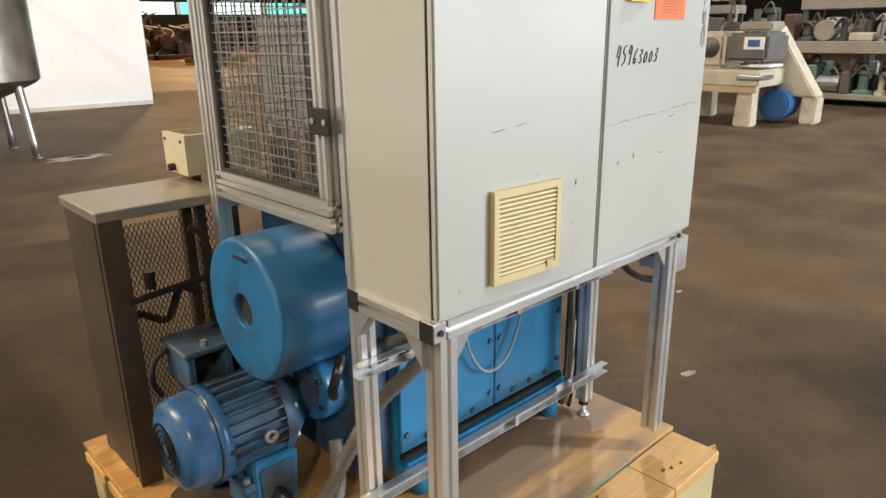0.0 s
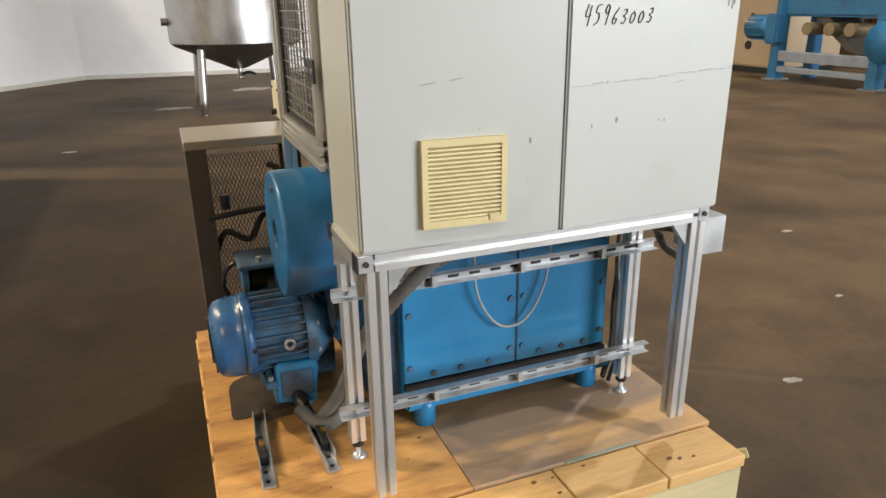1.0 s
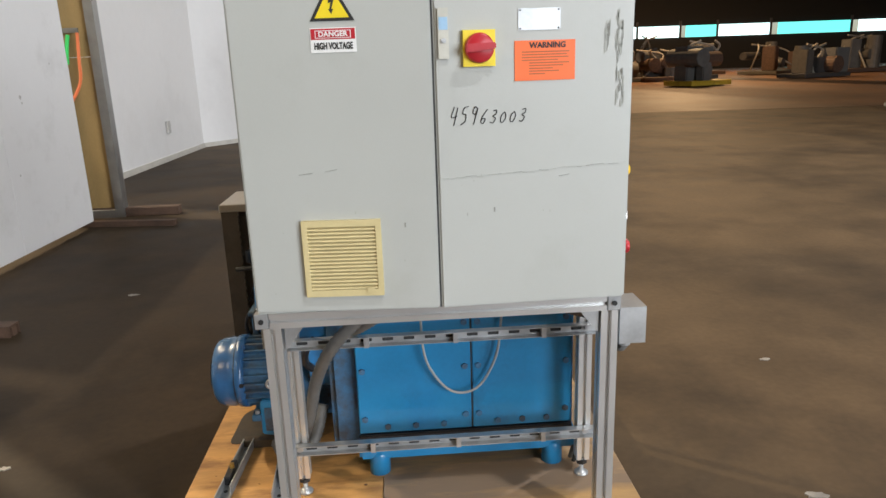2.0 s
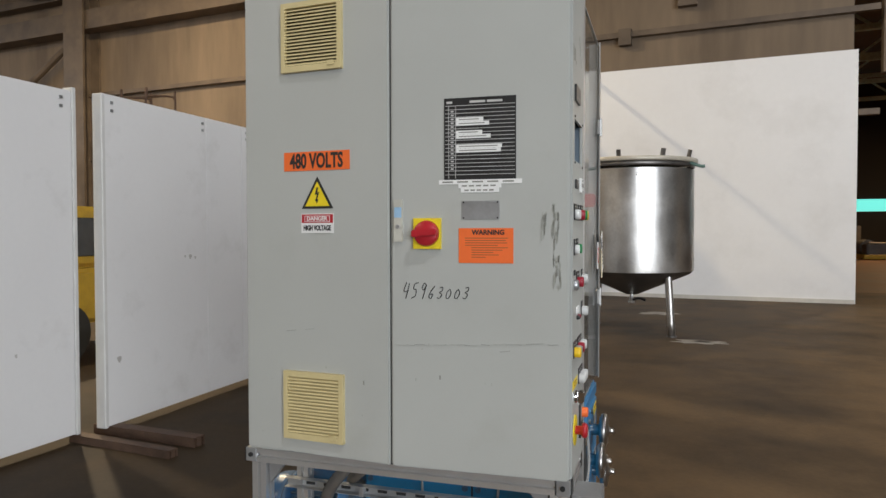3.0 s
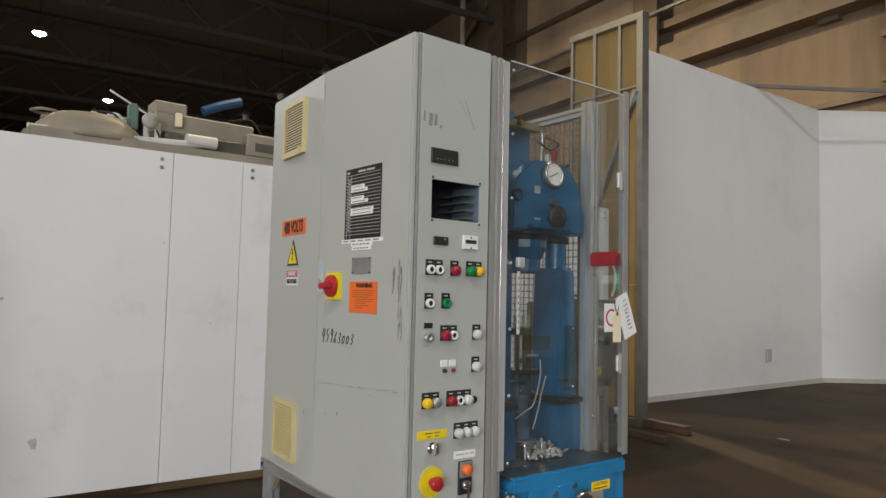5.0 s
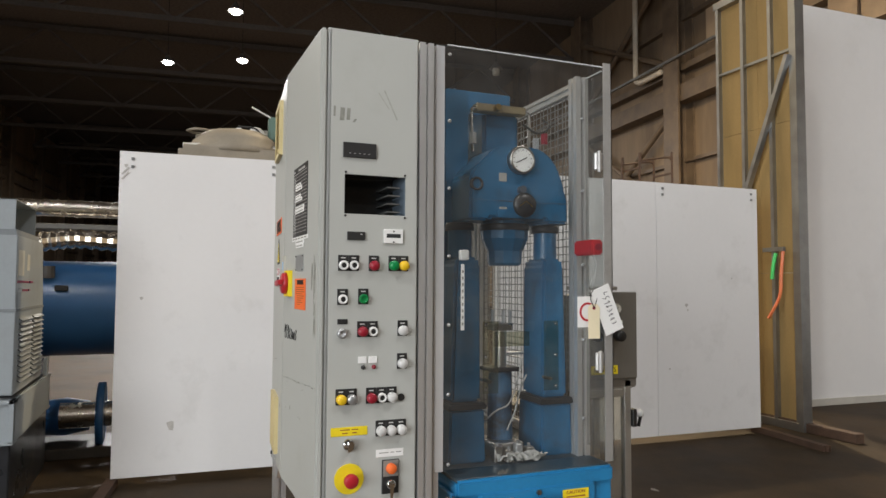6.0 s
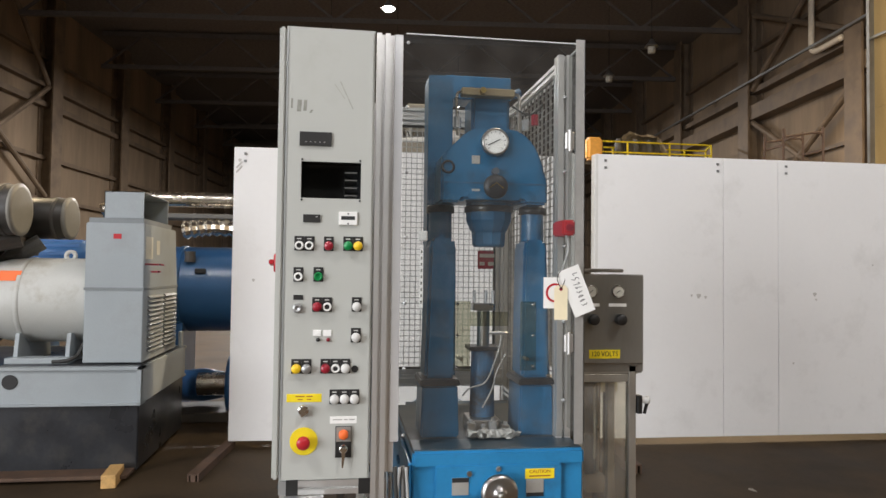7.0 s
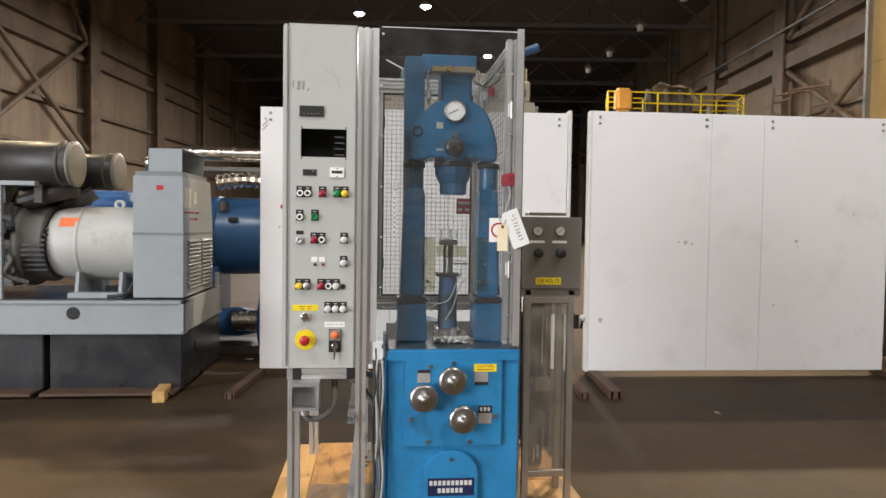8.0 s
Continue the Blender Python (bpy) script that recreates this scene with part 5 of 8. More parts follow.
    for x, y, w, h in ((0.80, 0.625, 0.03, 0.05), (0.81, 0.665, 0.02, 0.035), (0.805, 0.70, 0.025, 0.055), (0.80, 0.745, 0.03, 0.04), (0.82, 0.655, 0.018, 0.02)):
        part("fixture", box((x, y - w / 2, 1.022 + z), (x + 0.03, y + w / 2, 1.022 + h + z), 0.003), M["steel"] if y != 0.70 else M["zinc"], c)
        part("clamp_bolt", cyl((x + 0.015, y, 1.026 + h + z), 0.006, 0.014, "z", 6), M["zinc"], c)
    # shards of torn white film lying before the tooling
    rng = random.Random(8)
    for k in range(5):
        y, w = 0.635 + 0.032 * k, rng.uniform(0.022, 0.032)
        bm = bmesh.new()
        bmesh.ops.create_grid(bm, x_segments=7, y_segments=7, size=1)
        for v in bm.verts:
            v.co = Vector((0.852 + 0.022 * v.co.x + rng.uniform(-0.004, 0.004), y + w * v.co.y + rng.uniform(-0.004, 0.004), 1.026 + z + rng.uniform(0.0, 0.012) + 0.010 * (1 + math.sin(2.5 * v.co.x + 2 * v.co.y + k))))
        part("torn_film", bm, M["film_white"], c, "crumpled white plastic film")
    # clear splash shields on rods before the tooling
    for y in (0.585, 0.815):
        part("splash_shield", box((0.845, y - 0.028, 1.252 + z), (0.849, y + 0.028, 1.488 + z)), M["clear_aged"], c, "yellowed clear plastic shield")
        for zz in (1.266, 1.372, 1.478):
            part("shield_screw", lathe([(0.006, 0), (0.006, 0.003), (0.003, 0.006), (0, 0.006)], "x", 10, (0.849, y + (0.016 if y > 0.7 else -0.018), zz + z)), M["chrome"], c, "", True)
        part("shield_rod", cyl((0.80, y, 1.29 + z), 0.006, 0.09, "x", 8), M["steel"], c)
    part("splash_shield", box((0.80, 0.62, 1.40 + z), (0.803, 0.755, 1.45 + z)), M["clear_aged"], c)
    part("cable_run", tube([(0.79, 0.75, 1.30 + z), (0.80, 0.72, 1.25 + z), (0.80, 0.70, 1.18 + z), (0.81, 0.665, 1.12 + z)], 0.003, 6, 8), M["cable_light"], c)
    part("cable_run", tube([(0.79, 0.60, 1.16 + z), (0.82, 0.62, 1.19 + z), (0.80, 0.68, 1.21 + z), (0.79, 0.72, 1.30 + z), (0.77, 0.74, 1.36 + z)], 0.003, 6, 8), M["cable_light"], c)
    # drive on the motor side
    hub = part("flywheel_guard", lathe([(0.046, 0.035), (0.046, 0.003), (0.048, 0.0), (0.052, 0.0), (0.181, 0.0), (0.185, 0.0), (0.192, 0.003), (0.1955, 0.009), (0.196, 0.014), (0.196, 0.215), (0.196, 0.219), (0.193, 0.222), (0.183, 0.222), (0.182, 0.224), (0.182, 0.36)], "x", 44, (-0.095, 0.634, 0.820 + z)), M["blue_grimy"], c, "blue drum-shaped flywheel guard", True)
    part("hub_bore", cyl((-0.07, 0.634, 0.820 + z), 0.046, 0.02, "x", 26), M["dark_gap"], hub)
    part("hub_slot", bar((-0.098, 0.58, 0.820 + 0.150 + z), (-0.098, 0.65, 0.820 + 0.150 + z), 0.010, 0.004, (1, 0, 0)), M["steel"], hub)
    part("drive_housing", lathe([(0.0, 0.0), (0.094, 0.0), (0.097, 0.0), (0.101, 0.002), (0.103, 0.006), (0.103, 0.010), (0.103, 0.20)], "x", 30, (0.055, 0.60, 0.555 + z)), M["blue_grimy"], c, "", True)
    part("housing_cover", cyl((0.052, 0.60, 0.555 + z), 0.062, 0.010, "x", 24, None, 0.002), M["blue_dusty"], c)
    for k in range(6):
        a = math.pi * (k + 0.5) / 3
        hex_bolt("cover_bolt", (0.050, 0.60 + 0.080 * math.cos(a), 0.555 + 0.080 * math.sin(a) + z), 0.008, 0.008, "x", M["black_oily"], c)
    part("breather_hose", tube([(0.09, 0.47, 0.68 + z), (0.06, 0.45, 0.65 + z), (0.05, 0.46, 0.60 + z), (0.07, 0.49, 0.56 + z)], 0.014, 8, 6), M["black_oily"], c)
    part("side_casting", box((0.13, 0.44, 0.26 + z), (0.265, 0.93, 1.02 + z), 0.02, 2), M["blue_dusty"], c)
    for k, (z0, x0) in enumerate(((0.655, -0.205), (0.545, -0.19))):
        part("slide_plate", box((x0, 0.79, z0 + z), (0.13, 0.968, z0 + 0.017 + z), 0.004), M["blue_dusty"], c)
    for x in (-0.195, -0.085, 0.03):
        part("slide_web", box((x, 0.80, 0.562 + z), (x + 0.022, 0.955, 0.655 + z), 0.003), M["blue_dusty"], c)
        part("slide_bolt", cyl((x + 0.06, 0.82, 0.680 + z), 0.010, 0.018, "z", 6), M["zinc"], c)
    part("slide_post", box((-0.17, 0.82, z + 0.205), (0.10, 0.95, 0.545 + z), 0.006), M["blue_dusty"], c)
    return c


M["blue_worn"] = mat("blue_worn", (0.012, 0.115, 0.24), 0.4, vary=0.18, scale=6, fine=70, bump=0.06, stain=(0.03, 0.05, 0.07), stain_amount=0.6, stain_scale=8, stain_edge=(0.55, 0.72), coat=0.15)
M["blue_grimy"] = mat("blue_grimy", (0.026, 0.17, 0.40), 0.34, vary=0.15, scale=4, fine=60, bump=0.05, stain=(0.035, 0.045, 0.06), stain_amount=0.75, stain_scale=3.2, stain_edge=(0.5, 0.68), coat=0.15)
M["table_grime"] = mat("table_grime", (0.035, 0.055, 0.07), 0.42, vary=0.35, scale=9, stain=(0.09, 0.085, 0.075), stain_amount=0.6, stain_scale=7)
M["film_white"] = mat("film_white", (0.42, 0.42, 0.40), 0.3, vary=0.1, coat=0.3)
M["black_oily"] = mat("black_oily", (0.02, 0.02, 0.022), 0.35, vary=0.3, scale=14, bump=0.05)
M["plate_grey"] = mat("plate_grey", (0.42, 0.41, 0.38), 0.45, metal=0.3)
M["navy"] = mat("navy", (0.012, 0.02, 0.07), 0.4)
M["brass"] = mat("brass", (0.6, 0.42, 0.12), 0.3, metal=1.0)
M["chrome_worn"] = mat("chrome_worn", (0.42, 0.41, 0.40), 0.30, metal=1.0, vary=0.15, scale=14, rough_vary=0.08, bump=0.02)
M["clear_aged"] = clear("clear_aged", (0.80, 0.80, 0.70), 0.08)


def motor():
    c = thing("electric_motor", (-0.142, 0.696, PT), "dusty blue electric motor with cooling fins on a bracket", "motor")
    c.scale = (1.07, 1.07, 1.07)
    z = (0.476 - PT) / 1.07
    part("fan_cover", lathe([(0.0, -0.168), (0.070, -0.168), (0.074, -0.164), (0.098, -0.160), (0.112, -0.150), (0.119, -0.132), (0.122, -0.105), (0.1225, -0.080), (0.127, -0.078), (0.128, -0.050), (0, -0.050)], "x", 40, (0, 0, z)), M["blue_light"], c, "", True)
    for k in range(4):
        r0 = 0.020 + 0.015 * k
        part("vent_ring", lathe([(r0, -0.1685), (r0, -0.1715), (r0 + 0.005, -0.1715), (r0 + 0.005, -0.1685)], "x", 28, (0, 0, z)), M["black_oily"], c)
    part("cover_band", lathe([(0.1232, -0.082), (0.1262, -0.081), (0.1262, -0.078), (0.1232, -0.077)], "x", 40, (0, 0, z)), M["black_oily"], c, "", True)
    part("stator", lathe([(0.108, -0.055), (0.108, 0.11)], "x", 32, (0, 0, z)), M["blue_dusty"], c, "", True)
    for k in range(26):
        a = 2 * math.pi * k / 26
        d = Vector((0, math.cos(a), math.sin(a)))
        bm = bmesh.new()
        o = Vector((0, 0, z)) + d * 0.114
        add_bar(bm, o + Vector((-0.05, 0, 0)), o + Vector((0.105, 0, 0)), 0.005, 0.020, d)
        part("fin", bm, M["blue_dusty"], c)
    part("end_bell", lathe([(0.126, 0.10), (0.126, 0.125), (0.105, 0.15), (0.07, 0.19), (0, 0.19)], "x", 32, (0, 0, z)), M["blue_dusty"], c, "", True)
    for k in range(8):
        a = 2 * math.pi * (k + 0.5) / 8
        part("bell_bolt", cyl((0.13, 0.112 * math.cos(a), z + 0.112 * math.sin(a)), 0.009, 0.02, "x", 6), M["zinc"], c)
    part("eye_bolt", lathe([(0.010, -0.005), (0.018, -0.005), (0.018, 0.005), (0.010, 0.005), (0.010, -0.005)], "-y", 18, (0.045, -0.135, z + 0.005)), M["zinc"], c, "", True)
    part("cover_screw", cyl((-0.055, -0.125, z), 0.008, 0.008, "y", 10), M["ink"], c)
    for x in (-0.035, 0.075):
        part("motor_foot", box((x, -0.118, z - 0.142), (x + 0.035, 0.118, z - 0.120), 0.003), M["blue_dusty"], c)
        part("foot_web", box((x + 0.008, -0.075, z - 0.122), (x + 0.027, 0.075, z - 0.085), 0.003), M["blue_dusty"], c)
        for y in (-0.10, 0.10):
            part("foot_bolt", cyl((x + 0.0175, y, z - 0.114), 0.009, 0.014, "z", 6), M["zinc"], c)
    part("motor_bracket", box((0.0, -0.06, 0.0), (0.115, 0.06, z - 0.142), 0.008, 2), M["blue_dusty"], c)
    part("terminal_box", prism([(-0.004, 0.066), (0.112, 0.045), (0.124, 0.172), (0.118, 0.186), (0.002, 0.196), (-0.004, 0.18)], -0.118, -0.064, "y", 0.004), M["blue"], c)
    part("box_lid", box((0.010, -0.124, 0.080), (0.106, -0.118, 0.168), 0.003), M["blue_dusty"], c)
    part("terminal_stub", tube([(0.055, -0.115, 0.085), (0.058, -0.135, 0.075), (0.065, -0.150, 0.062)], 0.020, 12, 6), M["black_oily"], c)
    return c


M["blue_light"] = mat("blue_light", (0.038, 0.135, 0.32), 0.30, vary=0.18, scale=7, coat=0.2, stain=(0.035, 0.05, 0.09), stain_amount=0.65, stain_scale=6)


def guard_box():
    """The steel machine stand with a sheet top and expanded-metal sides, behind the motor."""
    c = thing("belt_guard_box", (-0.31, 0.988, PT), "dull steel box guard with a sheet top and expanded metal sides", "guard")
    w, d, h = 0.375, 0.310, 0.862
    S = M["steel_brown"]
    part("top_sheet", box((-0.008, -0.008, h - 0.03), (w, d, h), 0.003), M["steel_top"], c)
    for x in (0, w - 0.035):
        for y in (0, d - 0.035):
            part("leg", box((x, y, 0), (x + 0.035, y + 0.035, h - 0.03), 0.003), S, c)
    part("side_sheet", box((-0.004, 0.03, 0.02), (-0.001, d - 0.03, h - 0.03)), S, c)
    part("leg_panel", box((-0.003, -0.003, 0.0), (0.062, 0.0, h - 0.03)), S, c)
    bm = bmesh.new()
    n = 30
    for i in range(-n, n):
        for s in (1, -1):
            # slanted strands, cut to the field
            x0 = 0.035 + i * 0.013
            lo, hi = 0.03, h - 0.05
            xa, xb = (x0, x0 + (hi - lo) * 0.45) if s > 0 else (x0 + (hi - lo) * 0.45, x0)
            t0, t1 = 0.0, 1.0
            for edge, sign in ((0.035, 1), (w - 0.035, -1)):
                fa, fb = sign * (xa - edge), sign * (xb - edge)
                if fa < 0 and fb < 0:
                    t0, t1 = 1, 0
                elif fa < 0:
                    t0 = max(t0, fa / (fa - fb))
                elif fb < 0:
                    t1 = min(t1, fa / (fa - fb))
            if t1 - t0 > 0.02:
                add_bar(bm, (xa + (xb - xa) * t0, 0.012, lo + (hi - lo) * t0), (xa + (xb - xa) * t1, 0.012, lo + (hi - lo) * t1), 0.0021, 0.0016, (0, 1, 0))
    em = part("expanded_metal", bm, M["mesh_rusty"], c)
    tagged(em, kind="stuff")
    # pipework inside and before it
    part("pipe", tube([(0.04, -0.03, 0.60), (0.15, -0.04, 0.615), (0.30, -0.05, 0.63), (0.42, -0.06, 0.64)], 0.010, 8, 6), M["black_oily"], c)
    part("valve", cyl((0.10, -0.035, 0.655), 0.016, 0.05, "z", 8), M["black_oily"], c)
    part("pipe", tube([(0.08, -0.05, 0.30), (0.06, -0.05, 0.36), (0.09, -0.05, 0.43), (0.20, -0.06, 0.45), (0.32, -0.07, 0.50)], 0.008, 8, 8), M["black_oily"], c)
    part("pipe", tube([(0.30, -0.06, 0.66), (0.27, -0.07, 0.56), (0.29, -0.08, 0.46), (0.27, -0.08, 0.38)], 0.007, 8, 8), M["brass_dull"], c)
    part("pipe", tube([(0.36, -0.07, 0.62), (0.33, -0.08, 0.52), (0.34, -0.08, 0.40)], 0.007, 8, 8), M["brass_dull"], c)
    part("hose", tube([(0.05, 0.10, 0.42), (0.10, 0.12, 0.50), (0.18, 0.10, 0.47), (0.24, 0.12, 0.55), (0.30, 0.10, 0.52)], 0.012, 8, 8), M["black_oily"], c)
    part("pipe", tube([(0.31, 0.02, 0.20), (0.31, 0.02, 0.55), (0.30, 0.03, 0.72), (0.26, 0.04, 0.76)], 0.011, 8, 6), M["steel_brown"], c)
    part("pump_body", cyl((0.22, -0.06, 0.36), 0.06, 0.16, "x", 20, None, 0.01), M["steel_brown"], c)
    return c


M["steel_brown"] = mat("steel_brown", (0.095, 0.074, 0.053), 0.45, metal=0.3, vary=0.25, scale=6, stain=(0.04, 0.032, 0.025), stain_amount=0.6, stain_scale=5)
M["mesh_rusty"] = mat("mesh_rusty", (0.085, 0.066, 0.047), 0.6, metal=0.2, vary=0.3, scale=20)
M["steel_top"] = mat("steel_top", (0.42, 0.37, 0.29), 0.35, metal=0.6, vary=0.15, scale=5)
M["brass_dull"] = mat("brass_dull", (0.3, 0.24, 0.14), 0.45, metal=0.6)


def cream_box():
    c = thing("terminal_box", (0.040, 1.195, 1.078), "cream painted open-topped metal box on the guard", "box")
    w, d, h, t = 0.26, 0.17, 0.130, 0.003
    part("bottom_plate", box((t, t, 0), (w - t, d - t, t)), M["cream"], c)
    for lo, hi in (((0, 0, 0), (w, t, h)), ((0, d - t, 0), (w, d, h)), ((0, t, 0), (t, d - t, h)), ((w - t, t, 0), (w, d - t, h))):
        part("side_plate", box(lo, hi), M["cream"], c)
    part("folded_rim", box((t, 0.015, h - t), (0.015, d - t, h)), M["cream"], c)
    part("folded_rim", box((t, t, h - t), (w - t, 0.015, h)), M["cream"], c)
    for y in (0.03, 0.15):
        part("screw", cyl((-0.002, y, h - 0.022), 0.005, 0.004, "x", 8), M["ink"], c)
    part("gland", cyl((-0.01, 0.10, 0.02), 0.012, 0.02, "x", 10), M["black"], c)
    part("stand_leg", box((0.02, 0.02, -0.878), (0.05, 0.05, 0.0)), M["steel_brown"], c)
    part("stand_leg", box((0.19, 0.13, -0.878), (0.22, 0.16, 0.0)), M["steel_brown"], c)
    return c


def air_cabinet():
    c = thing("air_control_box", (0.30, 1.007, PT), "dull stainless control box with gauges and knobs on a stand", "control box")
    z = -PT
    X = 0.64 - 0.30
    part("enclosure", box((0.10, 0.022, 1.208 + z), (X, 0.322, 1.570 + z), 0.006, 2), M["stainless_dull"], c)
    part("enclosure_door", box((X, 0.028, 1.245 + z), (X + 0.012, 0.316, 1.585 + z), 0.004), M["stainless_dull"], c)
    part("top_flange", box((X - 0.12, 0.07, 1.592 + z), (X - 0.02, 0.25, 1.606 + z), 0.004), M["steel"], c)
    fx = X + 0.012
    for y in (1.109, 1.216):
        yy = y - 1.005
        g = part("pressure_gauge", lathe([(0, 0), (0.024, 0), (0.024, 0.012), (0.020, 0.014), (0.020, 0.011), (0, 0.011)], "x", 28, (fx, yy, 1.520 + z)), M["steel"], c, "", True)
        part("gauge_face", cyl((fx + 0.0115, yy, 1.520 + z), 0.0195, 0.001, "x", 26), M["paper_grey"], g)
        part("gauge_needle", bar((fx + 0.013, yy - 0.010, 1.512 + z), (fx + 0.013, yy + 0.006, 1.525 + z), 0.002, 0.0008, (1, 0, 0)), M["ink"], g)
        part("label_strip", box((fx, yy - 0.035, 1.462 + z), (fx + 0.001, yy + 0.035, 1.474 + z)), M["paper"], c)
        part("regulator_knob", lathe([(0.010, 0), (0.010, 0.018), (0.021, 0.020), (0.021, 0.044), (0.017, 0.048), (0, 0.048)], "x", 20, (fx, yy, 1.415 + z)), M["black"], c, "", True)
    part("voltage_label", box((fx, 1.104 - 1.005, 1.266 + z), (fx + 0.001, 1.226 - 1.005, 1.299 + z)), M["yellow"], c, "yellow label lettered 120 VOLTS")
    lettering("120 VOLTS", 0.026, shifted(SIDE, fx + 0.0015, 1.165 - 1.005, 1.2825 + z), M["ink"], c, 0.85)
    # stand
    for y in (0.052, 0.262):
        for x in (0.10, X - 0.03):
            part("leg", box((x, y, 0), (x + 0.030, y + 0.030, 1.238 + z), 0.002), M["steel_post"], c)
    for zz in (0.355, 1.19):
        part("crossbar", box((X - 0.028, 0.082, zz - 0.015 + z), (X - 0.002, 0.262, zz + 0.015 + z), 0.002), M["steel_post"], c)
    for x in (0.10, X - 0.03):
        part("crossbar", box((x + 0.002, 0.02, 1.205 + z), (x + 0.028, 0.30, 1.236 + z), 0.002), M["steel_post"], c)
    part("infill_sheet", box((X - 0.018, 0.083, 0.371 + z), (X - 0.015, 0.261, 1.174 + z)), M["smoked"], c)
    part("valve_body", box((X - 0.02, 0.293, 1.055 + z), (X + 0.012, 0.313, 1.125 + z), 0.003), M["black"], c)
    part("valve_handle", lathe([(0.010, 0), (0.010, 0.012), (0.016, 0.016), (0.016, 0.030), (0, 0.032)], "y", 16, (X - 0.002, 0.313, 1.105 + z)), M["cap_white"], c, "", True)
    part("valve_lever", bar((X + 0.004, 0.335, 1.10 + z), (X + 0.006, 0.322, 1.055 + z), 0.010, 0.008), M["black"], c)
    part("air_pipe", tube([(0.20, 0.19, 1.23 + z), (0.205, 0.19, 0.95 + z), (0.21, 0.185, 0.70 + z), (0.205, 0.18, 0.42 + z)], 0.008, 8, 6), M["steel"], c)
    part("stand_back", box((0.075, 0.10, 0.40 + z), (0.078, 0.25, 1.17 + z)), M["steel_brown"], c)
    part("sight_tube", tube([(0.235, 0.165, 0.86 + z), (0.235, 0.165, 1.00 + z), (0.235, 0.165, 1.14 + z)], 0.005, 8, 3), M["cap_white"], c)
    part("drip_tube", tube([(0.235, 0.150, 0.40 + z), (0.235, 0.150, 0.43 + z), (0.235, 0.150, 0.46 + z)], 0.007, 8, 3), M["cap_white"], c)
    part("regulator", box((0.19, 0.13, 0.73 + z), (0.25, 0.205, 0.80 + z), 0.006, 2), M["steel"], c)
    part("filter_bowl", lathe([(0, 0.80), (0.028, 0.80), (0.03, 0.82), (0.03, 0.92), (0.02, 0.95), (0, 0.95)], "z", 20, (0.21, 0.145, z)), M["black_oily"], c, "", True)
    part("filter_bowl", lathe([(0, 0.63), (0.022, 0.63), (0.024, 0.65), (0.024, 0.76), (0, 0.77)], "z", 20, (0.21, 0.195, z)), M["steel_brown"], c, "", True)
    return c


M["stainless_dull"] = mat("stainless_dull", (0.30, 0.29, 0.265), 0.42, metal=0.75, vary=0.08, scale=3, fine=120, stretch=(1, 1, 0.2))
M["steel_post"] = mat("steel_post", (0.42, 0.40, 0.355), 0.38, metal=0.55, vary=0.12, scale=5)
M["smoked"] = clear("smoked", (0.80, 0.77, 0.68), 0.05, 0.16)


def pallet():
    c = thing("pallet", (0, 0, 0), "heavy timber pallet of planks and plywood under the machine", "pallet")
    rng = random.Random(11)
    # plywood sheets on top
    for x0, x1 in ((-0.365, 0.30), (0.302, 1.135)):
        part("deck_sheet", box((x0, 0.030, 0.182), (x1, 1.378, 0.200), 0.002), M["ply"] if x0 > 0 else M["pine_deck"], c)
    # greasy patch by the motor, the motor's shadow put into its colour
    out = []
    for k in range(36):
        a = 2 * math.pi * k / 36
        ca, sa = math.cos(a), math.sin(a)
        wob = 1 + 0.03 * math.sin(3 * a + 1) + 0.02 * math.sin(5 * a)
        out.append((-0.205 + 0.085 * wob * math.copysign(abs(ca) ** 0.55, ca) + 0.02 * sa, 0.775 + 0.140 * wob * math.copysign(abs(sa) ** 0.55, sa)))
    part("grease_shade_patch", prism(out, 0.1995, 0.2022, "z"), M["grease_shade"], c, "greasy dark patch on the boards with the motor's shadow in its colour")
    # front edge boards, a little lower, end to end along the edge
    xs = [-0.38, 0.17, 0.548, 0.838, 1.122]
    for a, b in zip(xs, xs[1:]):
        part("board", box((a + 0.002, -0.142, 0.150), (b - 0.002, 0.026, 0.190 + rng.uniform(-0.002, 0.002)), 0.003), M["pine"], c)
    for k in range(6):
        y = 0.06 + k * 0.22
        part("board", box((-0.372, y, 0.145), (1.13, y + 0.19, 0.180), 0.003), M["pine"], c)
    for y in (-0.135, 0.55, 1.24):
        part("stringer", box((-0.36, y, 0.0), (1.118, y + 0.10, 0.144), 0.004), M["pine_pale"], c)
    for k in range(22):
        front = k % 2
        x = rng.uniform(-0.33, 1.08) if front else rng.uniform(-0.34, 0.26)
        y = rng.uniform(-0.12, 0.01) if front else rng.uniform(0.05, 0.55)
        r = rng.uniform(0.002, 0.007)
        out = [(x + 1.5 * r * math.cos(a) * rng.uniform(0.7, 1.2), y + r * math.sin(a) * rng.uniform(0.7, 1.2)) for a in (0, 0.8, 1.6, 2.4, 3.1, 3.9, 4.7, 5.5)]
        top = 0.192 if front else 0.200
        part("knot", prism(out, top - 0.004, top + 0.0006, "z"), M["knot"], c)
    part("splinter", bar((1.118, -0.09, 0.155), (1.150, -0.12, 0.175), 0.012, 0.03), M["pine_pale"], c)
    part("tie_strip", bar((0.60, 0.028, 0.1985), (0.86, 0.030, 0.199), 0.012, 0.004), M["strip_green"], c)
    return c


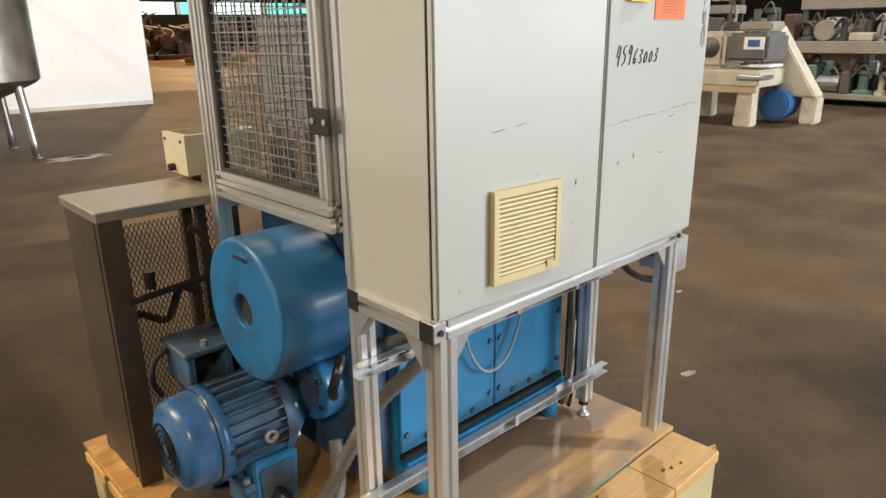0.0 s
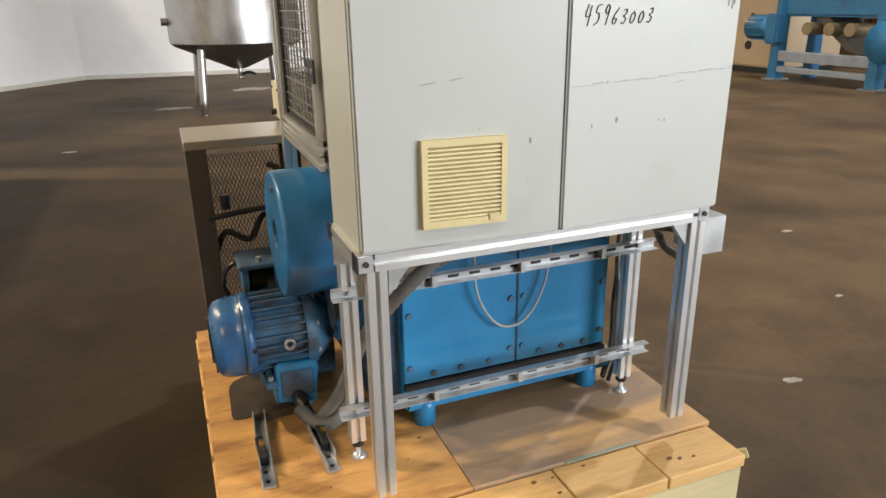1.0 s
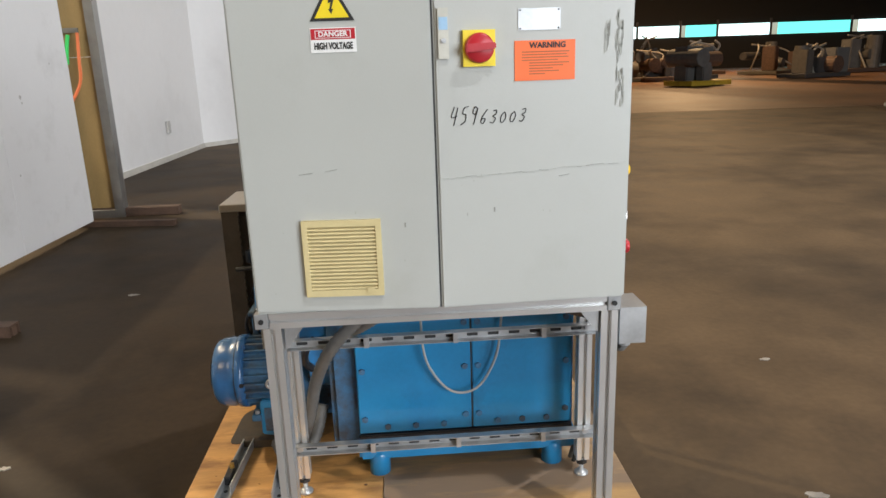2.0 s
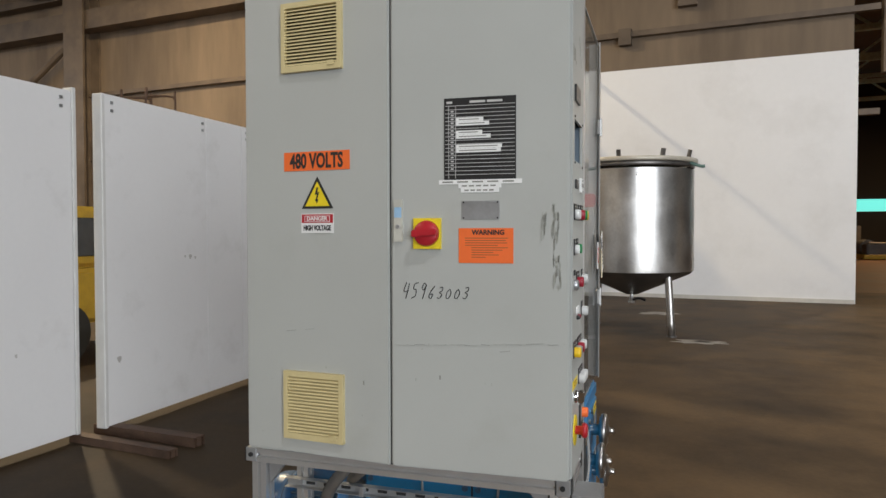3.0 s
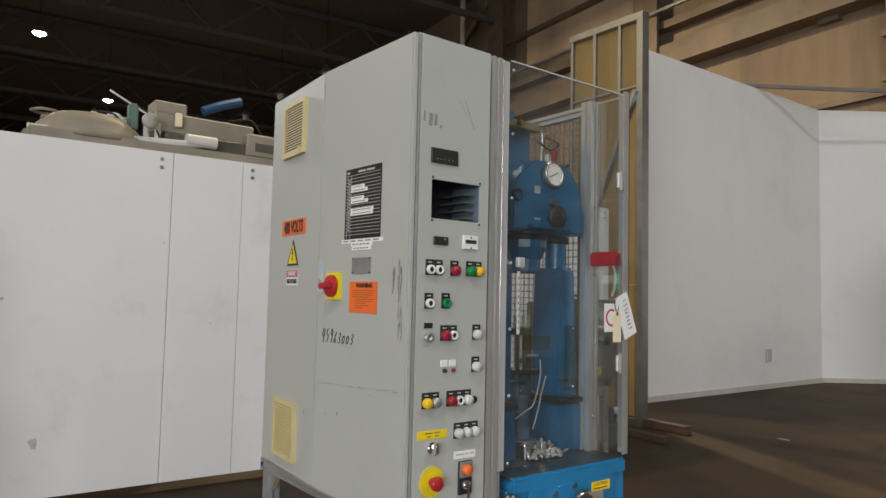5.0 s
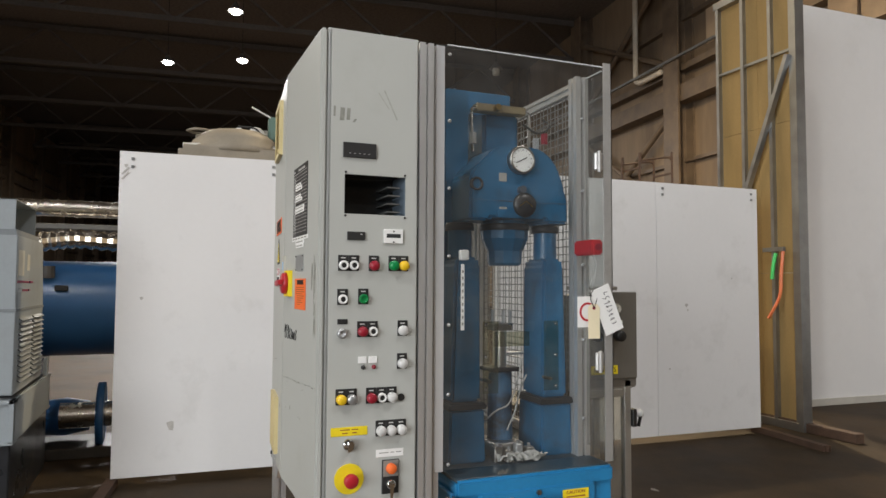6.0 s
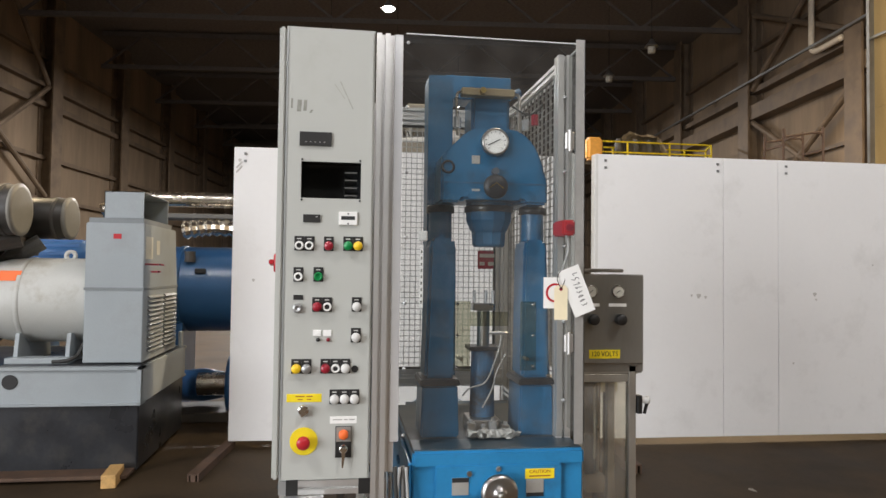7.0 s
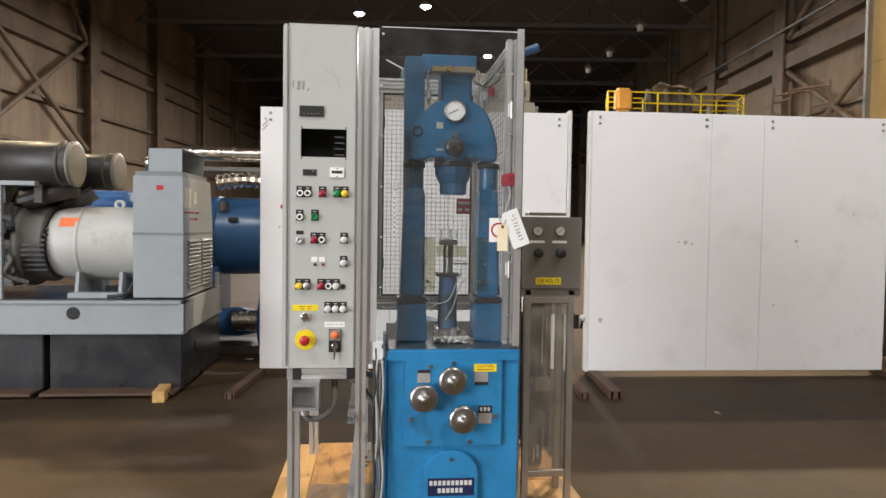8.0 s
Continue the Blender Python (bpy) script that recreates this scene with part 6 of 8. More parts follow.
M["knot"] = mat("knot", (0.15, 0.065, 0.025), 0.6, vary=0.3, scale=30)
M["grease_shade"] = mat("grease_shade", (0.045, 0.036, 0.028), 0.5, vary=0.4, scale=9, stain=(0.10, 0.065, 0.035), stain_amount=0.6, stain_scale=7)
M["pine_deck"] = mat("pine_deck", (0.53, 0.285, 0.09), 0.6, vary=0.25, scale=4, fine=40, stretch=(0.6, 2.5, 2.5), bump=0.06, stain=(0.22, 0.10, 0.035), stain_amount=0.8, stain_scale=6, stain_edge=(0.48, 0.66))
M["pine_pale"] = mat("pine_pale", (0.52, 0.44, 0.24), 0.65, vary=0.2, scale=5, stretch=(0.4, 3, 3), bump=0.08)
M["strip_green"] = mat("strip_green", (0.25, 0.27, 0.2), 0.5)


def clamp_frame():
    """The loose slotted bracket that lies on the pallet."""
    c = thing("mounting_bracket", (-0.23, 0.25, PT), "loose U-shaped slotted steel bracket lying on the pallet", "bracket")
    for x, x2 in ((0.0, 0.02), (0.185, 0.165)):
        bm = bmesh.new()
        add_bar(bm, (x, 0.0, 0.004), (x2, 0.36, 0.004), 0.040, 0.006)
        add_bar(bm, (x - 0.018, 0.0, 0.018), (x2 - 0.018, 0.36, 0.018), 0.004, 0.034)
        add_bar(bm, (x + 0.018, 0.06, 0.018), (x2 + 0.018, 0.36, 0.018), 0.004, 0.034)
        part("side_arm", bm, M["zinc"], c)
        for k in range(2):
            part("arm_hole", cyl((x, 0.022 + 0.045 * k, 0.0075), 0.007, 0.002, "z", 12), M["dark_gap"], c)
        part("toggle", box((x - 0.012, 0.10, 0.007), (x + 0.012, 0.21, 0.040), 0.003), M["black_oily"], c)
        part("toggle_screw", cyl((x + 0.004, 0.16, 0.046), 0.008, 0.02, "z", 10), M["brass"], c)
    part("cross_arm", bar((0.0, 0.365, 0.016), (0.185, 0.365, 0.016), 0.036, 0.030), M["steel_brown"], c)
    return c


pallet()
press()
motor()
guard_box()
cream_box()
air_cabinet()
clamp_frame()
loose_hose("motor_hose", [(-0.09, 0.53, 0.262), (-0.05, 0.47, 0.235), (0.01, 0.45, 0.24), (0.06, 0.48, 0.30), (0.09, 0.53, 0.40)], 0.022, "thick dark hose curling from the motor onto the pallet")


# ---- the hall's steelwork ----
def steel(name, bm, label, category, kind="structure"):
    return tagged(part(name, bm, M["hall_steel"]), label, category, kind=kind)


def hall_bar(bm, p, q, w, d):
    """A bar between two hall points (along, across, height)."""
    add_bar(bm, hall(*p), hall(*q), w, d)


SPAN = 9.2
wall_over = hall_wall("wall_header", -60, -4.6, N_RIGHT, 5.6, ROOF, 0.4, "dark wall above the wide opening to the next bay")


def column(a, n, name="column"):
    """A built-up steel column: web and two flanges."""
    bm = bmesh.new()
    s = -1 if n > 0 else 1
    for lo, hi, c0, c1 in ((-0.55, 0.55, 0.0, 0.10), (-0.55, 0.55, 0.75, 0.85), (-0.05, 0.05, 0.10, 0.75)):
        p = [hall(a + lo, n + s * c0), hall(a + hi, n + s * c0), hall(a + hi, n + s * c1), hall(a + lo, n + s * c1)]
        m = prism([(v.x, v.y) for v in p], 0, ROOF, "z")
        me = bpy.data.meshes.new("tmp")
        m.to_mesh(me)
        m.free()
        bm.from_mesh(me)
        bpy.data.meshes.remove(me)
    return tagged(part(name, bm, M["hall_steel"]), "tall riveted brown steel hall column", "column", kind="structure")


for k in range(-1, 10):
    column(23.3 + SPAN * (k - 1), N_RIGHT) if 23.3 + SPAN * (k - 1) > -4.7 else None
for k in range(-3, 9):
    column(36.8 + SPAN * k, N_LEFT)

# girts, crane beams and braces between the columns
for n, zs, a0, a1 in ((N_RIGHT, ((11.3, 0.28, 0.5), (10.1, 0.75, 0.7), (13.6, 0.2, 0.3), (7.2, 0.15, 0.2), (4.6, 0.15, 0.2)), -4.5, 110),
                      (N_LEFT, ((11.9, 0.22, 0.4), (10.8, 0.3, 0.4), (7.8, 0.22, 0.3), (5.45, 0.22, 0.3), (13.5, 0.2, 0.3), (3.2, 0.2, 0.3)), -55, 110)):
    s = -1 if n > 0 else 1
    for z, hgt, dep in zs:
        bm = bmesh.new()
        hall_bar(bm, (a0, n + s * dep / 2, z), (a1, n + s * dep / 2, z), dep, hgt)
        steel("girt", bm, "long horizontal steel girt on the hall wall", "beam")
bm = bmesh.new()
hall_bar(bm, (-4.5, N_RIGHT - 0.95, 11.62), (110, N_RIGHT - 0.95, 11.62), 0.12, 0.10)
tagged(part("conduit", bm, M["stud"]), "pale pipe run along the hall wall", "pipe", kind="structure")


def brace(a0, z0, a1, z1, n, r=0.14):
    bm = bmesh.new()
    s = -0.55 if n > 0 else 0.55
    add_tube(bm, [hall(a0, n + s, z0), hall(a1, n + s, z1)], r, 8)
    return steel("brace", bm, "diagonal steel brace between two columns", "brace")


for a0, z0, a1, z1 in ((32.0, 9.6, 23.6, 4.8), (23.6, 9.4, 32.0, 4.6), (31.8, 15.2, 23.7, 11.6), (23.6, 16.5, 32.0, 11.3)):
    brace(a0, z0, a1, z1, N_RIGHT)
for a0, z0, a1, z1 in ((27.9, 10.8, 36.4, 5.5), (36.4, 11.8, 27.9, 6.0), (32.0, 16.5, 36.3, 11.9), (27.9, 5.4, 36.4, 1.0)):
    brace(a0, z0, a1, z1, N_LEFT)

# the pale J-shaped pipe on the wall
q = N_RIGHT - 0.8
pipe = part("wall_pipe", tube([hall(26.2, q, 16.8), hall(26.2, q, 15), hall(26.2, q, 13), hall(26.2, q, 11.75), hall(26.0, q, 11.45), hall(25.5, q, 11.38), hall(24.0, q, 11.38)], 0.13, 10, 6), M["pipe_white"], None, "", True)
tagged(pipe, "pale painted pipe with a bend on the hall wall", "pipe", kind="structure")
# light sheeting panel, dark louvre with yellow pipe, downpipe
def hall_box(name, a0, a1, n0, n1, z0, z1, material, label, category):
    p = [hall(a0, n0), hall(a1, n0), hall(a1, n1), hall(a0, n1)]
    return tagged(part(name, prism([(v.x, v.y) for v in p], z0, z1, "z"), material), label, category, kind="structure")


hall_box("wall_sheet", 15.2, 21.8, N_RIGHT - 0.08, N_RIGHT - 0.02, 12.0, ROOF, M["sheet_pale"], "pale translucent wall sheeting high on the wall", "wall sheet")
hall_box("louvre", 0.6, 3.8, N_RIGHT - 0.12, N_RIGHT - 0.02, 9.35, 12.5, M["roof"], "black louvre opening in the hall wall", "louvre")
pp = part("yellow_pipe", tube([hall(3.95, q, 13), hall(3.95, q, 11), hall(3.95, q, 9.5), hall(3.8, q, 9.3), hall(3.5, q, 9.25), hall(2.4, q, 9.2), hall(1.9, q, 9.2)], 0.09, 10, 6), M["yellow_dull"], None, "", True)
tagged(pp, "yellow gas pipe bent along the hall wall", "pipe", kind="structure")
hall_box("downpipe", 5.7, 6.25, N_RIGHT - 0.5, N_RIGHT - 0.05, 6.0, ROOF, M["hall_steel"], "square sheet metal duct down the wall", "duct")
for z in (7.4, 8.6, 9.8):
    hall_box("duct_band", 5.6, 6.35, N_RIGHT - 0.56, N_RIGHT - 0.03, z, z + 0.15, M["hall_steel"], "flange band round the wall duct", "duct")
for k, (a, z, s) in enumerate(((1.55, 6.9, 0.35), (-0.2, 7.8, 0.5), (7.6, 9.6, 0.6))):
    hall_box("wall_box", a, a + s, N_RIGHT - 0.25, N_RIGHT - 0.02, z, z + s * 1.3, M["hall_steel"], "small brown box on the hall wall", "box")

# roof, trusses, end walls
bm = prism([(-140, -60), (90, -60), (90, 95), (-140, 95)], ROOF, ROOF + 0.3, "z")
roof = tagged(part("ceiling", bm, M["roof"]), "black sooty roof deck high overhead", "ceiling", kind="structure")
for k in range(-4, 11):
    a = 23.3 + SPAN * (k - 1)
    bm = bmesh.new()
    lo, hi = N_LEFT + 1, N_RIGHT - 1
    hall_bar(bm, (a, lo, ROOF - 0.3), (a, hi, ROOF - 0.3), 0.3, 0.3)
    hall_bar(bm, (a, lo, ROOF - 2.4), (a, hi, ROOF - 2.4), 0.25, 0.25)
    n = 14
    for j in range(n):
        u0, u1 = lo + (hi - lo) * j / n, lo + (hi - lo) * (j + 1) / n
        hall_bar(bm, (a, u0, ROOF - 0.3 if j % 2 else ROOF - 2.4), (a, u1, ROOF - 2.4 if j % 2 else ROOF - 0.3), 0.12, 0.12)
    tagged(part("roof_truss", bm, M["roof_steel"]), "dark steel roof truss across the hall", "truss", kind="structure")


def cross_wall(name, a, n0, n1, z0, z1, label):
    p = [hall(a, n0), hall(a, n1), hall(a + 0.3, n1), hall(a + 0.3, n0)]
    return tagged(part(name, prism([(v.x, v.y) for v in p], z0, z1, "z"), M["wall_near_black" if "next bay" in label or name == "wall_east" else "hall_wall"]), label, "wall", kind="structure")


cross_wall("wall_west", 128, N_LEFT, N_RIGHT, 0, ROOF, "far dark end wall of the hall")
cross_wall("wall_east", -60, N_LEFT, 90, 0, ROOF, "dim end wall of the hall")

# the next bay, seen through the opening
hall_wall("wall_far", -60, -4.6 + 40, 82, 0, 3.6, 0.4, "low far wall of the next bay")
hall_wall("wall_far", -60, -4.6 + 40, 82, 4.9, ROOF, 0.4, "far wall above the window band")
# the bay's orange lamplight is put into this floor's colour
hall_box("floor_bay", -58, 1.9, N_RIGHT + 0.3, 81.6, -0.2, 0.004, M["bay_floor"], "brown floor of the next bay with orange lamplight in its colour", "floor")
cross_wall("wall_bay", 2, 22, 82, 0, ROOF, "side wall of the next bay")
for k, (a0, a1, m) in enumerate(((-10.0, -17.8, "window_glow"), (-18.1, -19.9, "window_white"), (-20.2, -24.8, "window_white"), (-25.6, -29.0, "window_glow"), (-29.3, -35, "window_white"), (-36, -44, "window_glow"), (-45, -54, "window_white"))):
    hall_box(f"window_{k + 1}", a1, a0, 81.9, 82.1, 3.62, 4.88, M[m], "bright daylight window band in the far wall", "window")
    hall_box("window_mullion", a1 - 0.25, a1, 81.8, 82.2, 3.6, 5.4, M["roof_steel"], "dark mullion between the far windows", "mullion")
for k in range(6):
    bm = bmesh.new()
    n = 30 + 9 * k
    hall_bar(bm, (-58, n, 14.2), (0, n, 14.2), 0.3, 0.35)
    hall_bar(bm, (-58, n, 16.4), (0, n, 16.4), 0.3, 0.35)
    for j in range(20):
        a0, a1 = -58 + 2.9 * j, -58 + 2.9 * (j + 1)
        hall_bar(bm, (a0, n, 14.2 if j % 2 else 16.4), (a1, n, 16.4 if j % 2 else 14.2), 0.16, 0.16)
    tagged(part("roof_truss", bm, M["truss_green"]), "grey green roof truss of the next bay", "truss", kind="structure")
bm = bmesh.new()
add_bar(bm, (20.0, 51, 6.45), (21.6, 30, 6.45), 0.7, 1.4)
add_bar(bm, (19.6, 51, 5.70), (21.2, 30, 5.70), 0.3, 0.12)
tagged(part("crane_beam", bm, M["beam_yellow"]), "long yellow overhead crane girder in the next bay", "crane", kind="structure")


# ---- lamps ----
def bay_lamp(place, colour, glow_mat, power):
    c = thing("high_bay_lamp", place, "bright high bay lamp, seen far off or added unseen as fill" if glow_mat else "unlit pale high bay lamp hanging from the roof", "lamp", "high bay lamps")
    part("reflector", lathe([(0.05, 0.42), (0.09, 0.40), (0.14, 0.28), (0.33, 0.05), (0.35, 0.03), (0.33, 0.035), (0.13, 0.27), (0.05, 0.36)], "z", 24), M["lamp_metal"], c, "", True)
    if glow_mat is None:
        part("diffuser", lathe([(0, -0.30), (0.17, -0.28), (0.19, 0.0), (0.16, 0.04), (0, 0.04)], "z", 16), M["gauge_pale"], c, "", True)
    else:
        part("bulb", lathe([(0, -0.10), (0.16, -0.06), (0.26, 0.02), (0.2, 0.12), (0, 0.2)], "z", 20), M[glow_mat], c, "", True)
    part("cord", bar((0, 0, 0.40), (0, 0, ROOF - place[2]), 0.03), M["black"], c)
    if power:
        d = bpy.data.lights.new("lamp_light", "AREA")
        d.shape, d.size, d.energy, d.color = "DISK", 0.5, power, colour
        o = new("lamp_light", d)
        o.parent = c
        o.matrix_basis = Matrix.Translation((0, 0, -0.13))
    return c


WHITE, WARM = (1.0, 0.98, 0.955), (1.0, 0.79, 0.50)
# the last six are fill lamps out of view, added to light the machine
for p, w, tone in (((-25.9, -1.5, 13.2), 1300, WHITE), ((-35.4, -0.75, 13.2), 3700, WHITE), ((-27.05, 1.95, 13.2), 1200, WHITE), ((-33.6, 2.85, 13.2), 0, WHITE), 
                   ((-43.9, 7.9, 13.2), 4000, WHITE), ((-13, -12, 13.2), 1400, WARM), ((-9, 5, 13.2), 800, WARM), ((-13, 11, 13.2), 3300, WARM), ((6, -6, 13.2), 800, WHITE), ((9, 6, 13.2), 800, WHITE), ((24, 0, 13.2), 900, WHITE)):
    bay_lamp(p, tone, "lamp_white", w)
for p in ((-28.5, 15.0, 12.75), (-33.75, 14.9, 12.75), (-39.7, 15.2, 12.75), (-44.5, 15.3, 12.75)):
    bay_lamp(p, WHITE, None, 0)
bay_lamp((25.8, 59.5, 13.0), (1.0, 0.62, 0.3), "lamp_orange", 3200)
bay_lamp((18.5, 42, 13.0), (1.0, 0.62, 0.3), "lamp_orange", 3200)


# ---- white partitions ----
def partition(name, a, b, height, splits, label, thick=0.085, bolts=()):
    """A run of upright white panels along the line a-b; splits: where along it the panels meet."""
    a, b = Vector((*a, 0)), Vector((*b, 0))
    way = (b - a).normalized()
    face = Vector((way.y, -way.x, 0))          # towards the camera's side
    c = new(name)
    tagged(c, label, "partition", kind="structure")
    cuts = [0.0, *splits, (b - a).length]
    rng = random.Random(int(height * 100) + len(splits))
    for u0, u1 in zip(cuts, cuts[1:]):
        bm = bmesh.new()
        add_bar(bm, a + way * (u0 + 0.0022) + Vector((0, 0, height / 2 + 0.035)) + face * rng.uniform(-0.002, 0.002), a + way * (u1 - 0.0022) + Vector((0, 0, height / 2 + 0.035)), thick, height - 0.07)
        bmesh.ops.bevel(bm, geom=bm.edges[:], offset=0.002, segments=1, affect="EDGES")
        part("panel", bm, M["partition"], c)
    for u in bolts:
        for dz in (0.06, 0.125):
            p = a + way * u + Vector((0, 0, height - dz)) + face * (thick / 2)
            part("panel_bolt", bar(p, p + face * 0.012, 0.022), M["stud"], c)
    return c


pa = partition("partition_1", (-3.20, -0.80), (-3.07, 2.28), 2.68, (1.30, 1.87), "tall white panel partition standing on rusty steel channels", bolts=(0.10, 1.21, 1.95, 2.99))
pd = partition("partition_2", (-2.98, 2.49), (-2.93, 5.68), 2.70, (1.26, 1.82), "tall white panel partition standing on rusty steel channels", bolts=(0.09, 1.20, 1.90, 3.10))
part("edge_post", box((-3.12, 2.282, 0.06), (-3.02, 2.32, 2.71), 0.006), M["edge_white"], pa)
part("edge_post", box((-3.03, 2.478, 0.06), (-2.935, 2.516, 2.70), 0.006), M["edge_white"], pd)
# scuffs and latch marks on the panels
for y, z, r, p in ((0.847, 1.31, 0.010, pa), (0.842, 1.41, 0.006, pa), (-0.61, 1.49, 0.018, pa), (0.454, 1.95, 0.008, pa), (-0.36, 0.46, 0.05, pa), (-0.75, 2.56, 0.02, pa), (1.8, 0.75, 0.018, pa),
                   (3.50, 1.385, 0.030, pd), (3.57, 1.375, 0.018, pd), (3.43, 1.39, 0.015, pd), (4.685, 1.41, 0.026, pd), (4.70, 1.36, 0.014, pd), (2.63, 0.586, 0.035, pd), (4.46, 0.75, 0.014, pd), (5.3, 1.7, 0.012, pd)):
    fx = (-3.20 + (y + 0.80) * 0.0413 if p is pa else -2.98 + (y - 2.49) * 0.0157) + 0.0425
    part("scuff", prism([(y + r * math.cos(k) * (0.7 + 0.5 * math.sin(3 * k)), z + 0.8 * r * math.sin(k)) for k in (0, 0.8, 1.7, 2.4, 3.2, 4.1, 5.0, 5.6)], fx - 0.01, fx + 0.002, "x"), M["panel_scuff"], p)
for s in (-1, 1):
    part("edge_drip", bar((-3.155, -0.78, 2.47 + 0.02 * s), (-3.153, -0.73, 2.53 + 0.02 * s), 0.012), M["panel_scuff"], pa)


def wall_run(name, pts, height):
    c = new(name)
    tagged(c, "high white painted partition wall with a pale skirting", "wall", kind="structure")
    for (x0, y0), (x1, y1) in zip(pts, pts[1:]):
        a, b = Vector((x0, y0, 0)), Vector((x1, y1, 0))
        way = (b - a).normalized()
        face = Vector((way.y, -way.x, 0))
        part("wall_face", bar(a - way * 0.02 + Vector((0, 0, height / 2)), b + way * 0.02 + Vector((0, 0, height / 2)), 0.12, height), M["wall_white"], c)
        k = a + face * 0.075
        part("baseboard", bar(k + Vector((0, 0, 0.045)), b + face * 0.075 + Vector((0, 0, 0.045)), 0.03, 0.09), M["skirting"], c)
    return c


ww = wall_run("wall_white", [(-4.047, 7.3), (-3.84, 13.5), (-1.95, 15.95), (5.28, 15.28)], 5.56)
part("outlet", box((-3.84, 11.35, 0.50), (-3.80, 11.5, 0.72), 0.005), M["panel_scuff"], ww)
part("corner_brace", bar((-4.0, 10.9, 5.595), (-0.52, 15.95, 5.595), 0.07, 0.06), M["brace_grey"], ww)


def stud_wall():
    """The open back of a tall wall: metal studs over yellow boards."""
    c = thing("wall_stud", (0, 0, 0), "tall unfinished wall back of metal studs over yellow plywood", "wall", kind="structure")
    x0, x1, y, h = -3.98, -2.80, 6.16, 5.32
    for k in range(2):
        for j in range(3):
            part("board", box((x0 + (x1 - x0) * k / 2 + 0.002, y + 0.10, h * j / 3 + 0.002), (x0 + (x1 - x0) * (k + 1) / 2 - 0.002, y + 0.115, h * (j + 1) / 3 - 0.002)), M["yellow_ply"], c)
    for x in (x0, x0 + 0.41, x0 + 0.83, x1 - 0.05):
        bm = bmesh.new()
        add_box(bm, (x, y + 0.004, 0), (x + 0.045, y + 0.010, h))
        add_box(bm, (x, y + 0.010, 0), (x + 0.006, y + 0.10, h))
        part("stud", bm, M["stud"], c)
    for z in (0.0, h - 0.09):
        part("track", box((x0 - 0.03, y - 0.002, z), (x1 + 0.03, y + 0.10, z + 0.09), 0.002), M["stud"], c)
    part("bridging", box((x0, y + 0.02, 4.34), (x1, y + 0.05, 4.37)), M["stud"], c)
    part("brace", bar((x0 + 0.35, y - 0.03, 2.40), (x1 - 0.03, y - 0.03, 4.28), 0.07, 0.05), M["stud"], c)
    part("end_stud", box((x1 - 0.005, y - 0.005, 0), (x1 + 0.05, y + 0.13, h)), M["stud"], c)
    part("bracket", box((x1 - 0.42, y - 0.06, 2.02), (x1 - 0.12, y - 0.03, 2.07)), M["stud"], c)
    part("flag_tape", tube([(x1 - 0.22, y - 0.07, 2.0), (x1 - 0.25, y - 0.08, 1.85), (x1 - 0.27, y - 0.08, 1.7)], 0.022, 6, 5), M["tape_green"], c)
    part("flag_tape", tube([(x1 - 0.12, y - 0.07, 2.02), (x1 - 0.14, y - 0.08, 1.75), (x1 - 0.17, y - 0.08, 1.5), (x1 - 0.32, y - 0.09, 1.25)], 0.018, 6, 5), M["tape_orange"], c)
    return c


stud_wall()


def flat_channel(a, b, w=0.085, h=0.06):
    c = thing("steel_channel", (0, 0, 0), "rusty steel channel lying on the floor under the partition", "channel", "channels under the partitions")
    a, b = Vector((*a, 0)), Vector((*b, 0))
    way = (b - a).normalized()
    side = Vector((-way.y, way.x, 0))
    part("web", bar(a + Vector((0, 0, h - 0.006)), b + Vector((0, 0, h - 0.006)), w, 0.010), M["rust"], c)
    for s in (-1, 1):
        part("flange", bar(a + side * s * (w / 2 - 0.006) + Vector((0, 0, h / 2)), b + side * s * (w / 2 - 0.006) + Vector((0, 0, h / 2)), 0.010, h), M["rust"], c)
    part("end_lug", bar(a + Vector((0, 0, 0.03)), a + way * 0.03 + Vector((0, 0, 0.03)), w * 0.4, 0.06), M["rust"], c)
    return c


flat_channel((-2.22, -0.90), (-3.24, -0.79))
flat_channel((-2.09, 2.22), (-3.10, 2.33))
flat_channel((-2.08, 2.50), (-3.10, 2.58), 0.11, 0.075)
flat_channel((-2.02, 5.62), (-3.05, 5.74))


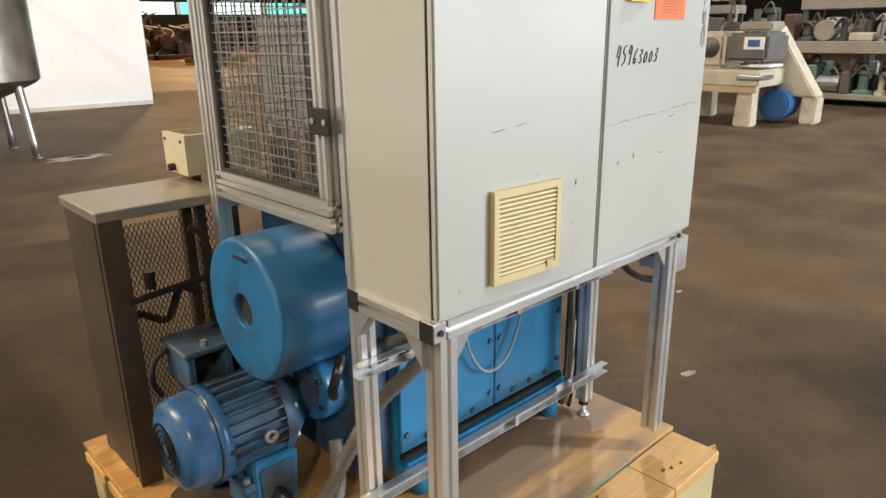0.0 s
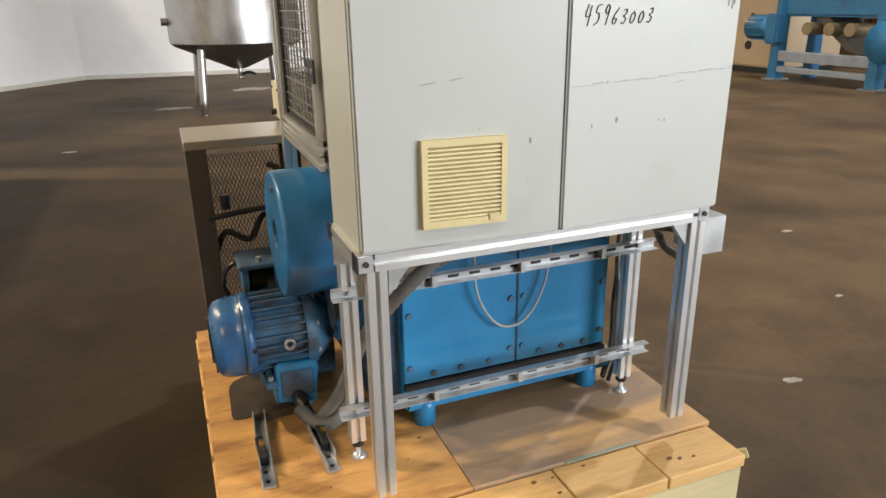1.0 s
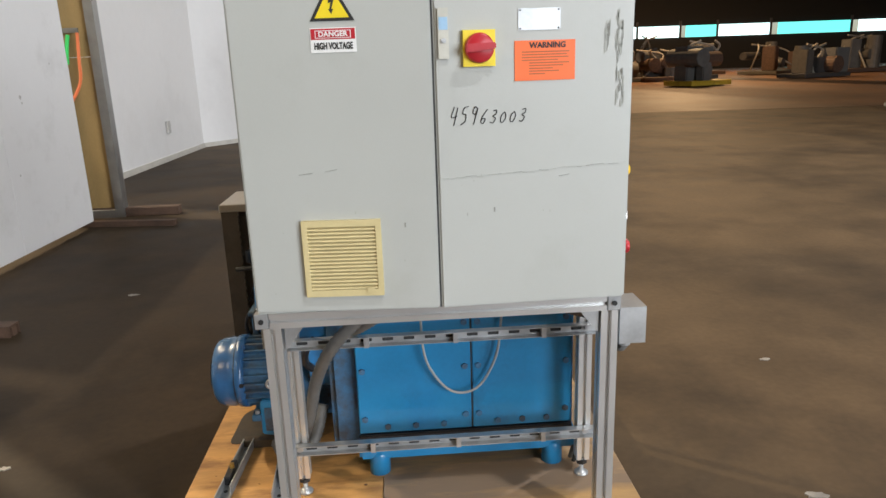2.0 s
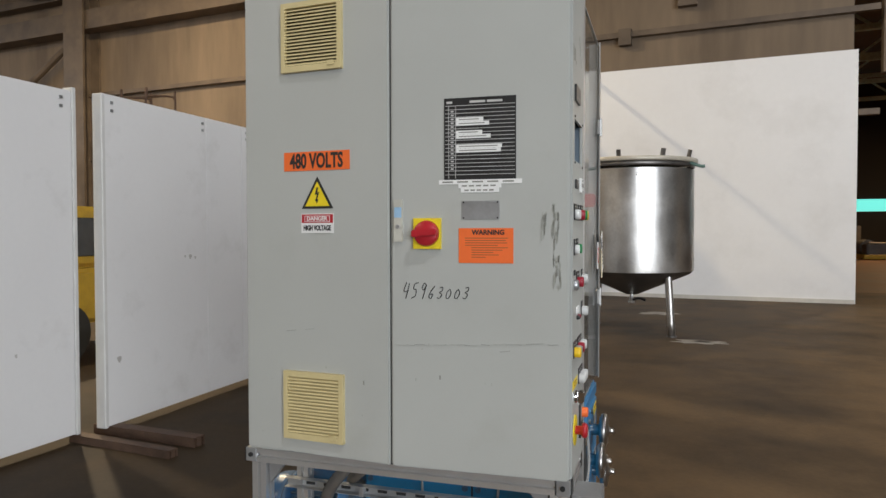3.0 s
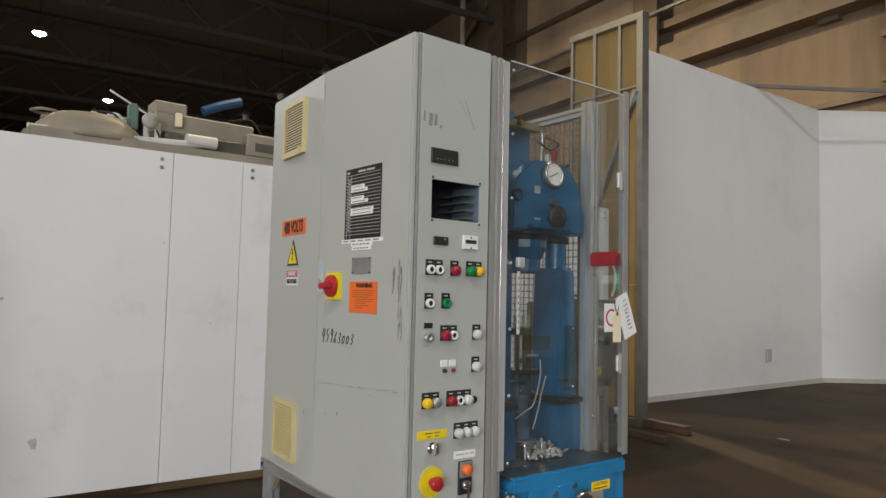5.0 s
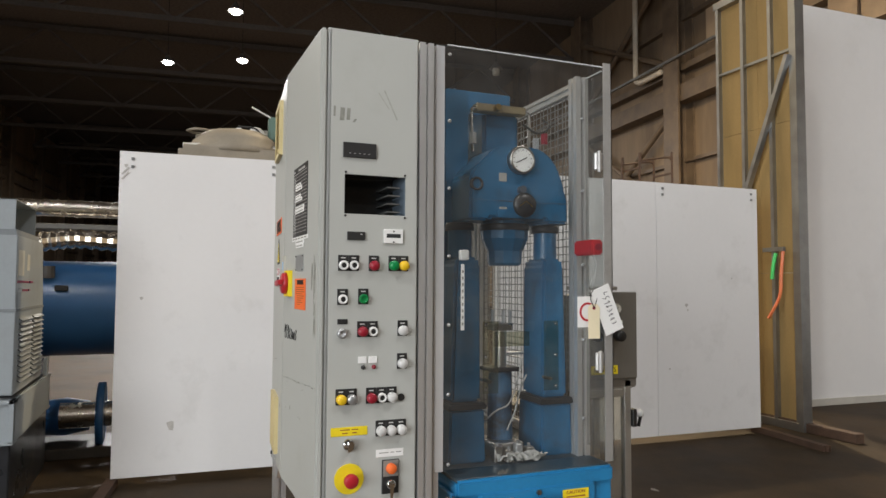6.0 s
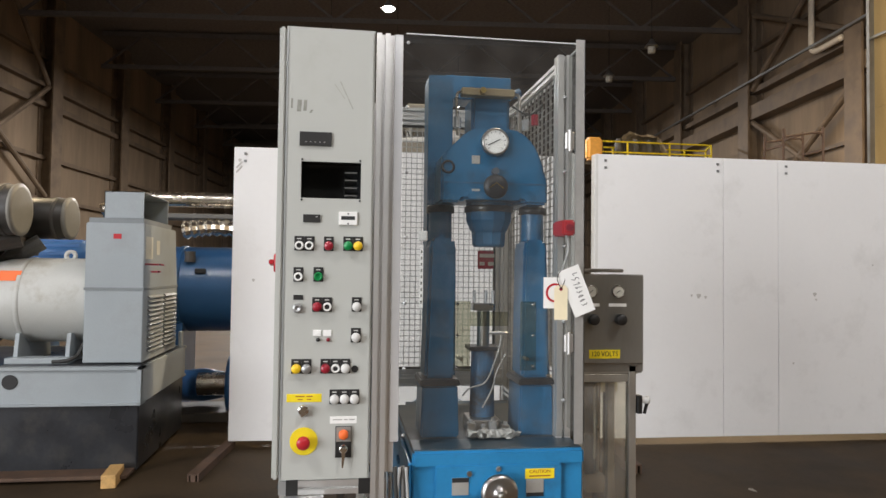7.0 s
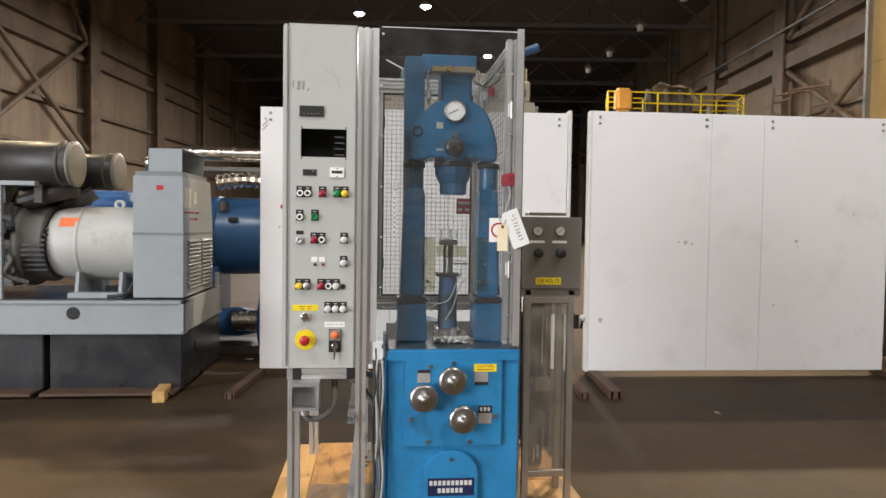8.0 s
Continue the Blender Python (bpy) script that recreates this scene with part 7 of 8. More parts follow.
# ---- the stainless tank ----
def tank():
    c = thing("stainless_tank", (0.775, 9.74, 0), "dented stainless steel mixing tank with a cone bottom on four legs", "tank")
    r = 0.95
    part("shell", lathe([(r, 0.985), (r + 0.004, 1.07), (r, 1.47), (r + 0.005, 1.86), (r, 2.25), (r, 2.565)], "z", 64), M["tank_steel"], c, "brushed stainless cylinder wall", True)
    part("cone", lathe([(r, 0.985), (r * 0.93, 0.93), (0.10, 0.59), (0, 0.59)], "z", 64), M["tank_dark"], c, "", True)
    part("shoulder", lathe([(r, 2.60), (r + 0.012, 2.615), (r + 0.012, 2.655), (r, 2.665)], "z", 64), M["tank_dark"], c, "", True)
    part("rim", lathe([(r - 0.05, 2.672), (r + 0.045, 2.672), (r + 0.050, 2.678), (r + 0.050, 2.728), (r + 0.045, 2.734), (r - 0.1, 2.737), (0, 2.755)], "z", 64), M["tank_rim"], c, "pale worn lid plate", True)
    part("drain", lathe([(0, 0.44), (0.055, 0.44), (0.055, 0.47), (0.035, 0.48), (0.035, 0.61)], "z", 18), M["tank_steel"], c, "", True)
    part("drain_valve", tube([(0.02, -0.02, 0.50), (0.12, -0.06, 0.53), (0.22, -0.1, 0.5)], 0.022, 8, 5), M["black_oily"], c)
    for k in range(4):
        sx, sy = ((-1, -1), (1, -1), (1, 1), (-1, 1))[k]
        a = Vector((sx * 0.55, sy * 0.56, 1.08))
        b = Vector((sx * 0.615, sy * 0.615, 0.02))
        part("leg", tube([a, a * 0.5 + b * 0.5, b], 0.055, 14, 3), M["tank_steel"], c, "", True)
        part("foot_pad", cyl((b.x, b.y, 0.01), 0.075, 0.02, "z", 16), M["tank_dark"], c)
    for k, (ang, h) in enumerate(((-100, 0.10), (-60, 0.11), (-25, 0.12), (-140, 0.10), (60, 0.1), (120, 0.1))):
        a = radians(ang)
        part("lid_clamp", bar((0.93 * math.cos(a), 0.93 * math.sin(a), 2.735), (0.96 * math.cos(a), 0.96 * math.sin(a), 2.735 + h), 0.06, 0.04), M["tank_dark"], c)
    for z in (2.31, 1.71, 1.28):
        a = radians(188)
        part("side_nozzle", cyl(((r + 0.03) * math.cos(a), (r + 0.03) * math.sin(a), z), 0.05, 0.12, "x", 12), M["tank_dark"], c)
    part("lid_valve", tube([(0.86, -0.4, 2.66), (1.02, -0.42, 2.60), (1.08, -0.42, 2.60)], 0.025, 8, 5), M["verdigris"], c)
    return c


tank()


# ---- the generator set ----
def generator():
    c = thing("generator_set", (-2.47, -1.345, 0.08), "large grey diesel generator set on a skid frame", "generator")
    G, Wt = M["gen_grey"], M["gen_white"]
    # black fuel tanks under the skid
    for y0, y1 in ((-1.15, -0.02), (-2.4, -1.2), (-3.6, -2.45)):
        part("fuel_tank", box((-1.46, y0, -0.05), (0.0, y1, 0.452), 0.01), M["black_tank"], c, "black welded fuel tank")
        part("tank_lip", box((-0.02, y0, -0.058), (0.20, y1 - 0.02, -0.030), 0.004), M["rust"], c)
    # skid beam: channel with flanges
    for x in (-0.02, -1.42):
        part("skid_beam", box((x, -4.4, 0.46), (x + 0.03, 0.0, 0.73), 0.002), G, c)
        part("skid_flange", box((x - 0.09, -4.4, 0.72), (x + 0.05, 0.0, 0.745), 0.002), G, c)
        part("skid_flange", box((x - 0.09, -4.4, 0.45), (x + 0.05, 0.0, 0.47), 0.002), G, c)
    part("skid_end", box((-1.45, -0.03, 0.46), (0.03, 0.0, 0.745), 0.002), G, c)
    part("skid_deck", box((-1.40, -4.3, 0.735), (-0.05, -0.02, 0.752)), M["black_tank"], c)
    part("lifting_hole", cyl((0.012, -0.945, 0.635), 0.055, 0.01, "x", 26), M["dark_gap"], c)
    part("end_upright", box((-1.38, -0.035, 0.745), (-1.30, -0.005, 0.90), 0.004), G, c)
    # terminal cabinet, with sloping upper half and louvred lower half
    y0, y1 = -0.475, -0.035
    part("cabinet_lower", box((-1.20, y0, 0.76), (-0.10, y1, 1.335), 0.006), G, c)
    up = prism([(-1.20, 1.345), (-0.10, 1.345), (-0.10, 1.86), (-1.10, 1.86)], y0, y1, "y", 0.006)
    part("cabinet_upper", up, G, c)
    part("cabinet_seam", box((-1.205, y0 - 0.004, 1.330), (-0.094, y1 + 0.004, 1.350)), M["gen_seam"], c)
    for j in range(13):
        z = 0.84 + j * 0.036
        for x0, x1 in ((-1.12, -0.72), (-0.66, -0.22)):
            part("louvre", prism([(y1, z), (y1 + 0.022, z - 0.012), (y1 + 0.024, z - 0.008), (y1, z + 0.012)], x0, x1, "x"), M["gen_seam"], c)
    for x0, x1, z0, z1 in ((-0.55, -0.45, 1.62, 1.74), (-0.34, -0.14, 1.58, 1.76)):
        part("label_sheet", box((x0, y1, z0), (x1, y1 + 0.002, z1)), M["paper_grey"], c)
    for z, x0, x1 in ((1.53, -0.7, -0.12), (1.47, -0.6, -0.3)):
        part("red_stripe", box((x0, y1, z), (x1, y1 + 0.002, z + 0.014)), M["dark_red"], c)
    part("warning_sticker", box((-0.10, -0.27, 1.735), (-0.097, -0.21, 1.775)), M["red"], c)
    # top box with open end
    tb = bmesh.new()
    t = 0.006
    x0, x1, ya, yb, z0, z1 = -0.95, -0.18, -0.37, -0.07, 1.90, 2.12
    for lo, hi in (((x0, ya, z0), (x1, yb, z0 + t)), ((x0, ya, z1 - t), (x1, yb, z1)), ((x0, ya, z0), (x0 + t, yb, z1)), ((x1 - t, ya, z0), (x1, yb, z1)), ((x0, ya, z0), (x1, ya + t, z1))):
        add_box(tb, lo, hi)
    part("top_box", tb, G, c)
    part("top_flange", box((-1.0, -0.46, 1.862), (-0.12, -0.05, 1.90)), M["gen_seam"], c)
    # alternator barrel
    part("alternator", lathe([(0.0, -1.30), (0.25, -1.30), (0.31, -1.26), (0.335, -1.16), (0.345, -1.0), (0.345, -0.48)], "y", 44, (-0.50, 0, 1.235)), Wt, c, "cream white alternator barrel", True)
    part("barrel_ring", lathe([(0.346, -1.02), (0.350, -1.015), (0.350, -0.985), (0.346, -0.98)], "y", 44, (-0.50, 0, 1.235)), Wt, c, "", True)
    part("orange_label", prism([(-0.202, 1.395), (-0.190, 1.395), (-0.238, 1.474), (-0.250, 1.474)], -1.15, -0.99, "y"), M["orange"], c)
    part("lifting_eye", lathe([(0.022, -0.012), (0.05, -0.012), (0.05, 0.012), (0.022, 0.012), (0.022, -0.012)], "x", 20, (-0.48, -0.72, 1.60)), Wt, c, "", True)
    for y in (-1.0, -0.62):
        part("barrel_foot", prism([(-0.82, 0.75), (-0.18, 0.75), (-0.22, 0.98), (-0.78, 0.98)], y - 0.015, y + 0.015, "y"), G, c)
    part("foot_rail", box((-0.25, -1.05, 0.752), (-0.12, -0.58, 0.80), 0.004), G, c)
    part("cable", tube([(-0.2, -0.48, 0.95), (-0.12, -0.52, 0.82), (-0.1, -0.6, 0.78), (-0.12, -0.7, 0.77)], 0.015, 8, 6), M["rubber"], c)
    # flywheel housing and the engine
    part("fan_housing", lathe([(0.30, -1.28), (0.355, -1.285), (0.36, -1.30), (0.36, -1.46), (0.40, -1.47), (0.40, -1.52), (0, -1.54)], "y", 36, (-0.50, 0, 1.235)), M["engine_grey"], c, "", True)
    for j in range(9):
        part("vent_bar", box((-0.16 - 0.004 * (j - 4) ** 2, -1.45, 0.99 + 0.045 * j), (-0.13 - 0.004 * (j - 4) ** 2, -1.25, 1.012 + 0.045 * j)), M["black_tank"], c)
    part("engine_block", box((-0.90, -3.6, 0.85), (-0.18, -1.52, 1.60), 0.03, 2), M["engine_grey"], c)
    for j in range(6):
        y = -1.72 - 0.32 * j
        part("cylinder_head", box((-0.70, y - 0.12, 1.60), (-0.22, y + 0.12, 1.76), 0.015, 2), M["engine_grey"], c)
        part("inspection_cover", box((-0.185, y - 0.10, 1.0), (-0.155, y + 0.10, 1.22), 0.008), M["engine_dark"], c)
        part("fuel_line", tube([(-0.20, y, 1.62), (-0.10, y - 0.03, 1.5), (-0.13, y - 0.06, 1.3), (-0.15, y - 0.04, 1.22)], 0.012, 6, 6), M["engine_dark"], c)
    part("fuel_rail", tube([(-0.12, -3.4, 1.32), (-0.12, -2.4, 1.32), (-0.12, -1.6, 1.30)], 0.03, 8, 4), M["stud"], c)
    part("platform_rail", box((-0.10, -4.0, 1.33), (-0.02, -1.55, 1.42), 0.004), M["gen_grey"], c)
    part("platform_post", box((-0.08, -1.62, 0.75), (-0.04, -1.56, 1.75), 0.004), M["gen_grey"], c)
    part("platform_rail", box((-0.30, -4.0, 1.75), (-0.04, -1.28, 1.79), 0.004), M["gen_grey"], c)
    # hoses, brackets and small fittings crowding the engine's side
    rng = random.Random(21)
    for j in range(34):
        y, z = rng.uniform(-3.6, -1.5), rng.uniform(0.80, 1.70)
        m = M[rng.choice(["engine_dark", "engine_grey", "filter_dark", "black_tank", "stud", "rust", "gen_seam"])]
        if j % 3 == 0:
            part("engine_hose", tube([(-0.16, y, z), (-0.06, y + rng.uniform(-0.1, 0.1), z - 0.08), (-0.08, y + rng.uniform(-0.2, 0.2), z - 0.2), (-0.16, y + rng.uniform(-0.25, 0.25), z - 0.28)], rng.uniform(0.012, 0.03), 8, 5), m, c)
        elif j % 3 == 1:
            w, h = rng.uniform(0.05, 0.16), rng.uniform(0.06, 0.2)
            part("engine_bracket", box((-0.19, y, z), (-0.19 + rng.uniform(0.05, 0.12), y + w, z + h), 0.01), m, c)
        else:
            part("engine_fitting", cyl((-0.14, y, z), rng.uniform(0.02, 0.05), rng.uniform(0.05, 0.14), rng.choice("xyz"), 12, None, 0.006), m, c)
    part("turbo_cone", lathe([(0.16, 0.0), (0.15, 0.05), (0.06, 0.26), (0.06, 0.34)], "-x", 24, (-0.35, -1.30, 1.72)), M["engine_dark"], c, "", True)
    # air filters
    for x, ye, z, r in ((-0.22, -1.00, 1.955, 0.20), (-0.70, -0.80, 1.925, 0.175)):
        part("air_filter", lathe([(0.0, ye - 0.9), (r, ye - 0.9), (r, ye - 0.03)], "y", 36, (x, 0, z)), M["filter_dark"], c, "dark round air filter with a pale end cap", True)
        part("filter_cap", lathe([(r, ye - 0.03), (r + 0.008, ye - 0.02), (r + 0.008, ye), (r * 0.85, ye + 0.006), (0, ye + 0.004)], "y", 36, (x, 0, z)), M["cap_grey"], c, "", True)
        part("filter_strap", lathe([(r + 0.001, ye - 0.12), (r + 0.008, ye - 0.118), (r + 0.008, ye - 0.09), (r + 0.001, ye - 0.088)], "y", 36, (x, 0, z)), M["engine_dark"], c, "", True)
        part("filter_bracket", box((x - 0.05, ye - 0.35, 1.60), (x + 0.05, ye - 0.28, z - r + 0.02), 0.004), M["engine_dark"], c)
    part("turbo_duct", tube([(-0.35, -1.05, 1.75), (-0.30, -1.25, 1.70), (-0.35, -1.5, 1.62), (-0.5, -1.7, 1.65)], 0.09, 14, 6), M["engine_dark"], c)
    part("exhaust_duct", tube([(-0.6, -1.0, 1.72), (-0.55, -1.15, 1.62), (-0.55, -1.35, 1.6)], 0.07, 12, 6), M["engine_grey"], c)
    return c


generator()


def wood_block(place, size, turn=0):
    c = part("wood_block", box((-size[0] / 2, -size[1] / 2, 0), (size[0] / 2, size[1] / 2, size[2]), 0.004), M["pine"])
    c.matrix_world = pose(*place, 0, 0, turn)
    return tagged(c, "short yellow pine block lying on the floor", "block")


wood_block((-2.27, -1.48, 0), (0.30, 0.10, 0.095), 6)


def blue_vessel():
    c = thing("blue_chiller", (-5.25, -1.2, 0), "long blue cylindrical vessel with silver pipes above it", "vessel")
    part("shell", lathe([(0, -2.6), (0.40, -2.55), (0.49, -2.4), (0.49, 3.4), (0.40, 3.55), (0, 3.6)], "y", 44, (0, 0, 1.35)), M["deep_blue"], c, "deep blue steel shell", True)
    for y in (-2.0, -0.45, 0.6, 2.8):
        part("saddle", box((-0.35, y - 0.06, 0.0), (0.35, y + 0.06, 0.98), 0.01), M["deep_blue"], c)
        part("shell_band", lathe([(0.491, y - 0.03), (0.503, y - 0.028), (0.503, y + 0.028), (0.491, y + 0.03)], "y", 44, (0, 0, 1.35)), M["deep_blue"], c, "", True)
    part("silver_pipe", tube([(0.25, -1.3, 2.22), (0.25, -0.9, 2.36), (0.25, -0.5, 2.37), (0.25, 0.6, 2.37)], 0.085, 16, 5), M["foil"], c, "", True)
    part("foil_pipe", tube([(0.30, -0.42, 2.02), (0.30, -0.1, 2.06), (0.30, 0.3, 2.04), (0.30, 0.7, 2.06)], 0.095, 12, 8, 0.12), M["foil"], c, "crumpled foil-wrapped pipe", False)
    part("top_tray", box((-0.2, -0.9, 2.16), (0.22, 1.2, 2.22), 0.01), M["engine_grey"], c)
    part("slot_hole", box((0.47, -0.25, 1.53), (0.488, -0.13, 1.59), 0.01), M["dark_gap"], c)
    part("fitting", cyl((0.40, -0.32, 1.72), 0.06, 0.12, "z", 12), M["engine_dark"], c)
    mo = part("drive_motor", lathe([(0, -0.42), (0.17, -0.40), (0.20, -0.32), (0.20, 0.30), (0, 0.32)], "y", 28, (0.2, -1.75, 1.68)), M["motor_blue"], c, "", True)
    for k in range(12):
        a = radians(15 + 30 * k)
        part("motor_fin", bar((0.2 + 0.205 * math.cos(a), -1.98, 1.68 + 0.205 * math.sin(a)), (0.2 + 0.205 * math.cos(a), -1.5, 1.68 + 0.205 * math.sin(a)), 0.012, 0.03), M["motor_blue"], mo)
    # pump and flange at the foot
    part("flange", lathe([(0.12, -0.03), (0.30, -0.03), (0.30, 0.03), (0.12, 0.03), (0.12, -0.03)], "y", 32, (0.75, 0.22, 0.36)), M["motor_blue"], c, "blue pipe flange", True)
    part("flange_pipe", lathe([(0.12, -0.35), (0.12, 0.6)], "y", 24, (0.75, 0.22, 0.36)), M["foil"], c, "", True)
    part("pump", lathe([(0, -0.25), (0.16, -0.22), (0.18, 0), (0.14, 0.2), (0, 0.22)], "y", 24, (0.55, -0.1, 0.32)), M["motor_blue"], c, "", True)
    part("pump_base", box((0.35, -0.5, 0.0), (1.0, 0.45, 0.10), 0.01), M["engine_dark"], c)
    part("pump_riser", tube([(0.75, 0.45, 0.4), (0.78, 0.48, 0.7), (0.72, 0.45, 0.9), (0.5, 0.4, 1.0)], 0.07, 12, 6), M["motor_blue"], c, "", True)
    return c


blue_vessel()


# ---- machinery behind the partitions ----
def vessel_behind():
    c = thing("process_vessel", (-5.6, 0, 0), "dusty steel vessel with valves and a gauge behind the partition", "vessel")
    D = M["dusty_steel"]
    part("vessel_body", box((-0.9, -0.35, 0.0), (0.55, 2.45, 3.15), 0.05, 2), D, c)
    part("manway_ring", lathe([(0, 3.12), (0.55, 3.12), (0.55, 3.19), (0.50, 3.21), (0.50, 3.28), (0.36, 3.40), (0, 3.46)], "z", 36, (0.0, 0.30, 0)), D, c, "", True)
    part("manway_arm", bar((0.1, -0.10, 3.18), (0.1, 0.35, 3.46), 0.06, 0.06), M["edge_white"], c)
    part("manway_wheel", lathe([(0.12, -0.015), (0.15, 0), (0.12, 0.015)], "z", 20, (0.05, -0.12, 3.40)), D, c, "", True)
    part("support_post", box((0.0, -0.16, 3.1), (0.06, -0.08, 3.36), 0.01), D, c)
    part("lever_rod", bar((0.15, 0.46, 3.72), (0.15, 0.86, 3.52), 0.018), M["edge_white"], c)
    for y in (0.62, 0.86, 0.98):
        part("riser", cyl((0.12, y, 3.30), 0.035, 0.30, "z", 12), M["edge_white"], c)
    part("elbow", tube([(0.2, 0.42, 3.30), (0.2, 0.48, 3.42), (0.2, 0.56, 3.40), (0.2, 0.60, 3.25)], 0.045, 10, 6), M["edge_white"], c)
    part("valve_body", box((0.05, 0.66, 3.32), (0.18, 0.76, 3.62), 0.02, 2), M["verdigris"], c)
    part("dial_gauge", lathe([(0, 0), (0.085, 0), (0.085, 0.04), (0, 0.045)], "x", 24, (0.22, 0.865, 3.44)), M["gauge_pale"], c, "", True)
    part("frame_beam", box((-0.2, 0.95, 3.36), (0.10, 2.12, 3.60), 0.02), D, c)
    part("frame_beam", box((-0.1, 1.05, 3.18), (0.20, 2.12, 3.36), 0.02), M["dusty_dark"], c)
    part("motor_box", box((-0.25, 0.95, 3.58), (0.05, 1.32, 3.74), 0.02), D, c)
    part("cross_pipe", tube([(0.25, -0.3, 3.17), (0.28, 0.6, 3.19), (0.28, 1.2, 3.22), (0.28, 1.45, 3.26)], 0.045, 10, 4), M["edge_white"], c)
    part("cross_pipe", cyl((0.28, 1.42, 3.28), 0.07, 0.34, "y", 14), M["edge_white"], c)
    part("hand_cover", box((0.12, 1.16, 3.44), (0.16, 1.24, 3.60), 0.01), M["manila"], c)
    part("control_head", box((-0.1, 1.98, 3.20), (0.25, 2.40, 3.48), 0.02), D, c)
    part("head_vent", box((0.25, 2.08, 3.27), (0.26, 2.34, 3.37)), M["dusty_dark"], c)
    for pts in ([(0.2, 0.95, 3.35), (0.25, 1.0, 3.2), (0.22, 1.1, 3.15)], [(0.1, 1.8, 3.62), (0.15, 2.05, 3.66), (0.15, 2.2, 3.5)], [(0.2, 0.3, 3.46), (0.24, 0.5, 3.44), (0.25, 0.6, 3.3)]):
        part("cable", tube(pts, 0.012, 6, 6), M["rubber"], c)
    return c


vessel_behind()


def sleeve_arm():
    c = thing("suction_arm", (-9.6, 3.1, 0), "blue sleeved arm on a tall post behind the partition", "arm")
    part("post", cyl((0.05, 0.1, 2.3), 0.06, 4.6, "z", 12), M["dusty_steel"], c)
    part("sleeve", tube([(0, -0.30, 4.74), (0, 0.02, 4.90), (0, 0.38, 5.04)], 0.085, 10, 6, 0.0), M["deep_blue"], c)
    return c


sleeve_arm()


def rail_platform():
    """A high walkway far down the hall, with a yellow handrail and covered machinery."""
    c = thing("railed_platform", (-32.0, 12.54, 0), "high steel walkway with a yellow handrail and covered machinery", "platform")
    part("deck", box((-1.9, -0.1, 7.42), (0.1, 8.3, 7.58)), M["dusty_dark"], c)
    front = [(0.0, y) for y in (0.0, 2.74, 5.15, 7.58)]
    rear = [(-1.7, y) for y in (0.5, 2.6, 6.9, 8.2)]
    for x, y in (front[0], front[3], rear[0], rear[3]):
        part("support_post", box((x - 0.12, y - 0.12, 0), (x + 0.12, y + 0.12, 7.42)), M["dusty_dark"], c)
    for x, y in front + rear:
        part("rail_post", box((x - 0.04, y - 0.04, 7.58), (x + 0.04, y + 0.04, 8.70), 0.008), M["yellow"], c)
    for z in (8.15, 8.72):
        for p, q in ((front[0], front[3]), (rear[0], rear[3]), (front[0], rear[0]), (front[3], rear[3])):
            part("handrail", bar((*p, z), (*q, z), 0.075), M["yellow"], c)
    part("orange_hood", box((0.08, 0.25, 7.60), (0.7, 1.08, 8.80), 0.12, 3), M["orange_pale"], c)
    part("machine", box((-1.5, 2.7, 7.58), (-0.5, 5.0, 8.95), 0.15, 3), M["dusty_dark"], c)
    for y in (1.35, 2.5, 3.5, 4.3):
        part("drum", cyl((-0.6, y, 8.2), 0.22, 1.2 if y < 2 else 1.6, "z", 18, None, 0.06), M["dusty_dark"] if y > 2 else M["engine_grey"], c)
    rng = random.Random(4)
    bm = bmesh.new()
    bmesh.ops.create_grid(bm, x_segments=8, y_segments=14, size=1)
    for v in bm.verts:
        u, w = v.co.x, v.co.y
        v.co = Vector((-0.8 + 0.9 * u, 4.0 + 1.0 * w, 9.25 - 0.15 * w * w * w - max(0, w - 0.5) * 1.5 - 0.2 * u * u + rng.uniform(-0.07, 0.07)))
    part("cover_cloth", bm, M["cloth"], c, "creased tan cover cloth")
    part("white_post", box((-0.5, 5.7, 7.58), (-0.38, 5.9, 8.25), 0.02), M["gauge_pale"], c)
    return c


rail_platform()


def pipe_frame():
    c = thing("pipe_frame", (-6.0, 6.5, 0), "thin rusty bent-pipe frame standing behind the partition", "frame")
    for x in (0.0, -0.45):
        part("bent_pipe", tube([(x, 0.0, 0.0), (x, 0.0, 3.45), (x, 0.03, 3.60), (x, 0.10, 3.63), (x, 0.55, 3.70), (x, 0.62, 3.66), (x, 0.64, 3.5), (x, 0.64, 0.0)], 0.018, 8, 4), M["rust"], c)
    for y, z in ((0.02, 3.5), (0.64, 3.45), (0.3, 3.66)):
        part("cross_pipe", bar((-0.45, y, z), (0.0, y, z), 0.028), M["rust"], c)
    return c


pipe_frame()


def loader():
    c = thing("yellow_loader", (-5.9, 4.95, 0), "yellow machine glimpsed between the partitions", "vehicle")
    part("body", box((-1.2, -0.45, 0.45), (0.2, 1.5, 1.15), 0.06, 2), M["yellow_dull"], c)
    part("cab", box((-1.0, -0.35, 1.15), (0.0, 1.2, 1.95), 0.06, 2), M["yellow_dull"], c)
    part("window", box((0.0, -0.2, 1.3), (0.012, 1.0, 1.8), 0.01), M["screen"], c)
    for y in (-0.2, 1.1):
        part("wheel", cyl((0.1, y, 0.36), 0.36, 0.28, "x", 26, None, 0.03), M["rubber"], c)
    return c


loader()


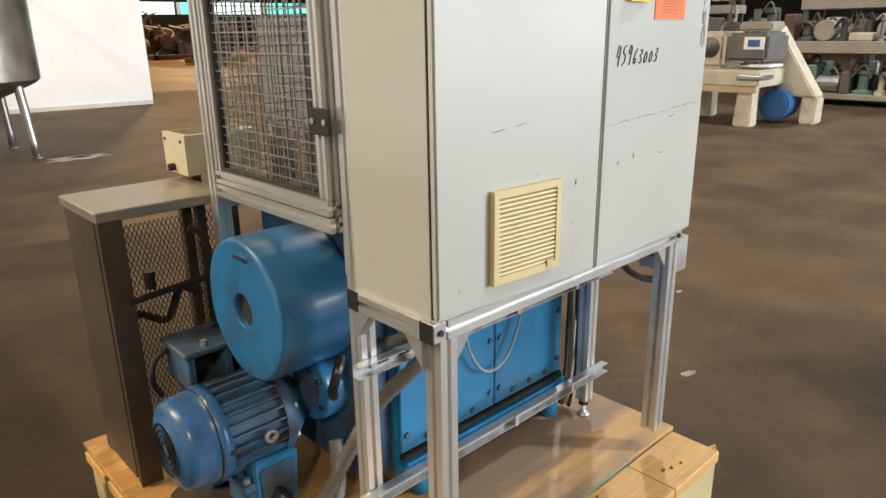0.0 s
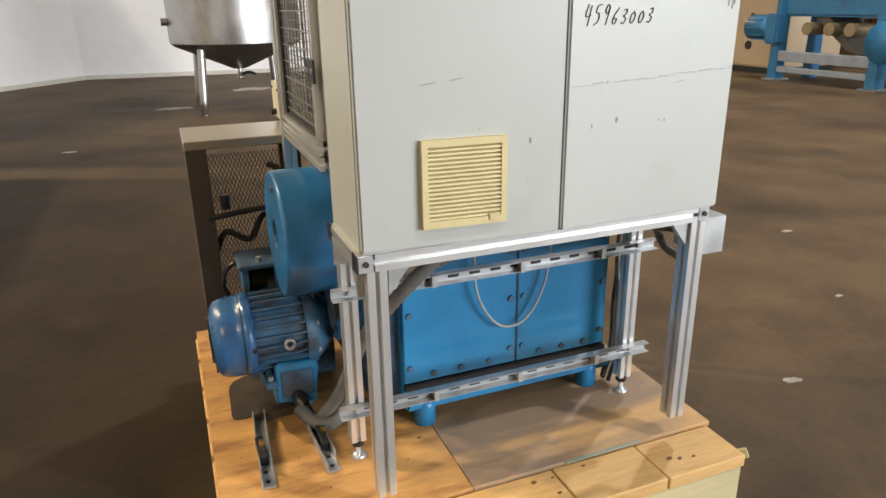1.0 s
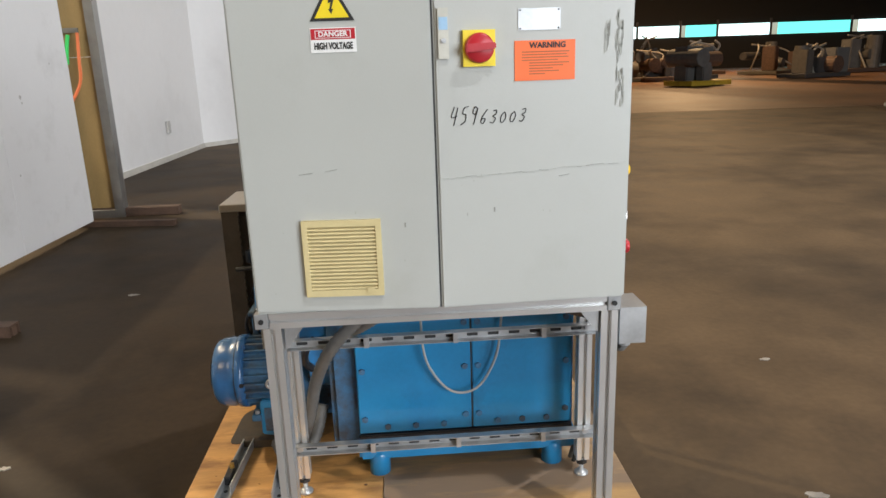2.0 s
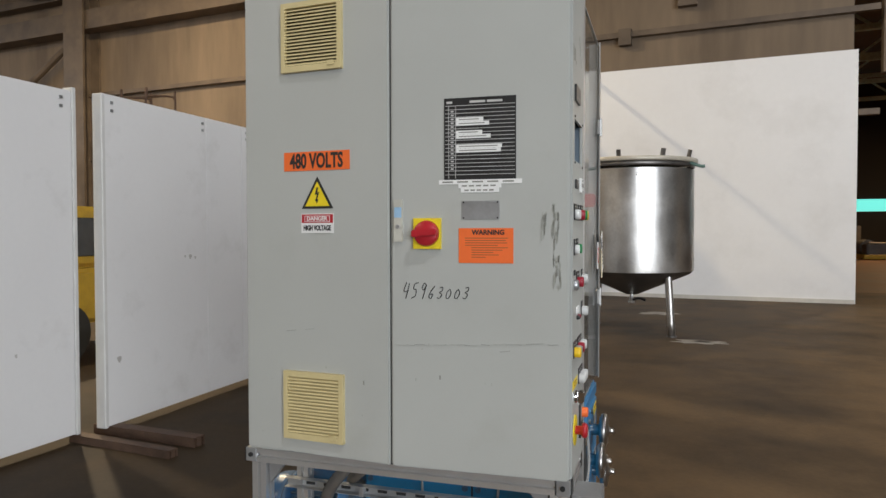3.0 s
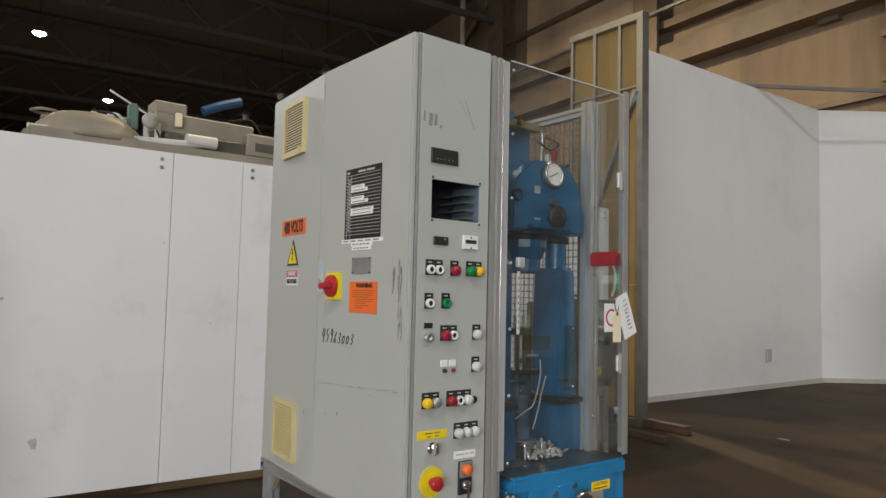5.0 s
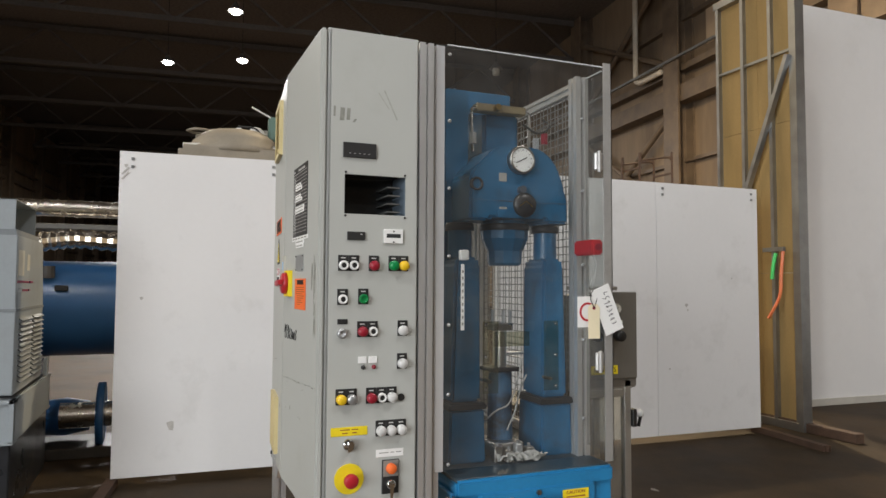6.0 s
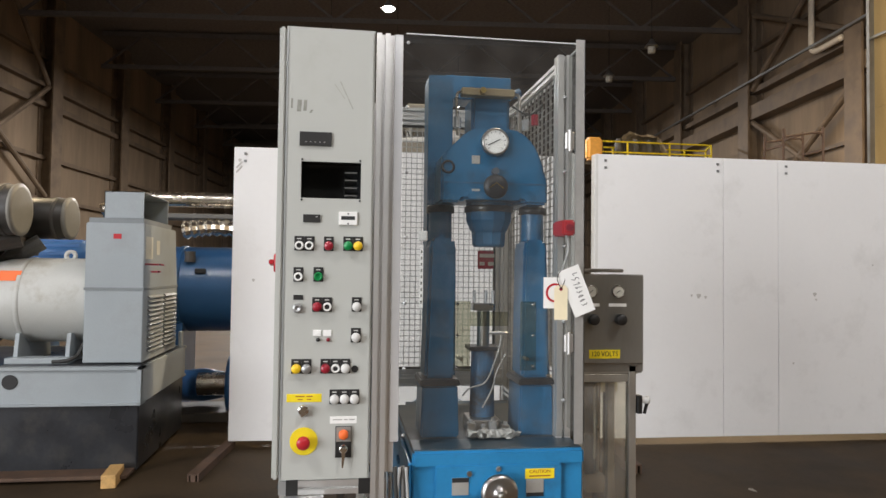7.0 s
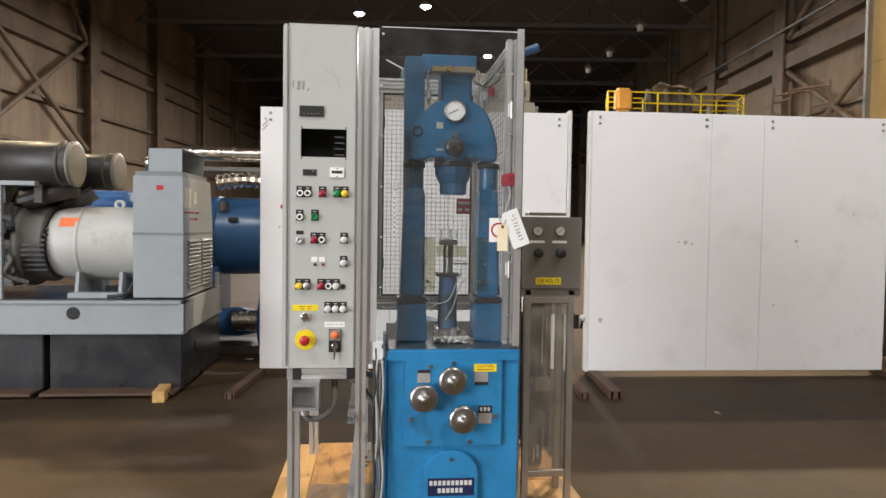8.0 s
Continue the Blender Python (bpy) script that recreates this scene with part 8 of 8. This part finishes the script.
# ---- machines along the far side ----
def beige_machine():
    c = thing("beige_machine", (9.9, 3.4, 0), "old beige machine on splayed legs with a grey head", "machine")
    C = M["beige"]
    for x, y in ((0.0, 0.3), (0.0, 1.4), (0.95, 0.35), (0.95, 1.4)):
        part("leg", prism([(y - 0.12, 0.0), (y + 0.16, 0.0), (y + 0.12, 0.62), (y - 0.10, 0.62)], x, x + 0.26, "x", 0.02), C, c)
    part("bed", box((-0.05, 0.1, 0.60), (1.3, 1.65, 0.86), 0.03, 2), C, c)
    part("headstock", box((0.1, 0.75, 0.86), (0.9, 1.6, 1.42), 0.06, 2), C, c)
    for y in (0.98, 1.38):
        part("spindle", lathe([(0.0, 0.16), (0.07, 0.15), (0.09, 0.0), (0.16, -0.02), (0.16, -0.1)], "-x", 22, (0.08, y, 1.18)), M["dusty_dark"], c, "", True)
    part("grey_head", box((0.0, 0.05, 0.98), (0.8, 0.68, 1.40), 0.05, 2), M["engine_grey"], c)
    part("name_panel", box((-0.012, 0.10, 1.16), (0.0, 0.40, 1.34)), M["paper"], c)
    part("name_mark", box((-0.018, 0.16, 1.20), (-0.012, 0.34, 1.30)), M["motor_blue"], c)
    part("tray", box((-0.1, 0.02, 0.72), (0.3, 0.42, 0.78), 0.01), M["stud"], c)
    part("slant_guard", prism([(0.45, 1.5), (0.30, 1.5), (-0.42, 0.42), (-0.10, 0.42), (0.45, 0.62)], 0.9, 1.25, "x", 0.02), C, c)
    part("slant_foot", prism([(-0.43, 0.0), (-0.20, 0.0), (-0.20, 0.415), (-0.43, 0.415)], 0.91, 1.24, "x", 0.02), C, c)
    part("bed_apron", box((-0.06, 0.12, 0.52), (-0.045, 1.6, 0.62)), M["tan"], c)
    part("top_slide", box((0.2, 0.1, 1.42), (0.7, 0.6, 1.56), 0.03, 2), M["dusty_steel"], c)
    part("side_pan", box((0.0, -0.02, 0.90), (0.5, 0.30, 0.94), 0.01), M["white"], c)
    part("blue_pump", cyl((0.9, 0.12, 0.30), 0.24, 0.5, "x", 24, None, 0.03), M["motor_blue"], c)
    return c


def blue_machine():
    c = thing("blue_machine", (10.4, 6.6, 0), "blue painted roller machine with a motor at its end", "machine")
    B = M["machine_blue"]
    for y in (0.05, 2.1):
        part("leg", prism([(y - 0.10, 0.0), (y + 0.12, 0.0), (y + 0.08, 1.6), (y - 0.05, 1.6)], 0.0, 0.22, "x", 0.015), B, c)
        part("leg", prism([(y - 0.10, 0.0), (y + 0.12, 0.0), (y + 0.08, 1.6), (y - 0.05, 1.6)], 0.9, 1.12, "x", 0.015), B, c)
        part("foot_plate", box((-0.06, y - 0.16, 0.0), (0.3, y + 0.18, 0.04), 0.005), M["stud"], c)
    for z, h in ((0.36, 0.18), (0.16, 0.10)):
        part("side_beam", box((0.02, 0.1, z), (0.16, 2.1, z + h), 0.01), M["machine_grey"], c)
    part("bed", box((0.1, 0.05, 1.15), (1.05, 2.2, 1.7), 0.04, 2), B, c)
    for y in (0.6, 1.0, 1.45):
        part("roller", cyl((0.25, y, 0.95), 0.11, 0.5, "x", 18), M["brass_dull"], c)
    part("chute", prism([(0.5, 0.55), (0.75, 0.60), (1.5, 1.15), (1.2, 1.15)], 0.2, 0.9, "x", 0.01), M["dusty_dark"], c)
    part("pulley", lathe([(0.0, 0.0), (0.30, 0.0), (0.33, 0.04), (0.33, 0.14), (0, 0.16)], "-x", 30, (0.0, -0.15, 0.78)), B, c, "blue round pulley cover", True)
    part("motor", lathe([(0, 0.0), (0.19, 0.01), (0.22, 0.08), (0.22, 0.5), (0, 0.52)], "y", 26, (0.05, 2.25, 0.95)), B, c, "", True)
    for k in range(10):
        a = radians(36 * k)
        part("motor_fin", bar((0.05 + 0.225 * math.cos(a), 2.33, 0.95 + 0.225 * math.sin(a)), (0.05 + 0.225 * math.cos(a), 2.70, 0.95 + 0.225 * math.sin(a)), 0.014, 0.03), B, c)
    part("gearbox", box((-0.12, 2.0, 0.66), (0.22, 2.3, 1.20), 0.04, 2), B, c)
    return c


def tan_cabinet():
    c = thing("tan_cabinet", (11.2, 9.4, 0), "large tan sheet metal machine cabinet", "cabinet")
    part("body", box((0.0, 0.0, 0.12), (1.8, 2.4, 2.3), 0.03, 2), M["tan"], c)
    part("plinth", box((0.05, 0.1, 0.0), (1.75, 2.3, 0.12)), M["dark_gap"], c)
    part("hatch", box((-0.015, 1.0, 0.95), (0.0, 1.55, 1.6), 0.008), M["tan"], c)
    part("port", cyl((-0.005, 0.75, 0.55), 0.09, 0.02, "x", 20), M["dark_gap"], c)
    for y, z in ((0.7, 1.5), (0.72, 1.15), (2.25, 1.25)):
        part("knob", cyl((-0.01, y, z), 0.04, 0.04, "x", 12), M["dusty_dark"], c)
    return c


beige_machine()
blue_machine()
tan_cabinet()


def rack(place, length, turn, seed, levels=2):
    """A low steel rack crowded with machine parts."""
    c = thing("parts_rack", place, "low steel rack crowded with greasy machine parts", "rack", "parts racks", turn=turn)
    rng = random.Random(seed)
    for k in range(levels):
        z = 0.12 + 0.85 * k
        part("shelf", box((0, 0, z), (1.2, length, z + 0.22 if k else z + 0.1), 0.01), M["dusty_steel"], c)
    for y in (0.05, length - 0.15):
        for x in (0.05, 1.05):
            part("upright", box((x, y, 0), (x + 0.1, y + 0.1, 0.12 + 0.85 * levels)), M["dusty_dark"], c)
    mats = ["dusty_steel", "dusty_dark", "engine_grey", "dusty_dark", "verdigris", "engine_dark", "stud", "filter_dark", "black_tank", "rust", "engine_dark", "beige"]
    for k in range(levels):
        z = 0.22 + k * 0.97 if k else 0.22
        for x in (0.55, 0.08):
            y = 0.1
            while y < length - 0.3:
                w = rng.uniform(0.14, 0.42)
                h = rng.uniform(0.12, 0.55 if x < 0.3 else 0.72)
                m = M[rng.choice(mats)]
                kind = rng.random()
                if kind < 0.3:
                    bm = box((x, y, z), (x + rng.uniform(0.2, 0.42), y + w, z + h), 0.025, 1)
                elif kind < 0.6:
                    r = min(h, 0.4) / 2
                    bm = cyl((x + r, y + w / 2, z + r), r, w, rng.choice("xy"), 14, None, 0.015)
                else:
                    bm = lathe([(0, 0), (w * 0.5, 0), (w * 0.5, 0.05), (w * 0.25, 0.09), (w * 0.25, h * 0.8), (w * 0.4, h * 0.85), (w * 0.4, h), (0, h)], "z", 14, (x + 0.2, y + w / 2, z))
                part("machine_part", bm, m, c)
                if kind > 0.55:
                    part("pipe_part", tube([(x, y, z + h * 0.7), (x - 0.02, y + w * 0.4, z + h * rng.uniform(0.9, 1.3)), (x + 0.05, y + w, z + h * rng.uniform(0.3, 0.9))], rng.uniform(0.012, 0.03), 6, 4), M[rng.choice(mats)], c)
                y += w + 0.02
    return c


rack((13.9, 1.3, 0), 4.2, 0, 2)
rack((14.2, -3.4, 0), 4.4, 0, 4)
rack((15.5, 6.0, 0), 5.0, 0, 6, 2)
rack((16.5, 0.5, 0), 5.0, 0, 8, 4)
rack((16.8, -4.8, 0), 5.0, 0, 12, 4)
rack((18.5, 8.0, 0), 5.0, 8, 9, 3)
rack((14.5, 12.0, 0), 4.0, 20, 10, 2)


def bay_machine(place, size, seed, colour, label):
    """Machinery on a skid in the next bay."""
    c = thing("stored_machine", place, label, "machine", "machines in the next bay", turn=seed * 17 % 40)
    rng = random.Random(seed)
    w, d, h = size
    part("skid", box((-w / 2, -d / 2, 0.05), (w / 2, d / 2, 0.30), 0.02), M[colour], c)
    for k in range(6):
        x, y = rng.uniform(-w / 2, w / 2 - 0.8), rng.uniform(-d / 2, d / 2 - 0.6)
        hh = rng.uniform(0.4, 1) * h
        m = M[rng.choice([colour, "dusty_dark", "engine_grey", "engine_dark", "rust"])]
        if k % 2:
            bm = box((x, y, 0.3), (x + rng.uniform(0.5, 1.4), y + rng.uniform(0.5, 1.2), hh), 0.05, 2)
        else:
            bm = cyl((x + 0.4, y + 0.4, 0.3 + hh / 2), rng.uniform(0.25, 0.5), hh, rng.choice("xyz"), 18, None, 0.03)
        part("machine_body", bm, m, c)
    for k in range(3):
        part("pipe_part", tube([(rng.uniform(-w / 2, w / 2), rng.uniform(-d / 2, d / 2), 0.3), (rng.uniform(-w / 2, w / 2), 0, h * 0.8), (rng.uniform(-w / 2, w / 2), rng.uniform(-d / 2, d / 2), h)], 0.06, 8, 5), M["dusty_steel"], c)
    return c


for k, (x, y, w, d, h, col, lab) in enumerate((
        (13.2, 41.6, 3.3, 1.5, 0.95, "yellow_dull", "low yellow machine on a skid in the next bay"),
        (15.3, 42.6, 1.2, 1.1, 2.1, "engine_grey", "grey cabinet machine in the next bay"),
        (17.4, 43, 2.8, 2, 2.0, "rust", "rusty brown machinery in the next bay"),
        (16.3, 34.5, 2.8, 2.0, 2.3, "yellow_dull", "yellow machine on a pallet in the next bay"),
        (21, 56, 3, 3, 3.2, "engine_grey", "grey cabinet machine in the next bay"),
        (24, 54, 5, 3, 2.4, "rust", "rusty brown machinery in the next bay"),
        (29, 50, 5, 3, 2.2, "dusty_dark", "dark machinery in the next bay"),
        (34, 48, 5, 3, 2.6, "rust", "rusty brown machinery in the next bay"),
        (20, 44, 3, 2, 1.6, "dusty_dark", "dark machinery in the next bay"),
        (12.5, 54, 4, 3, 3.0, "engine_grey", "grey machinery in the next bay"),
        (26, 40, 4, 2, 2.0, "engine_dark", "dark machinery in the next bay"))):
    bay_machine((x, y, 0), (w, d, h), k + 3, col, lab)


# ---- spots on the floor ----
def spot(x, y, r, seed, material="spot_pale"):
    rng = random.Random(seed)
    out = []
    for k in range(18):
        a = 2 * math.pi * k / 18
        rr = r * rng.uniform(0.55, 1.15)
        out.append((x + rr * math.cos(a) * 1.5, y + rr * math.sin(a) * 0.8))
    ob = part("floor_stain", prism(out, 0.0, 0.0045, "z"), M[material])
    return tagged(ob, "pale dried spill on the dark floor", "stain", kind="structure")


for k, (x, y, r) in enumerate(((-0.25, 10.1, 0.18), (1.75, 8.75, 0.26), (1.8, 8.8, 0.10), (2.79, 0.89, 0.018), (1.88, 0.35, 0.03), (2.3, 1.5, 0.02), (2.5, -0.3, 0.02), (3.4, 1.8, 0.03), (-1.6, 3.2, 0.03), (-1.3, 0.9, 0.02), (1.2, 12.2, 0.3), (-1.4, 7.0, 0.05))):
    spot(x, y, r, k)
plank = thing("timber", (-2.6, 6.25, 0), "dark timber baulk lying on the floor", "timber")
part("baulk", box((-1.2, -0.06, 0.0), (0.45, 0.06, 0.10), 0.006), M["rust"], plank)

for ob in bpy.data.objects:
    if ob.type == "MESH" and ob.data.materials and ob.data.materials[0].name in ("clear", "clear_aged", "smoked", "lens"):
        ob.visible_shadow = False
